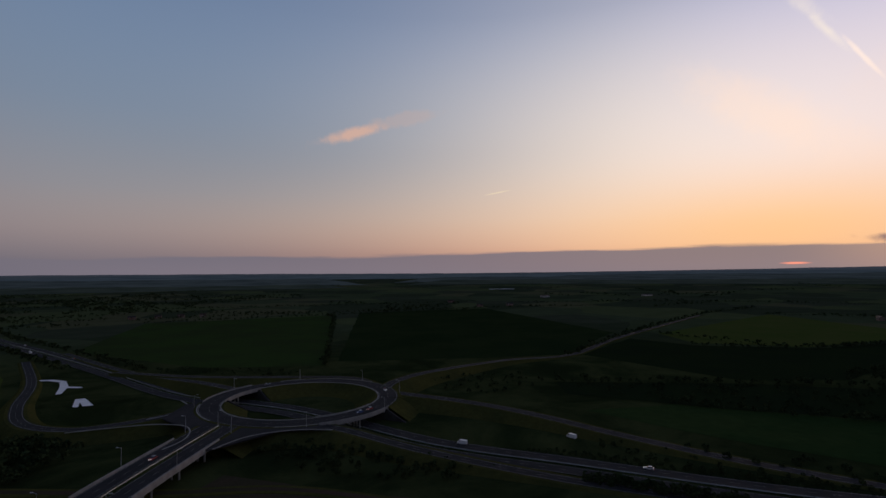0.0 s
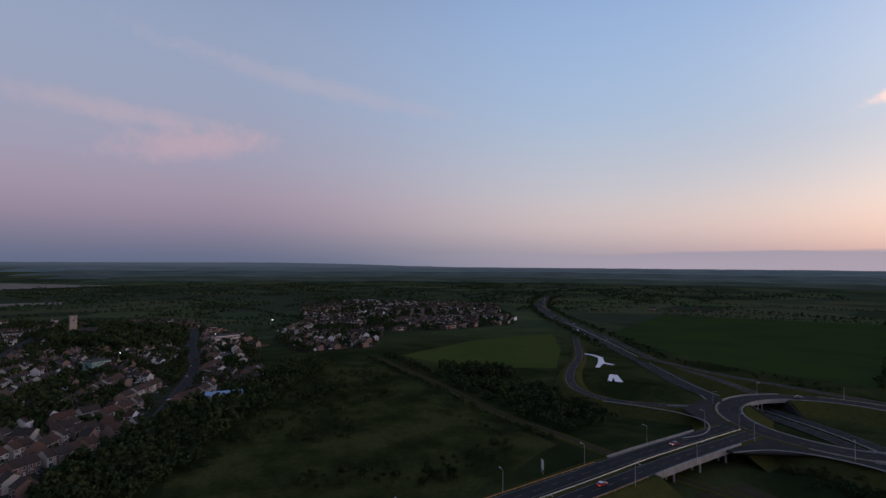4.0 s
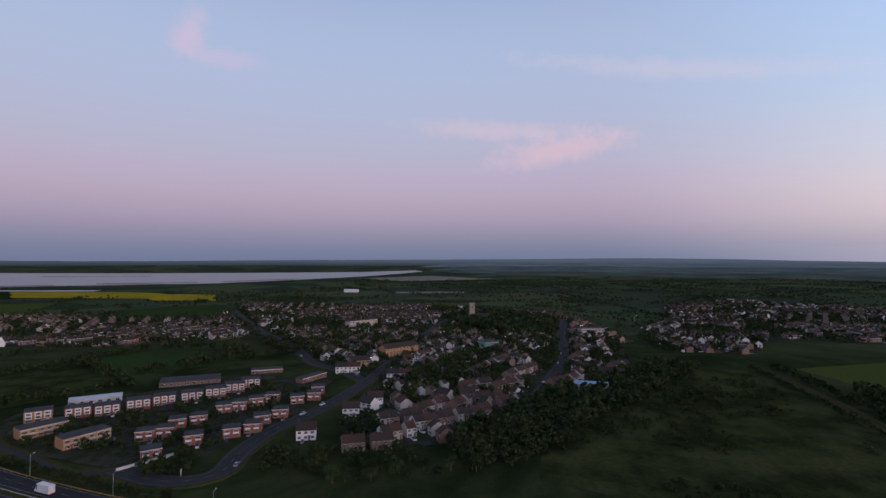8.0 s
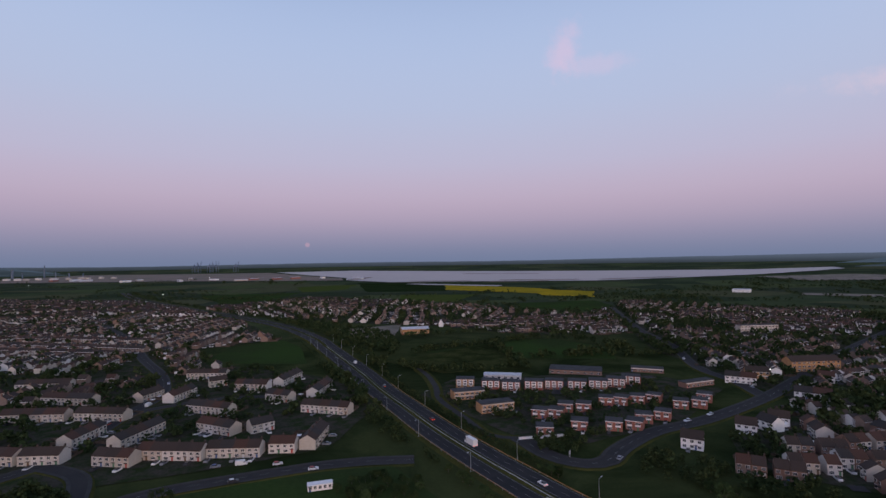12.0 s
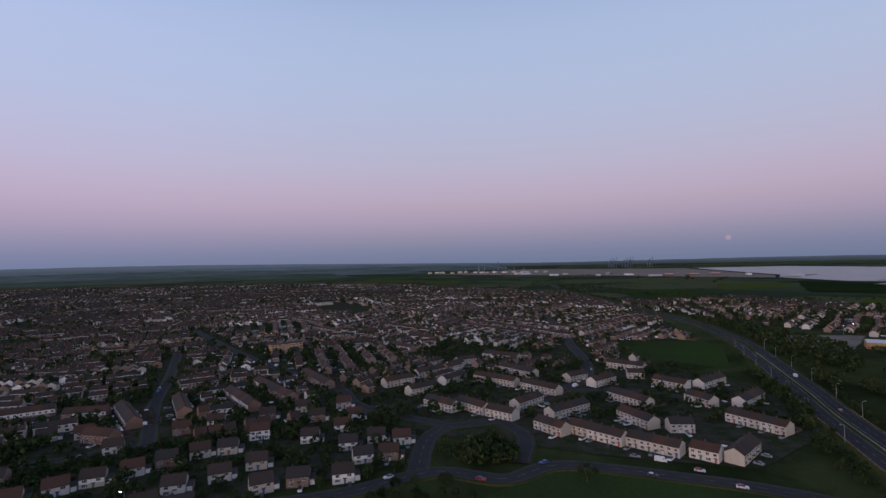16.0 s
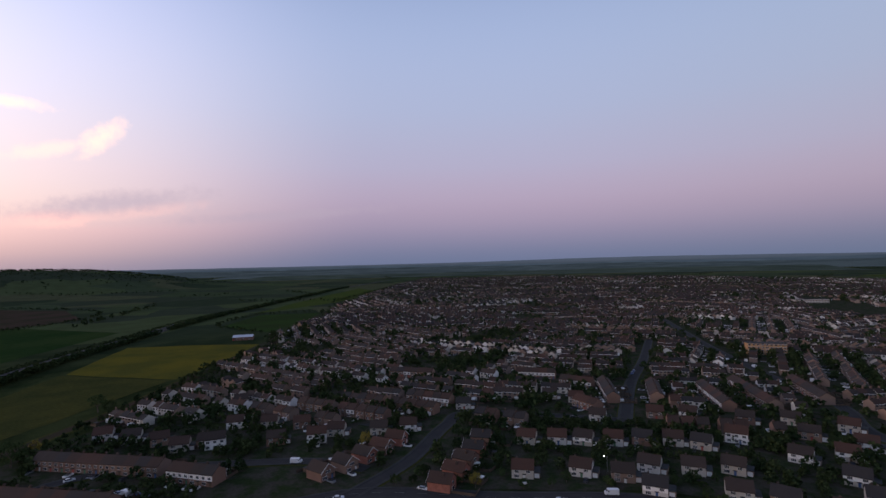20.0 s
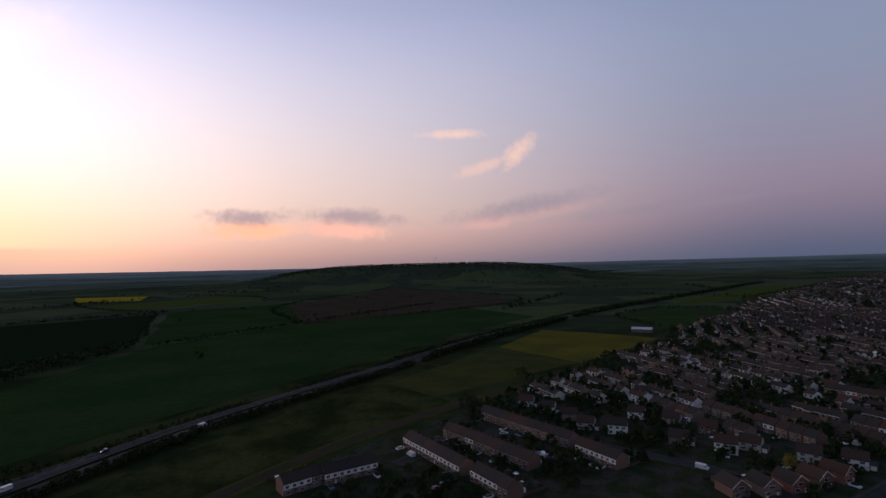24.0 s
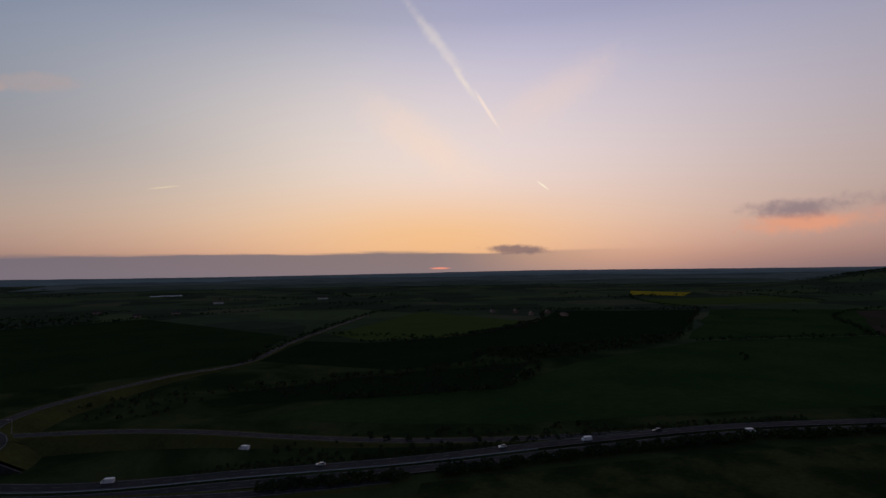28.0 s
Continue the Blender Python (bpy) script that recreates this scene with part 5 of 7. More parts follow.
put_rows([("O", -245, -49, 106, 4), ("O", -261, -37, 121, 3), ("O", -285, -39, 119, 4), ("O", -284, -16, 124, 5), ("O", -308, -22, 140, 4), ("O", -316, -5, 152, 3), ("O", -296, 4, 125, 3), ("O", -330, 12, 109, 3),
          ("O", -322, 26, 126, 3), ("O", -363, 5, 120, 4), ("O", -366, 28, 140, 5), ("O", -411, 42, 146, 7), ("O", -376, 66, 129, 3), ("O", -390, 80, 145, 3), ("O", -481, 104, 134, 3), ("O", -525, 112, 143, 3),
          ("O", -418, 10, 156, 8), ("O", -455, 28, 151, 4), ("O", -408, 112, 78, 3), ("O", -437, 126, 121, 3)], "old town terraces")
put_rows([("W", -298, -68, 102, 1), ("W", -259, -82, 104, 1), ("W", -310, -60, 60, 1), ("W", -322, -58, 101, 1), ("W", -413, -97, 102, 2), ("W", -392, -52, 98, 2), ("W", -453, -52, 97, 1), ("W", -336, 0, 90, 1),
          ("W", 271, -94, -113, 1), ("W", 240, -134, -122, 1), ("W", 86, -276, -165, 1), ("W", -517, 24, 89, 2)], "white-painted houses")
print("near houses", len(HOUSE_SPOTS))


# ---- the rest of the town: streets of houses ----
TOWN = [(345, -70), (371, -50), (457, -132), (535, -212), (772, -405), (1089, -690), (1855, -1459), (2200, -1950), (1700, -2350), (1000, -2500), (400, -2350), (100, -2250), (-120, -1900), (-425, -1351), (-390, -1007),
        (-345, -692), (-300, -560), (-205, -560), (-190, -440), (-60, -410), (20, -375), (50, -330), (62, -300), (150, -235), (220, -200), (250, -150), (310, -110)]
OLD_TOWN = [(-1039, -449), (-1028, -291), (-1014, -34), (-904, 153), (-625, 188), (-412, 125), (-365, 64), (-312, 22), (-253, -8), (-247, -56), (-279, -70), (-378, -55), (-472, -156), (-500, -190), (-637, -276), (-800, -420)]
VILLAGE = [(-514, 281), (-520, 200), (-620, 200), (-774, 290), (-1145, 441), (-1222, 615), (-1003, 800), (-943, 848), (-798, 743), (-673, 660), (-600, 582), (-593, 443), (-620, 355)]
STRIP = [(-425, -1078), (-719, -1142), (-788, -792), (-740, -331), (-604, -263), (-520, -345), (-515, -470), (-497, -540), (-450, -640), (-412, -861)]
for poly, label in ((TOWN, "gardens, yards and lawns between the houses"), (OLD_TOWN, "gardens and yards of the old town"), (VILLAGE, "gardens between village houses"), (STRIP, "gardens between the houses by the paddocks"),
                    ([(-215, -255), (-140, -212), (-20, -262), (30, -300), (40, -400), (-30, -490), (-150, -470), (-205, -440), (-230, -340)], "yards and gardens between white terraces"),
                    ([(-215, -150), (-240, -250), (-290, -262), (-400, -170), (-390, -100), (-300, -98), (-232, -120)], "yards and lawns between the flats"),
                    ([(190, 75), (235, 62), (330, -25), (360, -70), (300, -110), (230, -200), (60, -300), (0, -275), (8, -235), (90, -196), (170, -125), (200, -20)], "gardens between brick houses")):
    field("garden_ground", poly, GARDEN, 0.2, label, "ground", block=False)
fill = random.Random(11)
FILL = []
street_verts, street_faces = [], []


def fill_district(poly, seeds, base, swing, step, density):
    """Streets with houses on both sides, in patches that each have their own lie."""
    xs, ys = [p[0] for p in poly], [p[1] for p in poly]
    pts = []
    while len(pts) < seeds:
        x, y = fill.uniform(min(xs), max(xs)), fill.uniform(min(ys), max(ys))
        if inside(poly, x, y) and all(math.hypot(x - q[0], y - q[1]) > 90 for q in pts):
            pts.append((x, y, base + fill.uniform(-swing, swing) + fill.choice((0, 0, 90))))
    P = np.array(pts)
    before = GRID.copy()
    for k, (sx, sy, ang) in enumerate(pts):
        near = np.sort(np.hypot(P[:, 0] - sx, P[:, 1] - sy))
        R = min(420.0, near[min(5, len(near) - 1)])
        c, s = math.cos(radians(ang)), math.sin(radians(ang))
        far = math.hypot(sx, sy) > 1100
        v = -R
        while v < R:
            u, left, run = -R, fill.randint(2, 7), None
            w0, kind = fill.uniform(5.2, 7.2), fill.random()
            while u < R:
                w = w0
                px, py = sx + c * u - s * v, sy + s * u + c * v
                ok = False
                if math.hypot(px, py) < 3000:
                    d = (P[:, 0] - px) ** 2 + (P[:, 1] - py) ** 2
                    if d.argmin() == k and inside(poly, px, py):
                        for side in (-1, 1):
                            hx, hy = px - s * side * 10.0, py + c * side * 10.0
                            i, j = int(cell(hx)), int(cell(hy))
                            if noise.noise((hx * 0.011, hy * 0.011, 5)) > 0.27 or before[i - 1:i + 2, j - 1:j + 2].any() or fill.random() > density or not inside(poly, hx, hy):
                                continue
                            FILL.append((hx, hy, ang + (0 if side > 0 else 180), w, kind, far))
                            occupy_disc(hx, hy, 5)
                            ok = True
                        if ok:
                            n = np.array([-s, c]) * 3.0
                            a, b = np.array([px - c * w / 2, py - s * w / 2]), np.array([px + c * w / 2, py + s * w / 2])
                            i, j = int(cell(px)), int(cell(py))
                            if not before[i, j]:
                                o = len(street_verts)
                                for q in (a - n, b - n, b + n, a + n):
                                    street_verts.append((q[0], q[1], float(height(q[0], q[1])) + 0.35))
                                street_faces.append((o, o + 1, o + 2, o + 3))
                                occupy_disc(px, py, 3)
                left -= 1
                u += w
                if left <= 0:
                    left, u = fill.randint(2, 6), u + fill.uniform(2.5, 7.0)
            v += step + fill.uniform(-3, 6)


def long_row(a, b, kind):
    """One long unbroken terrace from a to b."""
    L = math.hypot(b[0] - a[0], b[1] - a[1])
    rz = math.degrees(math.atan2(b[1] - a[1], b[0] - a[0]))
    for k in range(int(L / 6.4)):
        f = (k + 0.5) * 6.4 / L
        x, y = a[0] + (b[0] - a[0]) * f, a[1] + (b[1] - a[1]) * f
        FILL.append((x, y, rz, 6.4, kind, False))
        occupy_disc(x, y, 8)


for a, b, kind in (((380, -1136), (253, -982), 0.0), ((250, -978), (154, -862), 0.0), ((151, -736), (100, -666), 0.1), ((-58, -726), (-153, -576), 0.1), ((-70, -772), (-176, -589), 0.08), ((14, -646), (-12, -597), 0.0),
                   ((60, -760), (-30, -640), 0.1), ((-100, -800), (-205, -640), 0.07), ((220, -880), (140, -770), 0.1)):
    long_row(a, b, kind)
fill_district(TOWN, 120, 35, 40, 40, 0.93)
fill_district(OLD_TOWN, 30, 55, 45, 42, 0.80)
fill_district(VILLAGE, 20, 40, 45, 46, 0.68)
fill_district(STRIP, 14, 60, 40, 42, 0.8)
print("fill houses", len(FILL))

ob = data_mesh("street_surface", street_verts, street_faces, SIDE_ASPHALT)
tagged(ob, "grey asphalt of the small town streets", "road", kind="structure")


def far_houses(spots, name, label):
    """Small houses far from the eye in one mesh: walls, roofs, windows."""
    V, F, M = [], [], []
    r = random.Random(3)
    for x, y, rz, w, kind, far in spots:
        c, s = math.cos(radians(rz)), math.sin(radians(rz))
        z0 = float(height(x, y))
        d = r.uniform(6.4, 7.8)
        e = r.uniform(4.4, 5.0) if kind < 0.85 else 2.7
        g = e + r.uniform(1.8, 2.5)
        across = kind > 0.70 and kind < 0.85

        def add(points, faces, mat):
            o = len(V)
            for px, py, pz in points:
                if across:
                    px, py = py, px
                V.append((x + c * px - s * py, y + s * px + c * py, z0 + pz))
            F.extend([tuple(o + i for i in f) for f in faces])
            M.extend([mat] * len(faces))
        h, q = w / 2 - 0.02, d / 2
        add([(-h, -q, 0), (h, -q, 0), (h, q, 0), (-h, q, 0), (-h, -q, e), (h, -q, e), (h, q, e), (-h, q, e), (-h, 0, g), (h, 0, g)],
            [(0, 1, 5, 4), (2, 3, 7, 6), (1, 2, 6, 9, 5), (3, 0, 4, 8, 7)], 4 if (kind * 7.3) % 1 < 0.29 else 0)
        k = 0.35 * (g - e) / q
        add([(-h - 0.1, -q - 0.35, e - k), (h + 0.1, -q - 0.35, e - k), (h + 0.1, 0, g + 0.1), (-h - 0.1, 0, g + 0.1), (h + 0.1, q + 0.35, e - k), (-h - 0.1, q + 0.35, e - k)],
            [(0, 1, 2, 3), (3, 2, 4, 5)], 1)
        if not far:
            for yy in (-q - 0.37, q + 0.37):
                add([(-h - 0.1, yy, e - k - 0.24), (h + 0.1, yy, e - k - 0.24), (h + 0.1, yy, e - k + 0.02), (-h - 0.1, yy, e - k + 0.02)], [(0, 1, 2, 3)], 5)
        if not far and not across:
            for side in (-1, 1):
                yy = side * (q + 0.06)
                for wx, wz, ww in ((-h * 0.5, 3.0, 1.4), (h * 0.5, 3.0, 1.4), (-h * 0.4, 0.8, 1.9)):
                    if wz < e - 1:
                        pts = [(wx - ww / 2, yy, wz), (wx + ww / 2, yy, wz), (wx + ww / 2, yy, wz + 1.25), (wx - ww / 2, yy, wz + 1.25)]
                        add(pts, [(0, 1, 2, 3)] if side < 0 else [(3, 2, 1, 0)], 2)
            add([(h - 0.8, -0.4, g - 0.6), (h - 0.1, -0.4, g - 0.6), (h - 0.1, 0.4, g - 0.6), (h - 0.8, 0.4, g - 0.6), (h - 0.8, -0.4, g + 1.3), (h - 0.1, -0.4, g + 1.3), (h - 0.1, 0.4, g + 1.3), (h - 0.8, 0.4, g + 1.3)],
                [(0, 1, 5, 4), (1, 2, 6, 5), (2, 3, 7, 6), (3, 0, 4, 7), (4, 5, 6, 7)], 3)
    ob = data_mesh(name, V, F, [WALL_FAR, ROOF_FAR, GLASS, BRICK, WALL_PALE, WHITE], M)
    tagged(ob, label, "houses", kind="stuff")


near_fill = sorted(FILL, key=lambda f: math.hypot(f[0], f[1]))
singles = [f for f in near_fill[:48]]
for x, y, rz, w, kind, far in singles:
    put_house("B" if kind < 0.5 else ("T" if kind < 0.8 else "O"), fill.randrange(3), x, y, rz, "houses of the near streets")
rest = near_fill[48:]
for lo, hi, label in ((0, 700, "brick and rendered houses in streets of the town"), (700, 1300, "tightly packed houses of the town further off"), (1300, 9999, "houses at the far edge of the town")):
    far_houses([f for f in rest if lo <= math.hypot(f[0], f[1]) < hi], "town_houses", label)


# ---- trees ----
def leaf_cloud(rng, clumps, leaves, size, rx, rz, base, spread=0.34):
    """Leaf-sprays gathered in clumps over an uneven crown."""
    V, F = [], []
    for i in range(clumps):
        a, t = rng.uniform(0, 2 * math.pi), math.acos(rng.uniform(-0.75, 1))
        k = rng.uniform(0.45, 1.0) ** 0.6
        cx, cy, cz = rx * k * math.sin(t) * math.cos(a), rx * k * math.sin(t) * math.sin(a), base + rz + rz * k * math.cos(t)
        cr = spread * rx * rng.uniform(0.6, 1.25)
        for j in range(leaves):
            d = Vector((rng.gauss(0, 1), rng.gauss(0, 1), rng.gauss(0, 0.8))).normalized() * cr * rng.uniform(0.4, 1.0)
            p = Vector((cx, cy, cz)) + d
            n = (d.normalized() + Vector((rng.gauss(0, 0.5), rng.gauss(0, 0.5), rng.gauss(0.2, 0.5)))).normalized()
            u = n.orthogonal().normalized()
            u = Matrix.Rotation(rng.uniform(0, 6.28), 3, n) @ u
            v = n.cross(u)
            s = size * rng.uniform(0.6, 1.3)
            o = len(V)
            V += [tuple(p + u * s), tuple(p + v * s * 0.7), tuple(p - u * s * 0.9), tuple(p - v * s * 0.75)]
            F.append((o, o + 1, o + 2, o + 3))
    return V, F


def build_tree(name, seed, tall, wide, mat, label):
    rng = random.Random(seed)
    root = thing(name, label, "bush" if tall < 4.5 else "tree")
    bm = bmesh.new()
    trunk = tall * 0.32
    tube(bm, (0, 0, -0.2), (0.1, 0, trunk), 0.035 * tall, 0.022 * tall, 8)
    for i in range(5):
        a = i * 1.26 + rng.uniform(-0.3, 0.3)
        tube(bm, (0.1, 0, trunk * rng.uniform(0.75, 1.0)), (wide * 0.3 * math.cos(a), wide * 0.3 * math.sin(a), tall * rng.uniform(0.5, 0.72)), 0.014 * tall, 0.005 * tall, 6)
    part("trunk", fix(bm), BARK, root)
    V, F = leaf_cloud(rng, 46, 24, 0.062 * tall ** 0.5 * 1.55, wide / 2, tall * 0.40, tall * 0.2, 0.30)
    ob = data_mesh("crown", V, F, mat)
    ob.parent = root
    return root


TREES = []
grow = random.Random(21)


def scatter(poly, count, low, high, near=0.0):
    xs, ys = [p[0] for p in poly], [p[1] for p in poly]
    n = tries = 0
    while n < count and tries < count * 12:
        tries += 1
        x, y = grow.uniform(min(xs), max(xs)), grow.uniform(min(ys), max(ys))
        if inside(poly, x, y) and free(x, y):
            TREES.append((x, y, grow.uniform(low, high)))
            n += 1


def wood(poly, gap, low, high):
    """A closed stand of trees over the whole patch."""
    xs, ys = [p[0] for p in poly], [p[1] for p in poly]
    x = min(xs)
    while x < max(xs):
        y = min(ys)
        while y < max(ys):
            px, py = x + grow.uniform(-gap, gap) * 0.45, y + grow.uniform(-gap, gap) * 0.45
            if inside(poly, px, py):
                TREES.append((px, py, grow.uniform(low, high)))
            y += gap
        x += gap


def hedge(points, gap, low, high, wide=2.0):
    line = curve(points, gap)
    for p in line:
        TREES.append((p[0] + grow.uniform(-wide, wide), p[1] + grow.uniform(-wide, wide), grow.uniform(low, high)))


# gardens and street trees
scatter(TOWN, 7500, 4.5, 10)
scatter([(345, -70), (457, -132), (700, -380), (300, -700), (-150, -600), (-20, -300), (150, -235)], 1500, 3.5, 8.5)
scatter(OLD_TOWN, 3000, 4, 9)
scatter(VILLAGE, 2200, 4, 9)
scatter(STRIP, 700, 5, 11)
scatter([(-20, -190), (160, -130), (240, -120), (230, -230), (60, -300), (-10, -270)], 300, 3, 7)
scatter([(-20, -300), (-210, -260), (-210, -420), (-60, -480)], 330, 3, 7)
scatter([(180, 60), (330, -30), (340, -130), (240, -130), (190, -20)], 260, 3, 7)
scatter([(-240, -240), (-380, -150), (-340, -100), (-230, -120)], 150, 2.5, 6.5)
# a tree or two at the end of many gardens
for x, y, rz, w, kind, far in FILL:
    if grow.random() < 0.58:
        d, u = grow.uniform(7.5, 11.5), grow.uniform(-3, 3)
        c, s = math.cos(radians(rz)), math.sin(radians(rz))
        TREES.append((x - s * d + c * u, y + c * d + s * u, grow.uniform(3.0, 8.5)))
# woods and belts
wood([(-13, -240), (-27, -262), (-45, -247), (-42, -230), (-26, -222), (-17, -227)], 5.5, 6, 9)
wood([(-255, -8), (-313, 24), (-363, 66), (-405, 108), (-448, 152), (-466, 192), (-440, 196), (-376, 140), (-329, 105), (-285, 66), (-247, 44), (-224, 20), (-216, -8)], 6.5, 5.5, 10)
wood([(-216, -10), (-205, -60), (-225, -68), (-248, -28)], 7, 4, 8)
wood([(-320, 135), (-350, 160), (-366, 150), (-335, 122)], 7, 4, 7)
wood([(30, -296), (20, -288), (8, -300), (8, -316), (26, -312)], 6.5, 4, 8)
for pts in ([(150, -196), (128, -212), (108, -228), (84, -240), (58, -248), (40, -250)], [(176, -230), (150, -246), (128, -262), (100, -272), (70, -276)]):
    hedge(pts, 4, 3, 6.5, 2)
wood([(-374, 270), (-325, 312), (-303, 300), (-340, 256)], 6, 7, 10)
wood([(-240, 232), (-190, 228), (-185, 268), (-215, 278), (-262, 290), (-330, 250)], 7, 5, 9)
wood([(-820, -40), (-700, -10), (-620, 40), (-640, 110), (-760, 130), (-900, 60)], 9, 9, 14)
wood([(-420, 30), (-350, -20), (-330, -45), (-380, -50), (-440, -30), (-470, 5)], 8, 6, 11)
wood([(690, 400), (620, 366), (480, 366), (395, 385), (350, 420), (380, 446), (520, 418)], 9, 6, 9)
wood([(-400, -756), (-440, -640), (-410, -477), (-345, -385), (-318, -370), (-340, -466), (-378, -603)], 9, 6, 10)
wood([(-122, -176), (-140, -166), (-146, -142), (-134, -140), (-112, -164)], 5.5, 2.5, 5)
wood([(-200, -258), (-197, -238), (-176, -188), (-168, -192), (-178, -228)], 6, 3, 6)
wood([(-212, -90), (-236, -92), (-240, -60), (-215, -62)], 6, 4, 8)
wood([(-205, -118), (-235, -122), (-232, -140), (-206, -138)], 6, 4, 7)
for pts in ([(-350, -365), (-480, -330), (-560, -300)], [(-357, -245), (-300, -285), (-290, -360)], [(-352, -238), (-440, -345)], [(-395, -262), (-500, -225), (-515, -310)],
            [(-420, -240), (-520, -160), (-560, -200)], [(-200, -250), (-225, -310), (-250, -380)], [(-420, -450), (-520, -400), (-560, -330)]):
    hedge(pts, 5, 5, 10, 4)
hedge([(-450, 262), (-331, 247), (-247, 229), (-185, 226)], 4, 4, 8, 4)
hedge([(-450, 242), (-331, 227), (-247, 211), (-185, 208)], 3.5, 2, 4.5, 2)
for s in (-1, 1):
    for d, low, high in (((12.8, 3.4, 5.2), (16, 3.4, 5.6)) if s > 0 else ((13, 1.0, 2.2), (17, 1.5, 3.0))):
        side = offset(curve(TRUNK, 2.6), s * d)
        for p in side:
            if p[1] < 262 and -0.42 < noise.noise((p[0] * 0.02, p[1] * 0.02, s)) and np.hypot(p[0], p[1]) < 2200 and not (p[0] < 60 and s > 0):
                TREES.append((p[0] + grow.uniform(-1.6, 1.6), p[1] + grow.uniform(-1.6, 1.6), grow.uniform(low, high) * (1.0 if p[0] < 500 else 1.5)))
    far_side = offset(trunk_line, s * 22)
    for p in far_side[::1]:
        if p[1] > 480 and grow.random() < 0.8:
            TREES.append((p[0] + grow.uniform(-4, 4), p[1] + grow.uniform(-4, 4), grow.uniform(4, 9)))
side = offset(spur_line, -20)
for p in side[(side[:, 1] < -120)]:
    if free(p[0], p[1]) and grow.random() < 0.7:
        TREES.append((p[0], p[1], grow.uniform(2, 4.5) if p[1] > -330 else grow.uniform(1.2, 2.6)))
for d in (15.5, 18.5):
    side = offset(curve(SPUR, 3.0), d)
    for p in side[(side[:, 1] < -112) & (side[:, 1] > -330)]:
        TREES.append((p[0] + grow.uniform(-1, 1), p[1] + grow.uniform(-1, 1), grow.uniform(1.6, 3.6)))
side = offset(spur_line, 22)
for p in side[(side[:, 1] < -330)]:
    TREES.append((p[0] + grow.uniform(-5, 5), p[1] + grow.uniform(-5, 5), grow.uniform(4, 9)))
# hedgerows between the fields
for pts in ([(135, 556), (244, 712), (521, 1045), (745, 1228)], [(307, 735), (430, 595), (680, 680)], [(-118, 505), (-215, 1000), (-250, 1110)], [(-560, 960), (-250, 1115), (105, 1300), (400, 1350)],
            [(640, 350), (900, 210), (1260, 10)], [(871, 240), (1328, 392), (2138, 190)], [(950, 100), (1192, -172), (1510, -190), (2100, 160)], [(700, -305), (850, -300), (980, -430)],
            [(786, -454), (900, -530), (960, -430)], [(1130, -680), (1500, -1080), (1800, -1420)], [(1184, 616), (1250, 760), (1450, 1000), (1700, 1190)], [(1700, 560), (1900, 800), (2100, 1100)],
            [(650, 1040), (900, 900), (1180, 620)], [(-1060, -440), (-1210, -450), (-1350, -810)], [(-700, 330), (-1150, 300), (-1500, 250)], [(-1048, 410), (-1500, 700)], [(-800, -1400), (-560, -1250), (-480, -1650)],
            [(-1150, 650), (-1100, 860), (-900, 980)], [(-620, 1020), (-300, 1180), (-100, 1230)], [(200, 1500), (700, 1500), (1100, 1300)], [(-900, 1300), (-300, 1450), (100, 1600)], [(320, -20), (392, -85), (470, -160)],
            [(330, 420), (380, 455), (520, 428), (700, 408), (900, 505), (1150, 625)], [(1150, 625), (900, 830), (690, 680), (440, 590), (300, 620)], [(92, 422), (236, 409), (368, 375), (268, 305), (155, 350)], [(1000, 130), (1010, 160)], [(880, 250), (900, 240)], [(540, 250), (560, 255)]):
    hedge(pts, 7, 3, 8, 3)
for poly, n, lo, hi in (([(-225, 40), (-393, 70), (-460, 160), (-430, 225), (-300, 205), (-190, 190), (-170, 130)], 640, 1.0, 4.0),
                        ([(650, 360), (1200, 600), (1700, 100), (1250, 10)], 14, 5, 9)):
    xs, ys = [p[0] for p in poly], [p[1] for p in poly]
    k = 0
    while k < n:
        x, y = grow.uniform(min(xs), max(xs)), grow.uniform(min(ys), max(ys))
        if inside(poly, x, y) and noise.noise((x * 0.015, y * 0.015, 2)) > -0.05:
            TREES.append((x, y, grow.uniform(lo, hi)))
            k += 1
for poly, n, lo, hi in (([(-99, 262), (-53, 292), (3, 268), (40, 250), (0, 222), (-60, 232)], 120, 2, 5), ([(40, 300), (95, 285), (180, 240), (260, 190), (240, 180), (150, 212), (90, 250)], 60, 2, 5),
                        ([(90, 420), (240, 408), (360, 375), (270, 310), (155, 350)], 130, 2, 5), ([(-20, 430), (60, 480), (90, 420), (30, 380), (-10, 395)], 60, 2, 5), ([(-300, 500), (-260, 470), (-150, 450), (-110, 480), (-240, 495)], 50, 2, 4)):
    xs, ys = [p[0] for p in poly], [p[1] for p in poly]
    for k in range(n * 6):
        x, y = grow.uniform(min(xs), max(xs)), grow.uniform(min(ys), max(ys))
        i, j = int(cell(x)), int(cell(y))
        if inside(poly, x, y) and not np.hypot(trunk_line[:, 0] - x, trunk_line[:, 1] - y).min() < 16 and n > 0:
            TREES.append((x, y, grow.uniform(lo, hi)))
            n -= 1
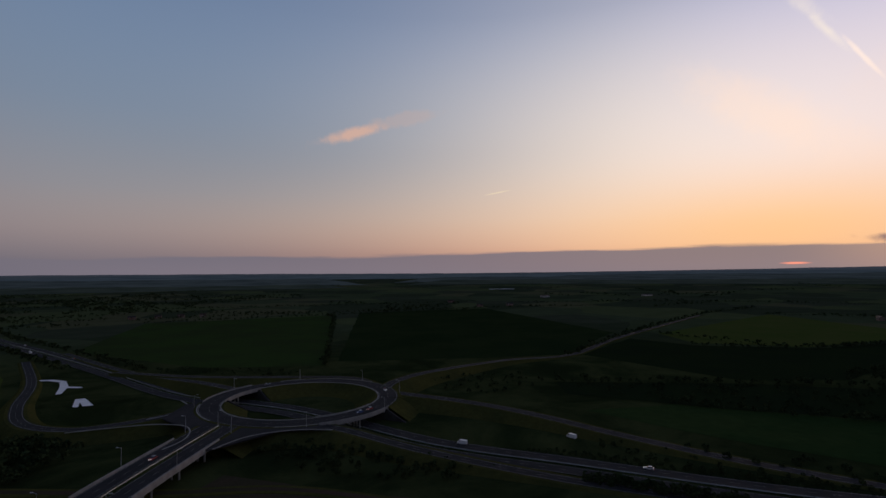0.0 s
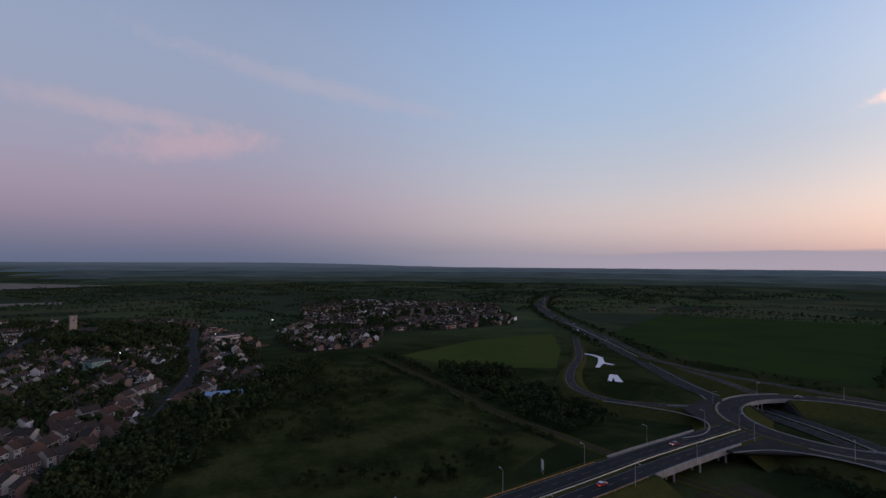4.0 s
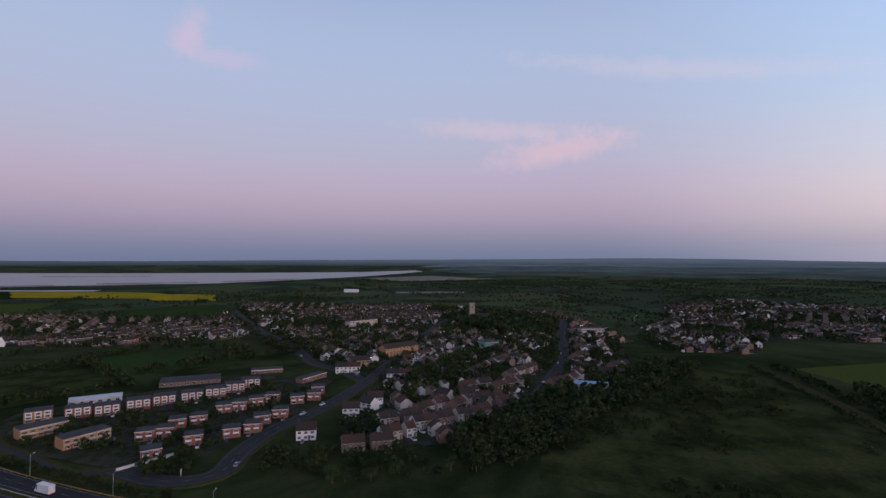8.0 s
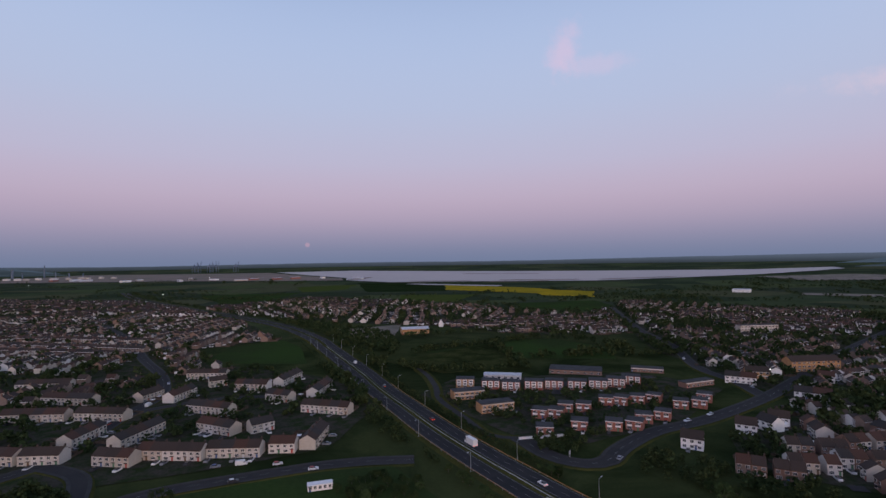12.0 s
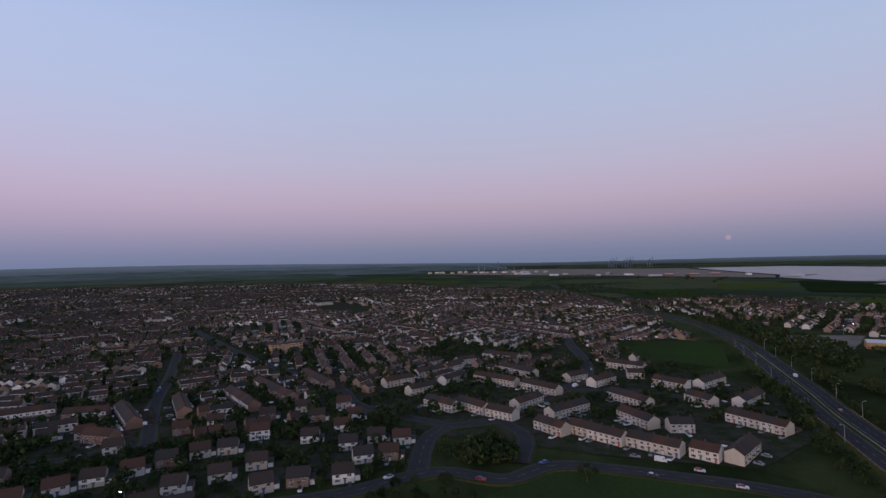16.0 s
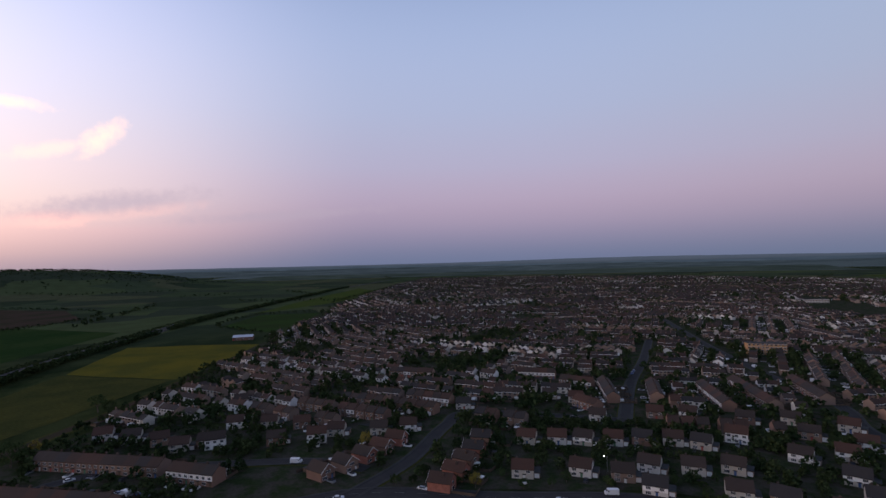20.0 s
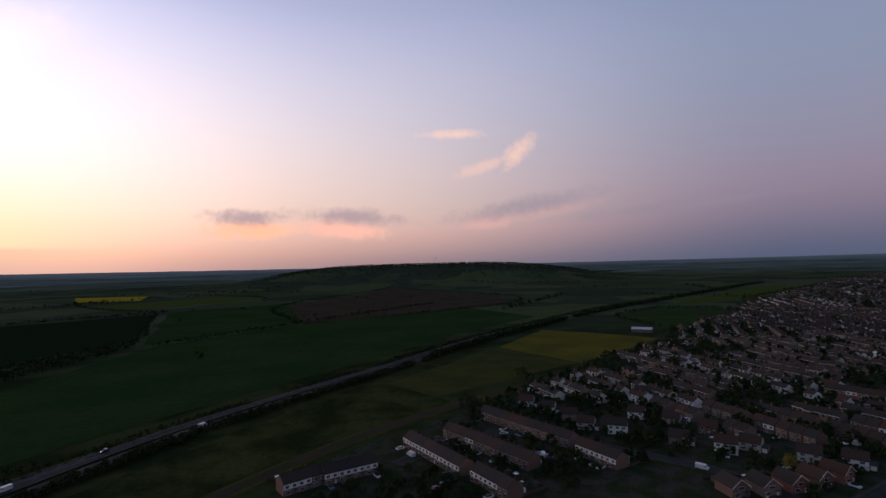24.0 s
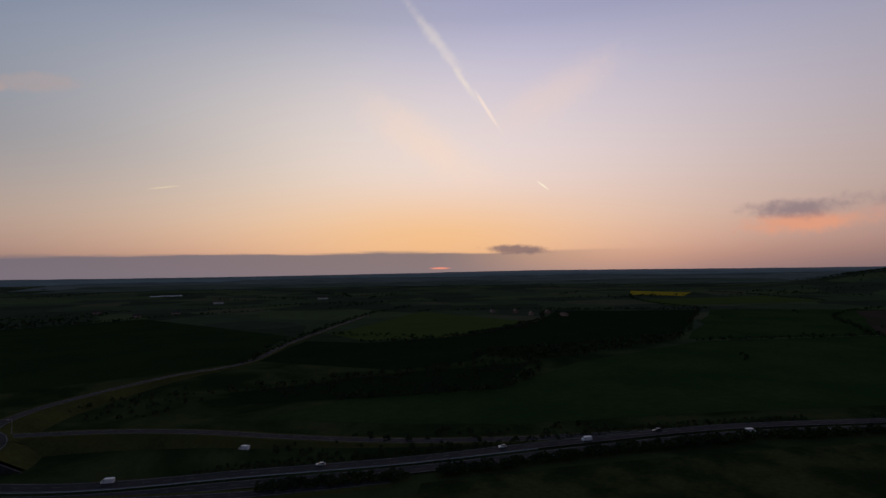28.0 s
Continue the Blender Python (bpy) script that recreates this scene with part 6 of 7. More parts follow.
for k in range(520):
    x, y = grow.uniform(-2500, -700), grow.uniform(-900, 2200)
    if inside(OLD_TOWN, x, y) or inside(VILLAGE, x, y) or inside(STRIP, x, y):
        continue
    t, L = grow.choice((0.5, 0.7, 1.9, 2.3)) + grow.uniform(-0.3, 0.3), grow.uniform(60, 260)
    for i in range(int(L / 9)):
        u = i * 9 - L / 2
        px, py = x + math.cos(t) * u + grow.uniform(-4, 4), y + math.sin(t) * u + grow.uniform(-4, 4)
        if not (px < -1450 and py < -500) and free(px, py):
            TREES.append((px, py, grow.uniform(4, 10)))
# far countryside: hedges and copses out to the rim
for k in range(230):
    a, r = grow.uniform(0, 2 * math.pi), grow.uniform(1250, 4300)
    x, y = r * math.cos(a), r * math.sin(a)
    if not free(np.clip(x, -3300, 3300), np.clip(y, -3300, 3300)) or inside(TOWN, x, y):
        continue
    t, L = grow.uniform(0, math.pi), grow.uniform(150, 500)
    n = int(L / (9 + r / 300))
    for i in range(n):
        u = (i / n - 0.5) * L
        px, py = x + math.cos(t) * u + grow.uniform(-6, 6), y + math.sin(t) * u + grow.uniform(-6, 6)
        if not (-3700 < px < -1450 and -3400 < py < -500) and not inside(TOWN, px, py):
            TREES.append((px, py, grow.uniform(6, 12)))
for k in range(2800):
    a, b = grow.gauss(0, 1), grow.uniform(-1, 1)
    x, y = HILL[0] + a * 200 + 40, HILL[1] + b * 880 - 40
    TREES.append((x, y, grow.uniform(7, 11)))

print("trees", len(TREES))
KINDS = [("broadleaf_tree", 1, 9.0, 7.6, LEAF, "dark green broadleaf tree in full leaf"), ("broadleaf_tree", 2, 11.0, 8.0, LEAF, "tall dark green broadleaf tree"), ("broadleaf_tree", 3, 7.0, 6.6, LEAF, "round-headed green tree in leaf"),
         ("bush", 4, 3.6, 4.2, LEAF, "low spreading green bush"), ("bush", 5, 2.6, 3.4, LEAF, "small dense green bush")]
TREES.sort(key=lambda t: math.hypot(t[0], t[1]))
made = {}
for i, (x, y, h) in enumerate(TREES[:240]):
    k = (3 if h > 3 else 4) if h < 4.5 else (2 if h < 7.5 else (0 if h < 10 else 1))
    m = pose(x, y, 0.1 if h < 4.5 else 0.0, 0, 0, grow.uniform(0, 360)) @ Matrix.Scale(h / KINDS[k][2], 4)
    if k in made:
        copy_thing(made[k], m)
    else:
        made[k] = build_tree(*KINDS[k])
        tagged(made[k], group="trees and bushes round the near streets")
        made[k].matrix_basis = m


def far_trees(spots, name, label, clumps, leaves, size):
    shapes = []
    for s in range(6):
        V, F = leaf_cloud(random.Random(100 + s), clumps, leaves, size, 0.40, 0.42, 0.12, 0.36 if clumps > 10 else 0.42)
        shapes.append((np.array(V), np.array(F)))
    VV, FF, o = [], [], 0
    for i, (x, y, h) in enumerate(spots):
        V, F = shapes[i % 6]
        a = grow.uniform(0, 6.28)
        c, s = math.cos(a), math.sin(a)
        k = grow.uniform(0.85, 1.2)
        W = np.empty_like(V)
        W[:, 0], W[:, 1], W[:, 2] = x + h * k * (c * V[:, 0] - s * V[:, 1]), y + h * k * (s * V[:, 0] + c * V[:, 1]), float(height(x, y)) + h * V[:, 2] - 0.3
        VV.append(W)
        FF.append(F + o)
        o += len(V)
    ob = data_mesh(name, np.vstack(VV).tolist(), np.vstack(FF).tolist(), LEAF_MASS)
    tagged(ob, label, "trees", kind="stuff")


rest = TREES[240:]
for lo, hi, name, label, clumps, leaves, size in (
        (0, 300, "garden_trees", "dark green trees and bushes of the nearest gardens and verges", 22, 10, 0.088),
        (300, 600, "garden_trees", "dark green trees and hedges among the houses and fields", 12, 7, 0.135),
        (600, 1400, "distant_trees", "dark hedgerows and copses across the fields", 6, 4, 0.19),
        (1400, 9999, "distant_woods", "far woods and hedgerows towards the horizon", 4, 3, 0.24)):
    far_trees([t for t in rest if lo <= math.hypot(t[0], t[1]) < hi], name, label, clumps, leaves, size)


# ---- single trees ----
def single_tree(x, y, tall, wide, mat, label, seed, name="broadleaf_tree"):
    t = build_tree(name, seed, tall, wide, mat, label)
    t.matrix_basis = pose(x, y, 0.2)


single_tree(395, -64, 12, 10, LEAF, "large dark tree alone beside the yellow field", 31)
single_tree(384, -68, 9, 8, LEAF, "dark tree alone beside the yellow field", 32)
single_tree(314, -17, 12, 10, LEAF, "dense dark tree at the end of the terraces", 33)
single_tree(321, -20, 9, 8, LEAF, "dense dark tree at the end of the terraces", 34)
single_tree(328, -27, 7, 5, LEAF_YELLOW, "tree with yellow spring foliage", 35)
single_tree(213, -146, 8, 7, LEAF_YELLOW, "garden tree with golden yellow foliage", 36)
single_tree(143, -150, 6, 5, LEAF_YELLOW, "garden tree with golden yellow foliage", 37)
single_tree(-66, -206, 8, 9, LEAF, "round dark tree on the estate green", 38)


# ---- buildings that stand out ----
def slab(name, label, category, x, y, rz, w, d, h, storeys, wall, roof, band=None, bays=None, gable=0.0, door=True):
    """A larger building: walls, roof, rows of windows on front and back, bands between the storeys."""
    root = thing(name, label, category)
    bm = bmesh.new()
    if gable:
        prism(bm, [(-d / 2, 0), (d / 2, 0), (d / 2, h), (0, h + gable - 0.06), (-d / 2, h)], "x", -w / 2, w / 2)
    else:
        box(bm, -w / 2, -d / 2, 0, w / 2, d / 2, h)
    part("wall", fix(bm), wall, root)
    bm = bmesh.new()
    if gable:
        for s in (-1, 1):
            prism(bm, [(s * (d / 2 + 0.4), h - 0.4 * gable / (d / 2)), (0, h + gable), (0, h + gable + 0.2), (s * (d / 2 + 0.4), h - 0.4 * gable / (d / 2) + 0.2)], "x", -w / 2 - 0.3, w / 2 + 0.3)
    else:
        box(bm, -w / 2 - 0.2, -d / 2 - 0.2, h, w / 2 + 0.2, d / 2 + 0.2, h + 0.4)
    part("roof", fix(bm), roof, root)
    n = bays or max(2, int(w / 3.6))
    sh = h / storeys
    for face in ((-1, 1) if math.hypot(x, y) < 480 else (-1,)):
        for s in range(storeys):
            for i in range(n):
                bm = bmesh.new()
                window(bm, -w / 2 + (i + 0.5) * w / n, face * d / 2, s * sh + 0.9, min(2.2, w / n - 0.7), 1.4, face, 1)
                part("window", fix(bm), [WHITE, GLASS], root)
    if band:
        for s in range(storeys):
            bm = bmesh.new()
            box(bm, -w / 2 + 0.05, -d / 2 - 0.05, (s + 1) * sh - 0.55, w / 2 - 0.05, -d / 2, (s + 1) * sh - 0.1)
            part("band", fix(bm), band, root, "pale band between the storeys")
    if door:
        add_door(root, -w / 2 + 0.9, -d / 2)
    root.matrix_basis = pose(x, y, 0, 0, 0, rz)
    occupy_disc(x, y, w / 2)
    return root


slab("block_of_flats", "long white-banded three-storey block of flats", "flats", -696, -145, 137, 46, 10, 9.6, 3, RENDER, FLAT_ROOF, WHITE, 11)
slab("shop_terrace", "orange brick building with gabled roof lit by a street lamp", "shops", -492, -66, 137, 40, 11, 8.5, 3, BUFF, ROOF, None, 10, 3.4)
slab("public_house", "buff brick public house at the fork of the streets", "pub", -438, -92, 110, 16, 10, 5.6, 2, BUFF, ROOF, WHITE, 4, 3.0)
slab("office_block", "green-clad office block with a flat roof", "office", -520, 22, 120, 16, 12, 10.0, 3, GREEN_CLAD, FLAT_ROOF, None, 5)
slab("block_of_flats", "four-storey brown brick slab of flats with pale bands", "flats", 141, -540, -150, 32, 10, 10.5, 4, BUFF, FLAT_ROOF, RENDER, 9)
slab("supermarket", "pale two-storey building with a bright lamp before it", "shop", -655, 156, 100, 30, 14, 7.0, 2, RENDER, FLAT_ROOF, WHITE, 7)
slab("workshop", "orange brick workshop with a grey metal roof", "workshop", -446, -470, 145, 34, 18, 6.0, 1, BUFF, TIN, None, 6, 2.0)
slab("hall", "pale hall with a long light roof behind the flats", "hall", -316, -236, 123, 28, 9, 3.4, 1, RENDER, TIN, WHITE, 6, 0.8)
slab("school_block", "low dark flat-roofed school building", "school", -370, -204, 116, 40, 18, 3.2, 1, BRICK, FLAT_ROOF, None, 8)
slab("school_block", "low brick school building with white edges", "school", -408, -162, 112, 24, 9, 3.2, 1, BRICK, FLAT_ROOF, WHITE, 6)
slab("canopy_building", "low building with a white-edged canopy roof", "hall", -384, -118, 155, 26, 7, 3.8, 1, BRICK, FLAT_ROOF, WHITE, 6)
slab("boat_shed", "long shed with a pale blue sheet roof", "shed", -369, 86, 80, 26, 12, 4.2, 1, RENDER, BLUE_TIN, None, 4, 1.4)
slab("site_cabin", "white single-storey cabin beside the estate road", "cabin", -115, -177, 150, 9.5, 3.2, 2.3, 1, WHITE, WHITE, None, 5)
slab("barn", "barn with a pale metal roof at the edge of the houses", "barn", 652, -262, -120, 24, 13, 4.0, 1, BRICK, TIN, None, 3, 2.2)
slab("farm_building", "white farm building far beyond the fields", "farm", 366, 1850, 10, 30, 12, 5, 1, RENDER, ROOF, None, 4, 2.0)
slab("farm_building", "white farm building far beyond the fields", "farm", 743, 1870, 20, 40, 12, 5, 1, RENDER, ROOF, None, 4, 2.0)
slab("greenhouse", "long pale greenhouse far beyond the fields", "greenhouse", 300, 2643, 5, 130, 16, 5, 1, WHITE, TIN, None, 12, 1.5, door=False)
slab("school_building", "pale school buildings on the far side of the town", "school", 230, -1180, -140, 60, 14, 7, 2, RENDER, FLAT_ROOF, WHITE, 12)
slab("warehouse", "white warehouse beyond the old town", "warehouse", -1483, -340, 95, 40, 20, 7, 1, WHITE, TIN, None, 4, 2.0)

for x, y, rz, w in ((-640, 1050, 25, 14), (-600, 1075, 25, 12), (-560, 1090, 25, 14), (-520, 1105, 20, 12), (22, 1561, 5, 20), (95, 1360, 0, 16), (180, 1400, 10, 18), (800, 860, 60, 22), (815, 730, 60, 30), (780, 790, 60, 20),
                    (770, 905, 60, 24), (840, 800, 60, 18)):
    slab("farmhouse", "pale farmhouse with a brown roof among the fields", "house", x, y, rz, w, 8, 5, 2, BRICK, ROOF, None, 3, 2.6)


def church():
    root = thing("church", "grey stone church with a square battlemented tower", "church")
    bm = bmesh.new()
    box(bm, -3.6, -3.6, 0, 3.6, 3.6, 27)
    part("tower", fix(bm), STONE, root)
    bm = bmesh.new()
    for i in range(4):
        for s in (-1, 1):
            box(bm, -3.7 + i * 2.1, s * 3.5 - 0.25, 27, -2.7 + i * 2.1, s * 3.5 + 0.25, 28.2)
            box(bm, s * 3.5 - 0.25, -3.7 + i * 2.1, 27, s * 3.5 + 0.25, -2.7 + i * 2.1, 28.2)
    part("battlement", fix(bm), STONE, root)
    bm = bmesh.new()
    prism(bm, [(-5, 0), (5, 0), (5, 7), (0, 12), (-5, 7)], "x", 3.6, 26)
    part("nave", fix(bm), STONE, root)
    bm = bmesh.new()
    for s in (-1, 1):
        prism(bm, [(s * 5.4, 6.6), (0, 12.05), (0, 12.3), (s * 5.4, 6.9)], "x", 3.7, 26.3)
    part("nave_roof", fix(bm), ROOF, root)
    for z in (6, 21):
        bm = bmesh.new()
        box(bm, -0.7, -3.75, z, 0.7, -3.55, z + 2.6)
        part("window", fix(bm), GLASS, root)
    root.matrix_basis = pose(-776, 7, 0, 0, 0, 100)


church()


def spire_house():
    root = thing("chapel", "small white chapel with a pointed roof", "chapel")
    bm = bmesh.new()
    prism(bm, [(-3, 0), (3, 0), (3, 5), (0, 11), (-3, 5)], "y", -6, 6)
    part("wall", fix(bm), WHITE, root)
    bm = bmesh.new()
    for s in (-1, 1):
        prism(bm, [(s * 3.3, 4.5), (0, 11.05), (0, 11.3), (s * 3.3, 4.8)], "y", -6.3, 6.3)
    part("roof", fix(bm), ROOF, root)
    root.matrix_basis = pose(-515, -489, 0, 0, 0, 130)


spire_house()


def white_wall():
    root = thing("boundary_wall", "long white boundary wall before the flats", "wall")
    a, b = Vector((-212, -149, 0)), Vector((-233, -133, 0))
    L = (b - a).length
    bm = bmesh.new()
    box(bm, 0, -0.15, 0, L, 0.15, 1.7)
    part("wall_body", fix(bm), WHITE, root)
    bm = bmesh.new()
    box(bm, -0.05, -0.22, 1.7, L + 0.05, 0.22, 1.82)
    part("coping", fix(bm), KERB, root)
    root.matrix_basis = pose(a.x, a.y, 0.1, 0, 0, math.degrees(math.atan2((b - a).y, (b - a).x)))


white_wall()


# ---- the port and the refinery by the water ----
CRANE_PAINT = material("crane_paint", (0.10, 0.13, 0.19), 0.6, 0.2, 0.1)


def crane(x, y, rz, label):
    root = thing("gantry_crane", label, "crane", "cranes of the port")
    z0 = float(height(x, y)) - 1.0
    for sx in (-9, 9):
        for sy in (-14, 14):
            bm = bmesh.new()
            box(bm, sx - 1, sy - 1, 0, sx + 1, sy + 1, 42)
            part("leg", fix(bm), CRANE_PAINT, root)
    bm = bmesh.new()
    box(bm, -10, -16, 40, 10, 16, 43)
    part("portal", fix(bm), CRANE_PAINT, root)
    bm = bmesh.new()
    box(bm, -1.5, -30, 43, 1.5, 22, 46)
    part("girder", fix(bm), CRANE_PAINT, root)
    bm = bmesh.new()
    prism(bm, [(20, 46), (23, 46), (30, 80), (28, 80)], "x", -1.2, 1.2)
    part("raised_boom", fix(bm), CRANE_PAINT, root)
    bm = bmesh.new()
    prism(bm, [(-6, 43), (6, 43), (1, 66), (-1, 66)], "x", -1.5, 1.5)
    part("mast", fix(bm), CRANE_PAINT, root)
    root.matrix_basis = pose(x, y, z0, 0, 0, rz) @ Matrix.Scale(1.0, 4)


for x, y in ((-1440, -3790), (-1462, -3780), (-1530, -3750), (-1552, -3742), (-1570, -3735), (-1690, -3680)):
    crane(x, y, 20, "tall grey ship-to-shore crane by the water")


def tank(x, y, r, h):
    root = thing("storage_tank", "white cylindrical storage tank of the refinery", "tank", "tanks of the refinery")
    bm = bmesh.new()
    tube(bm, (0, 0, 0), (0, 0, h), r, r, 24)
    part("shell", fix(bm), RENDER, root)
    bm = bmesh.new()
    tube(bm, (0, 0, h), (0, 0, h + r * 0.12), r, r * 0.15, 24)
    part("roof", fix(bm), RENDER, root)
    root.matrix_basis = pose(x, y, float(height(x, y)) - 1, 0, 0, 0)


tanks = random.Random(8)
for k in range(16):
    f = k / 15
    tank(-60 - 760 * f + tanks.uniform(-15, 15), -3570 + 250 * f + tanks.uniform(-40, 40), tanks.uniform(13, 21), tanks.uniform(9, 13))


def stack(x, y, h, r):
    root = thing("chimney_stack", "tall dark refinery chimney", "chimney", "stacks of the refinery")
    bm = bmesh.new()
    tube(bm, (0, 0, 0), (0, 0, h), r, r * 0.7, 16)
    part("shaft", fix(bm), CRANE_PAINT, root)
    bm = bmesh.new()
    tube(bm, (0, 0, h * 0.92), (0, 0, h * 0.95), r * 0.95, r * 0.95, 16)
    part("collar", fix(bm), CRANE_PAINT, root)
    root.matrix_basis = pose(x, y, float(height(x, y)) - 1, 0, 0, 0)


for x, y, h, r in ((-570, -3700, 72, 3.5), (-430, -3720, 52, 7.0), (-470, -3690, 34, 3), (-620, -3680, 36, 3), (-680, -3660, 28, 4), (-330, -3720, 30, 3), (-745, -3640, 26, 3)):
    stack(x, y, h, r)
for k in range(14):
    x, y = -500 - 85 * k + tanks.uniform(-30, 30), -3150 + 75 * k + tanks.uniform(-120, 120)
    ob = slab("port_shed", "low pale shed on the port flats", "shed", x, y, tanks.uniform(0, 180), tanks.uniform(25, 70), 18, tanks.uniform(6, 10), 1, tanks.choice((WHITE, TIN, RENDER, RED_BRICK)), TIN, None, 2, 1.5, door=False)
    ob.location.z = float(height(x, y)) + 1


def mast():
    root = thing("radio_mast", "thin lattice radio mast on the wooded hill", "mast")
    bm = bmesh.new()
    tube(bm, (0, 0, 0), (0, 0, 42), 1.2, 0.5, 6)
    part("pole", fix(bm), STEEL, root)
    bm = bmesh.new()
    box(bm, -2.5, -0.3, 34, 2.5, 0.3, 37)
    part("aerial", fix(bm), STEEL, root)
    x, y = 2990, 0
    root.matrix_basis = pose(x, y, float(height(x, y)) - 1)


mast()

# ---- white chalk marks on the bank inside the slip road ----
field("chalk_path", [(-349, 443), (-338, 444), (-322, 438), (-306, 417), (-291, 415), (-291, 411), (-303, 412), (-291, 391), (-294, 389), (-309, 411), (-324, 433), (-338, 439), (-349, 439)], CHALK, 1.5, "bent strip of white chalk laid on the grass", "path", block=False)
field("chalk_path", [(-268, 374), (-262, 377), (-243, 357), (-248, 354), (-257, 364), (-250, 352), (-254, 352)], CHALK, 1.5, "white chalk triangle laid on the grass", "path", block=False)


# ---- lamps, signs, rails ----
def street_lamp(x, y, z, rz, label, lit=False, h=9.0, group="lamps of the dual road"):
    key = "lit" if lit else "dark"
    m = pose(x, y, z, 0, 0, rz) @ Matrix.Scale(h / 9.0, 4)
    if key in LAMPS:
        return copy_thing(LAMPS[key], m)
    root = LAMPS[key] = thing("street_lamp", label, "lamp", group)
    bm = bmesh.new()
    tube(bm, (0, 0, 0), (0, 0, 9), 0.13, 0.07, 8)
    part("pole", fix(bm), STEEL, root)
    bm = bmesh.new()
    tube(bm, (0, 0, 8.95), (1.6, 0, 9.25), 0.06, 0.05, 6)
    part("arm", fix(bm), STEEL, root)
    bm = bmesh.new()
    box(bm, 1.4, -0.2, 9.12, 2.3, 0.2, 9.32)
    part("lamp_head", fix(bm), LAMP_WHITE if lit else STEEL, root, "glowing lamp head" if lit else "")
    root.matrix_basis = m
    return root


LAMPS = {}
for i in range(2, len(spur_line) - 60, 9):
    for s in (-1, 1):
        p = offset(spur_line, s * 12.5)[i]
        if math.hypot(p[0], p[1]) < 620:
            street_lamp(p[0], p[1], p[2], 90 + 90 * s, "tall grey street lamp beside the dual road")
for a in range(8):
    t = a * math.pi / 4 + 0.3
    street_lamp(RING[0] + 66 * math.cos(t), RING[1] + 66 * math.sin(t), 5.5, math.degrees(t) + 180, "tall grey street lamp beside the dual road")
for x, y, h in ((-480, -561, 10), (-505, -576, 9), (-655, 143, 9), (-739, 237, 12), (-476, -1458, 12), (-340, -2507, 14), (-482, -74, 8), (-437, -84, 7), (-560, 40, 8), (113, -200, 6), (-770, 640, 9), (-1290, -2500, 14), (-1100, -2700, 14)):
    street_lamp(x, y, float(height(x, y)), 45, "lit street lamp glowing in the dusk", True, h)


def road_sign(x, y, z, rz, w, h, mat, label):
    root = thing("road_sign", label, "sign", "signs beside the dual road")
    bm = bmesh.new()
    box(bm, -w / 2, -0.06, 1.6, w / 2, 0.0, 1.6 + h)
    part("panel", fix(bm), mat, root)
    bm = bmesh.new()
    box(bm, -w / 2 + 0.15, -0.09, 1.75, w / 2 - 0.15, -0.06, 1.45 + h)
    face = part("field_of_panel", fix(bm), BLUE_TIN, root, "blue panel face")
    for i in range(3):
        bm = bmesh.new()
        box(bm, -w / 2 + 0.4, -0.12, 2.0 + i * (h - 0.6) / 3, w / 2 - 0.5 - 0.3 * i, -0.09, 2.3 + i * (h - 0.6) / 3)
        part("bar", fix(bm), WHITE, face)
    for s in (-1, 1):
        bm = bmesh.new()
        tube(bm, (s * w * 0.35, 0.05, -0.3), (s * w * 0.35, 0.05, 1.6 + h), 0.08, 0.08, 8)
        part("post", fix(bm), STEEL, root)
    root.matrix_basis = pose(x, y, z, 0, 0, rz)


road_sign(-150, 163, 4.2, 150, 3.4, 4.0, WHITE, "blue and white direction sign on two posts")
road_sign(-209, -119, 0, 20, 2.6, 1.6, WHITE, "small direction sign on two posts")


def barrier(line, name, label, mat=None, gap=3.2):
    """A crash barrier: a ribbed rail on posts."""
    root = thing(name, label, "barrier")
    v, f, i = [], [], []
    a, b = line + np.array([0, 0, 0.45]), line + np.array([0, 0, 0.78])
    mid = offset(line, 0.09) + np.array([0, 0, 0.61])
    strip(v, f, i, a, mid, 0)
    strip(v, f, i, mid, b, 0)
    ob = data_mesh("rail", v, f, mat or STEEL)
    ob.parent = root
    bm = bmesh.new()
    for p in line[::max(1, int(gap / 5 + 0.5))]:
        box(bm, p[0] - 0.06, p[1] - 0.06, p[2] - 0.1, p[0] + 0.06, p[1] + 0.06, p[2] + 0.75)
    ob = part("post", fix(bm), STEEL, root)
    ob["kind"] = "stuff"


lift = np.array([0, 0, 0.45])
barrier((spur_line + lift)[:150], "crash_barrier", "galvanised crash barrier along the central strip")
for s in (-1, 1):
    rail = (offset(spur_line, s * 11.3) + lift)
    barrier(rail[(rail[:, 1] < 190)][:95], "crash_barrier", "rust-brown edge rail beside the dual road", RUST_RAIL)
trunk3 = np.column_stack([trunk_line, np.full(len(trunk_line), 0.45)])
barrier(trunk3[150:330], "crash_barrier", "galvanised crash barrier along the trunk road")
# pale strip between the carriageways of the dual road
v, f, i = [], [], []
strip(v, f, i, offset(spur_line, -1.7)[:170] + lift * 0.9, offset(spur_line, 1.7)[:170] + lift * 0.9, 0)
ob = data_mesh("reservation", v, f, GRASS)
tagged(ob, "rough grass strip between the carriageways", "verge", kind="structure")


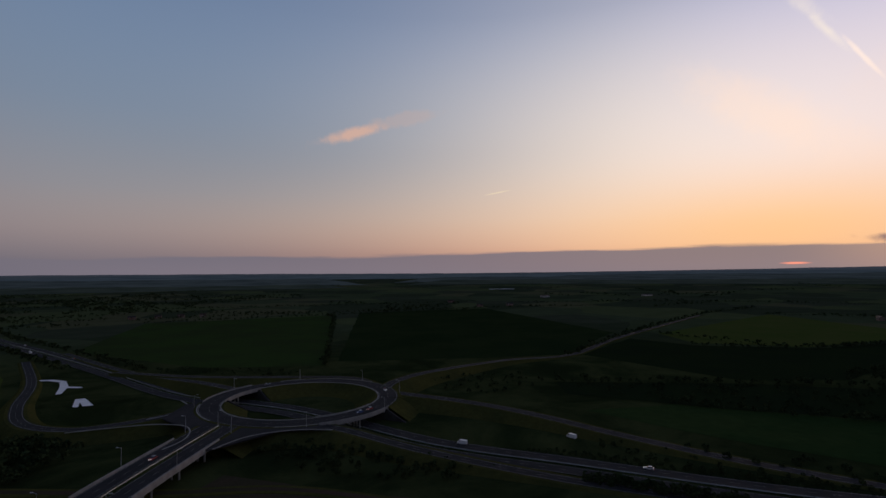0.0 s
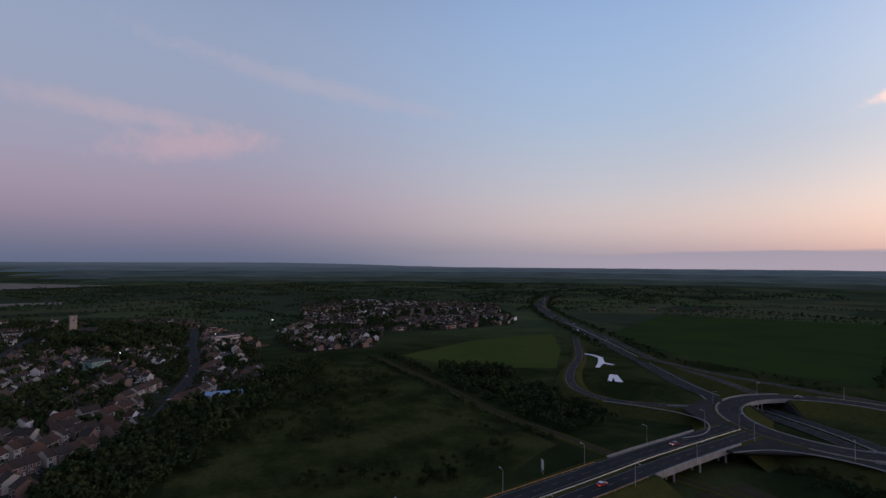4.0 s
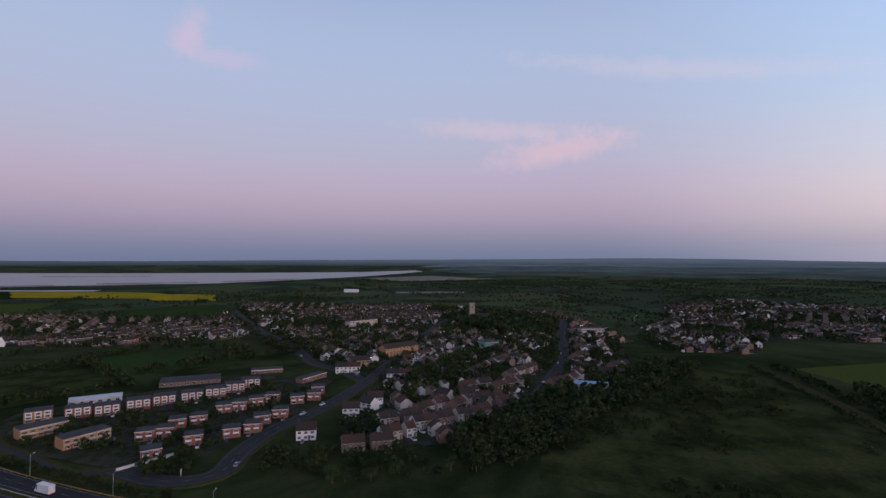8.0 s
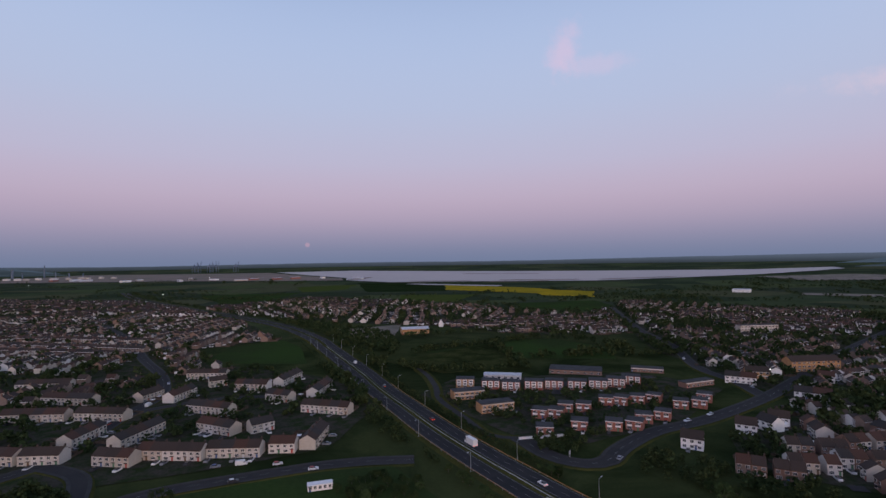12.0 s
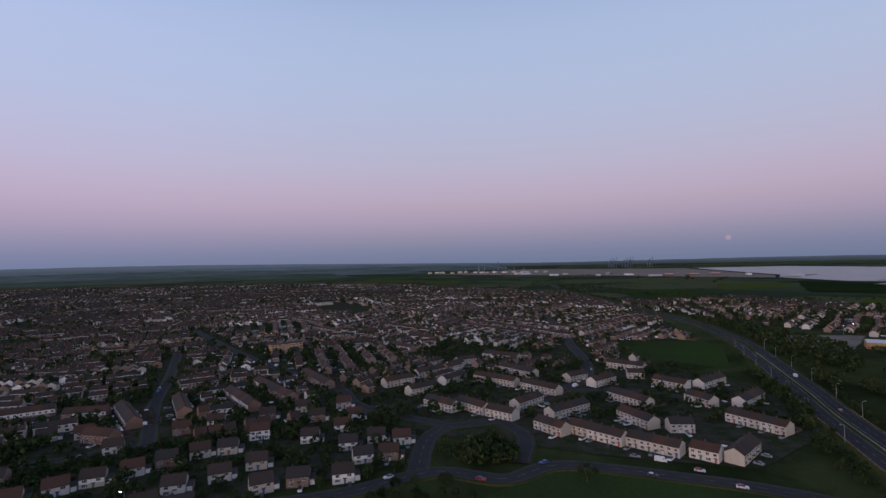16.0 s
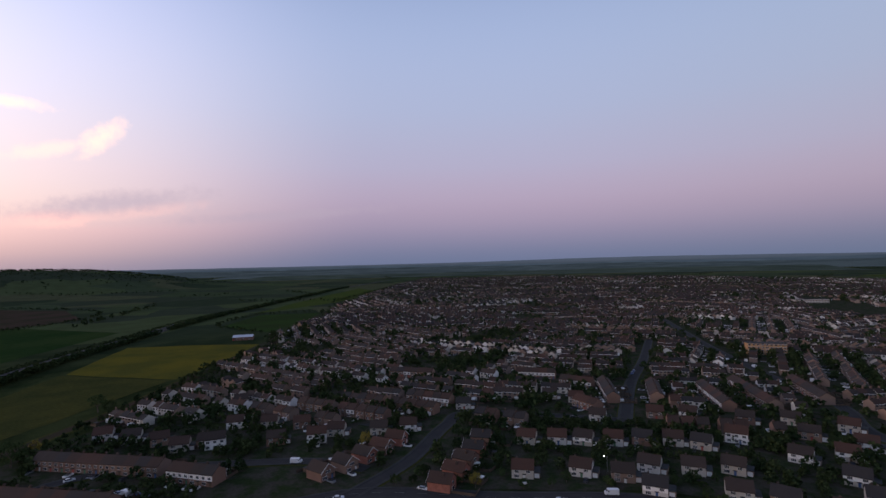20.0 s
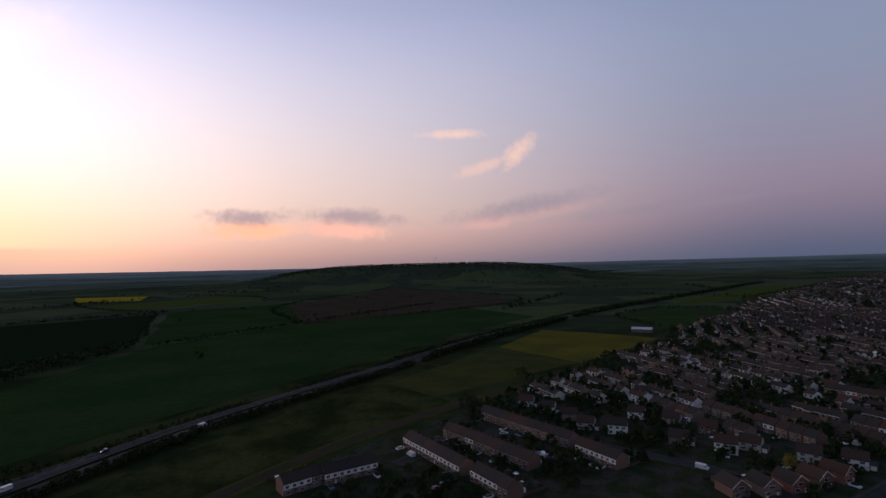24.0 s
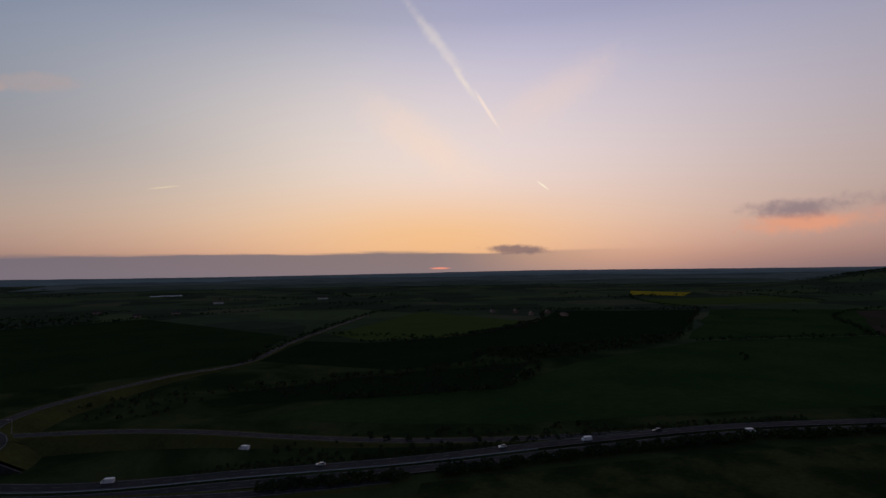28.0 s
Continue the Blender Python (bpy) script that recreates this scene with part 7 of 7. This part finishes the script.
# ---- cars ----
def build_car(kind):
    van = kind == "van"
    label = {"van": "white panel van on the road", "car": "parked hatchback car beside the houses", "drive": "hatchback car with its lamps lit", "lorry": "white box lorry on the dual road"}[kind]
    root = thing({"van": "van", "lorry": "lorry"}.get(kind, "car"), label, "van" if van else ("lorry" if kind == "lorry" else "car"), "vehicles on the roads and in the streets")
    paint = WHITE_CAR if kind in ("van", "lorry") else CAR_PAINT
    k = {"van": (5.2, 1.95, 2.2), "lorry": (8.5, 2.4, 3.4)}.get(kind, (4.3, 1.75, 1.45))
    L, W, H = k[0] / 2, k[1] / 2, k[2]
    bm = bmesh.new()
    if kind in ("van", "lorry"):
        prism(bm, [(-L, 0.35), (L, 0.35), (L, 1.15), (L - 0.7, 1.35), (L - 1.2, H), (-L, H)], "y", -W, W)
    else:
        prism(bm, [(-L, 0.3), (L, 0.3), (L, 0.72), (L - 0.25, 0.85), (L - 1.25, 0.95), (-L + 0.35, 0.98), (-L, 0.8)], "y", -W, W)
    body = part("body", fix(bm), paint, root)
    bm = bmesh.new()
    if kind in ("van", "lorry"):
        prism(bm, [(L - 0.72, 1.38), (L - 0.66, 1.38), (L - 1.14, H - 0.15), (L - 1.2, H - 0.15)], "y", -W + 0.15, W - 0.15)
        box(bm, L - 1.6, -W - 0.02, 1.35, L - 1.1, W + 0.02, H - 0.35)
    else:
        prism(bm, [(L - 1.25, 0.94), (-L + 0.35, 0.96), (-L + 0.75, 1.40), (L - 1.95, 1.40)], "y", -W + 0.12, W - 0.12)
    part("glass", fix(bm), GLASS, root, "dark car windows")
    if kind not in ("van", "lorry"):
        bm = bmesh.new()
        prism(bm, [(-L + 0.72, 1.40), (L - 1.92, 1.40), (L - 2.05, 1.47), (-L + 0.85, 1.47)], "y", -W + 0.14, W - 0.14)
        part("car_roof", fix(bm), paint, root)
    for sx in (-L * 0.62, L * 0.64):
        for sy in (-1, 1):
            bm = bmesh.new()
            tube(bm, (sx, sy * (W - 0.18), 0.31), (sx, sy * (W + 0.02), 0.31), 0.31, 0.31, 12)
            part("wheel", fix(bm), TYRE, root)
    if kind in ("drive", "lorry"):
        for sy in (-1, 1):
            bm = bmesh.new()
            box(bm, L - 0.02, sy * (W - 0.35) - 0.16, 0.58, L + 0.04, sy * (W - 0.35) + 0.16, 0.74)
            part("headlight", fix(bm), HEAD, root)
            bm = bmesh.new()
            box(bm, -L - 0.03, sy * (W - 0.3) - 0.14, 0.62, -L + 0.02, sy * (W - 0.3) + 0.14, 0.78)
            part("tail_light", fix(bm), TAIL, root)
    return root


CARS = {}


def put_car(kind, x, y, rz, z=0.47):
    m = pose(x, y, z, 0, 0, rz)
    if kind in CARS:
        return copy_thing(CARS[kind], m)
    CARS[kind] = build_car(kind)
    CARS[kind].matrix_basis = m


def along(line, k, off_, back=False):
    p = offset(line, off_)
    t = p[min(k + 1, len(p) - 1)] - p[max(k - 1, 0)]
    a = math.degrees(math.atan2(t[1], t[0])) + (180 if back else 0)
    return p[k][0], p[k][1], a, (p[k][2] if len(p[k]) > 2 else 0) + 0.47


drive = random.Random(14)
for k in range(20, len(trunk_line) - 120, 9):
    if drive.random() < 0.5:
        lane = drive.choice((5.2, 8.8))
        s = drive.choice((-1, 1))
        if k < 120:
            s = 1
        x, y, a, z = along(trunk_line, k, -s * lane, s > 0)
        if math.hypot(x - RING[0], y - RING[1]) > 75:
            put_car("van" if drive.random() < 0.06 else "drive", x, y, a, z)
for k in (9, 22, 60, 78, 88, 96, 112, 130):
    s = drive.choice((-1, 1))
    x, y, a, z = along(spur_line, k, s * 5.0, s < 0)
    put_car("lorry" if k in (88,) else ("van" if k in (130,) else "drive"), x, y, a, z)
for t in (0.4, 2.3, 5.6, 5.75):
    put_car("drive", RING[0] + 57 * math.cos(t), RING[1] + 57 * math.sin(t), math.degrees(t) - 90, 6.97)
put_car("van", 66, 270, 130, 3.6)
for x, y, rz, kind in ((-96, -230, 150, "car"), (-105, -224, 150, "van"), (-116, -212, 150, "car"), (243, -46, 20, "car"), (240, -48, 20, "van"), (237, -51, 20, "car"), (233, -54, 20, "car"), (213, -1, -50, "car"),
                       (217, -5, -50, "car"), (246, 14, 35, "van"), (209, 2, -50, "car"), (250, 9, 35, "car"), (258, -8, -55, "car"), (262, -14, -55, "car")):
    put_car(kind, x, y, rz, 0.3)
for pts, w, label in LOCAL:
    line = curve(pts, 5.0)
    for k in range(3, len(line) - 3, 2):
        if math.hypot(line[k, 0], line[k, 1]) < 520 and drive.random() < 0.15 and len(CARS) and math.hypot(line[k, 0] + 178, line[k, 1] + 105) > 25:
            s = drive.choice((-1, 1))
            x, y, a, z = along(line, k, s * (w / 2 - 1.1), s < 0)
            put_car("van" if drive.random() < 0.12 else "car", x, y, a, 0.47)


# ---- fences, sheds and parked cars among the houses ----
def yards():
    V, F, M = [], [], []
    r = random.Random(17)

    def put(x, y, rz, x0, y0, x1, y1, z0, z1, mat):
        c, s = math.cos(radians(rz)), math.sin(radians(rz))
        o = len(V)
        base = float(height(x, y))
        for px, py, pz in ((x0, y0, z0), (x1, y0, z0), (x1, y1, z0), (x0, y1, z0), (x0, y0, z1), (x1, y0, z1), (x1, y1, z1), (x0, y1, z1)):
            V.append((x + c * px - s * py, y + s * px + c * py, base + pz))
        F.extend([(o, o + 1, o + 5, o + 4), (o + 1, o + 2, o + 6, o + 5), (o + 2, o + 3, o + 7, o + 6), (o + 3, o, o + 4, o + 7), (o + 4, o + 5, o + 6, o + 7)])
        M.extend([mat] * 5)
    spots = [(x, y, rz, 6.0) for x, y, rz in HOUSE_SPOTS] + [(f[0], f[1], f[2], f[3]) for f in rest_houses]
    for x, y, rz, w in spots:
        far = math.hypot(x, y)
        if far < 750:
            L = r.uniform(7, 12)
            put(x, y, rz, w / 2 - 0.05, 4.2, w / 2 + 0.05, 4.2 + L, 0, 1.6, 0)
            put(x, y, rz, -w / 2, 4.2 + L, w / 2, 4.3 + L, 0, 1.6, 0)
            if r.random() < 0.45:
                sx, sy, a, b = r.uniform(-1.5, 1.5), 4.2 + L - 2.2, r.uniform(0.9, 1.4), r.uniform(0.8, 1.2)
                put(x, y, rz, sx - a, sy - b, sx + a, sy + b, 0, 2.0, 0)
                put(x, y, rz, sx - a - 0.1, sy - b - 0.1, sx + a + 0.1, sy + b + 0.1, 2.0, 2.12, r.choice((1, 1, 2)))
            if r.random() < 0.3:
                put(x, y, rz, -1.4, 4.2, 1.4, 6.6, 0, 2.3, 2)
        if r.random() < (0.55 if far < 1300 else 0.25):
            u = r.uniform(-w / 2, w / 2)
            m = r.choice((2, 2, 3, 3, 1))
            put(x, y, rz, u - 0.85, -9.4, u + 0.85, -5.2, 0.3, 0.95, m)
            put(x, y, rz, u - 0.75, -8.6, u + 0.75, -6.2, 0.95, 1.42, 4)
    ob = data_mesh("garden_fences", V, F, [FENCE, FLAT_ROOF, WHITE, CAR_PAINT, GLASS], M)
    tagged(ob, "garden fences, sheds and small parked cars between the houses", "fences", kind="stuff")


rest_houses = near_fill[48:]
yards()
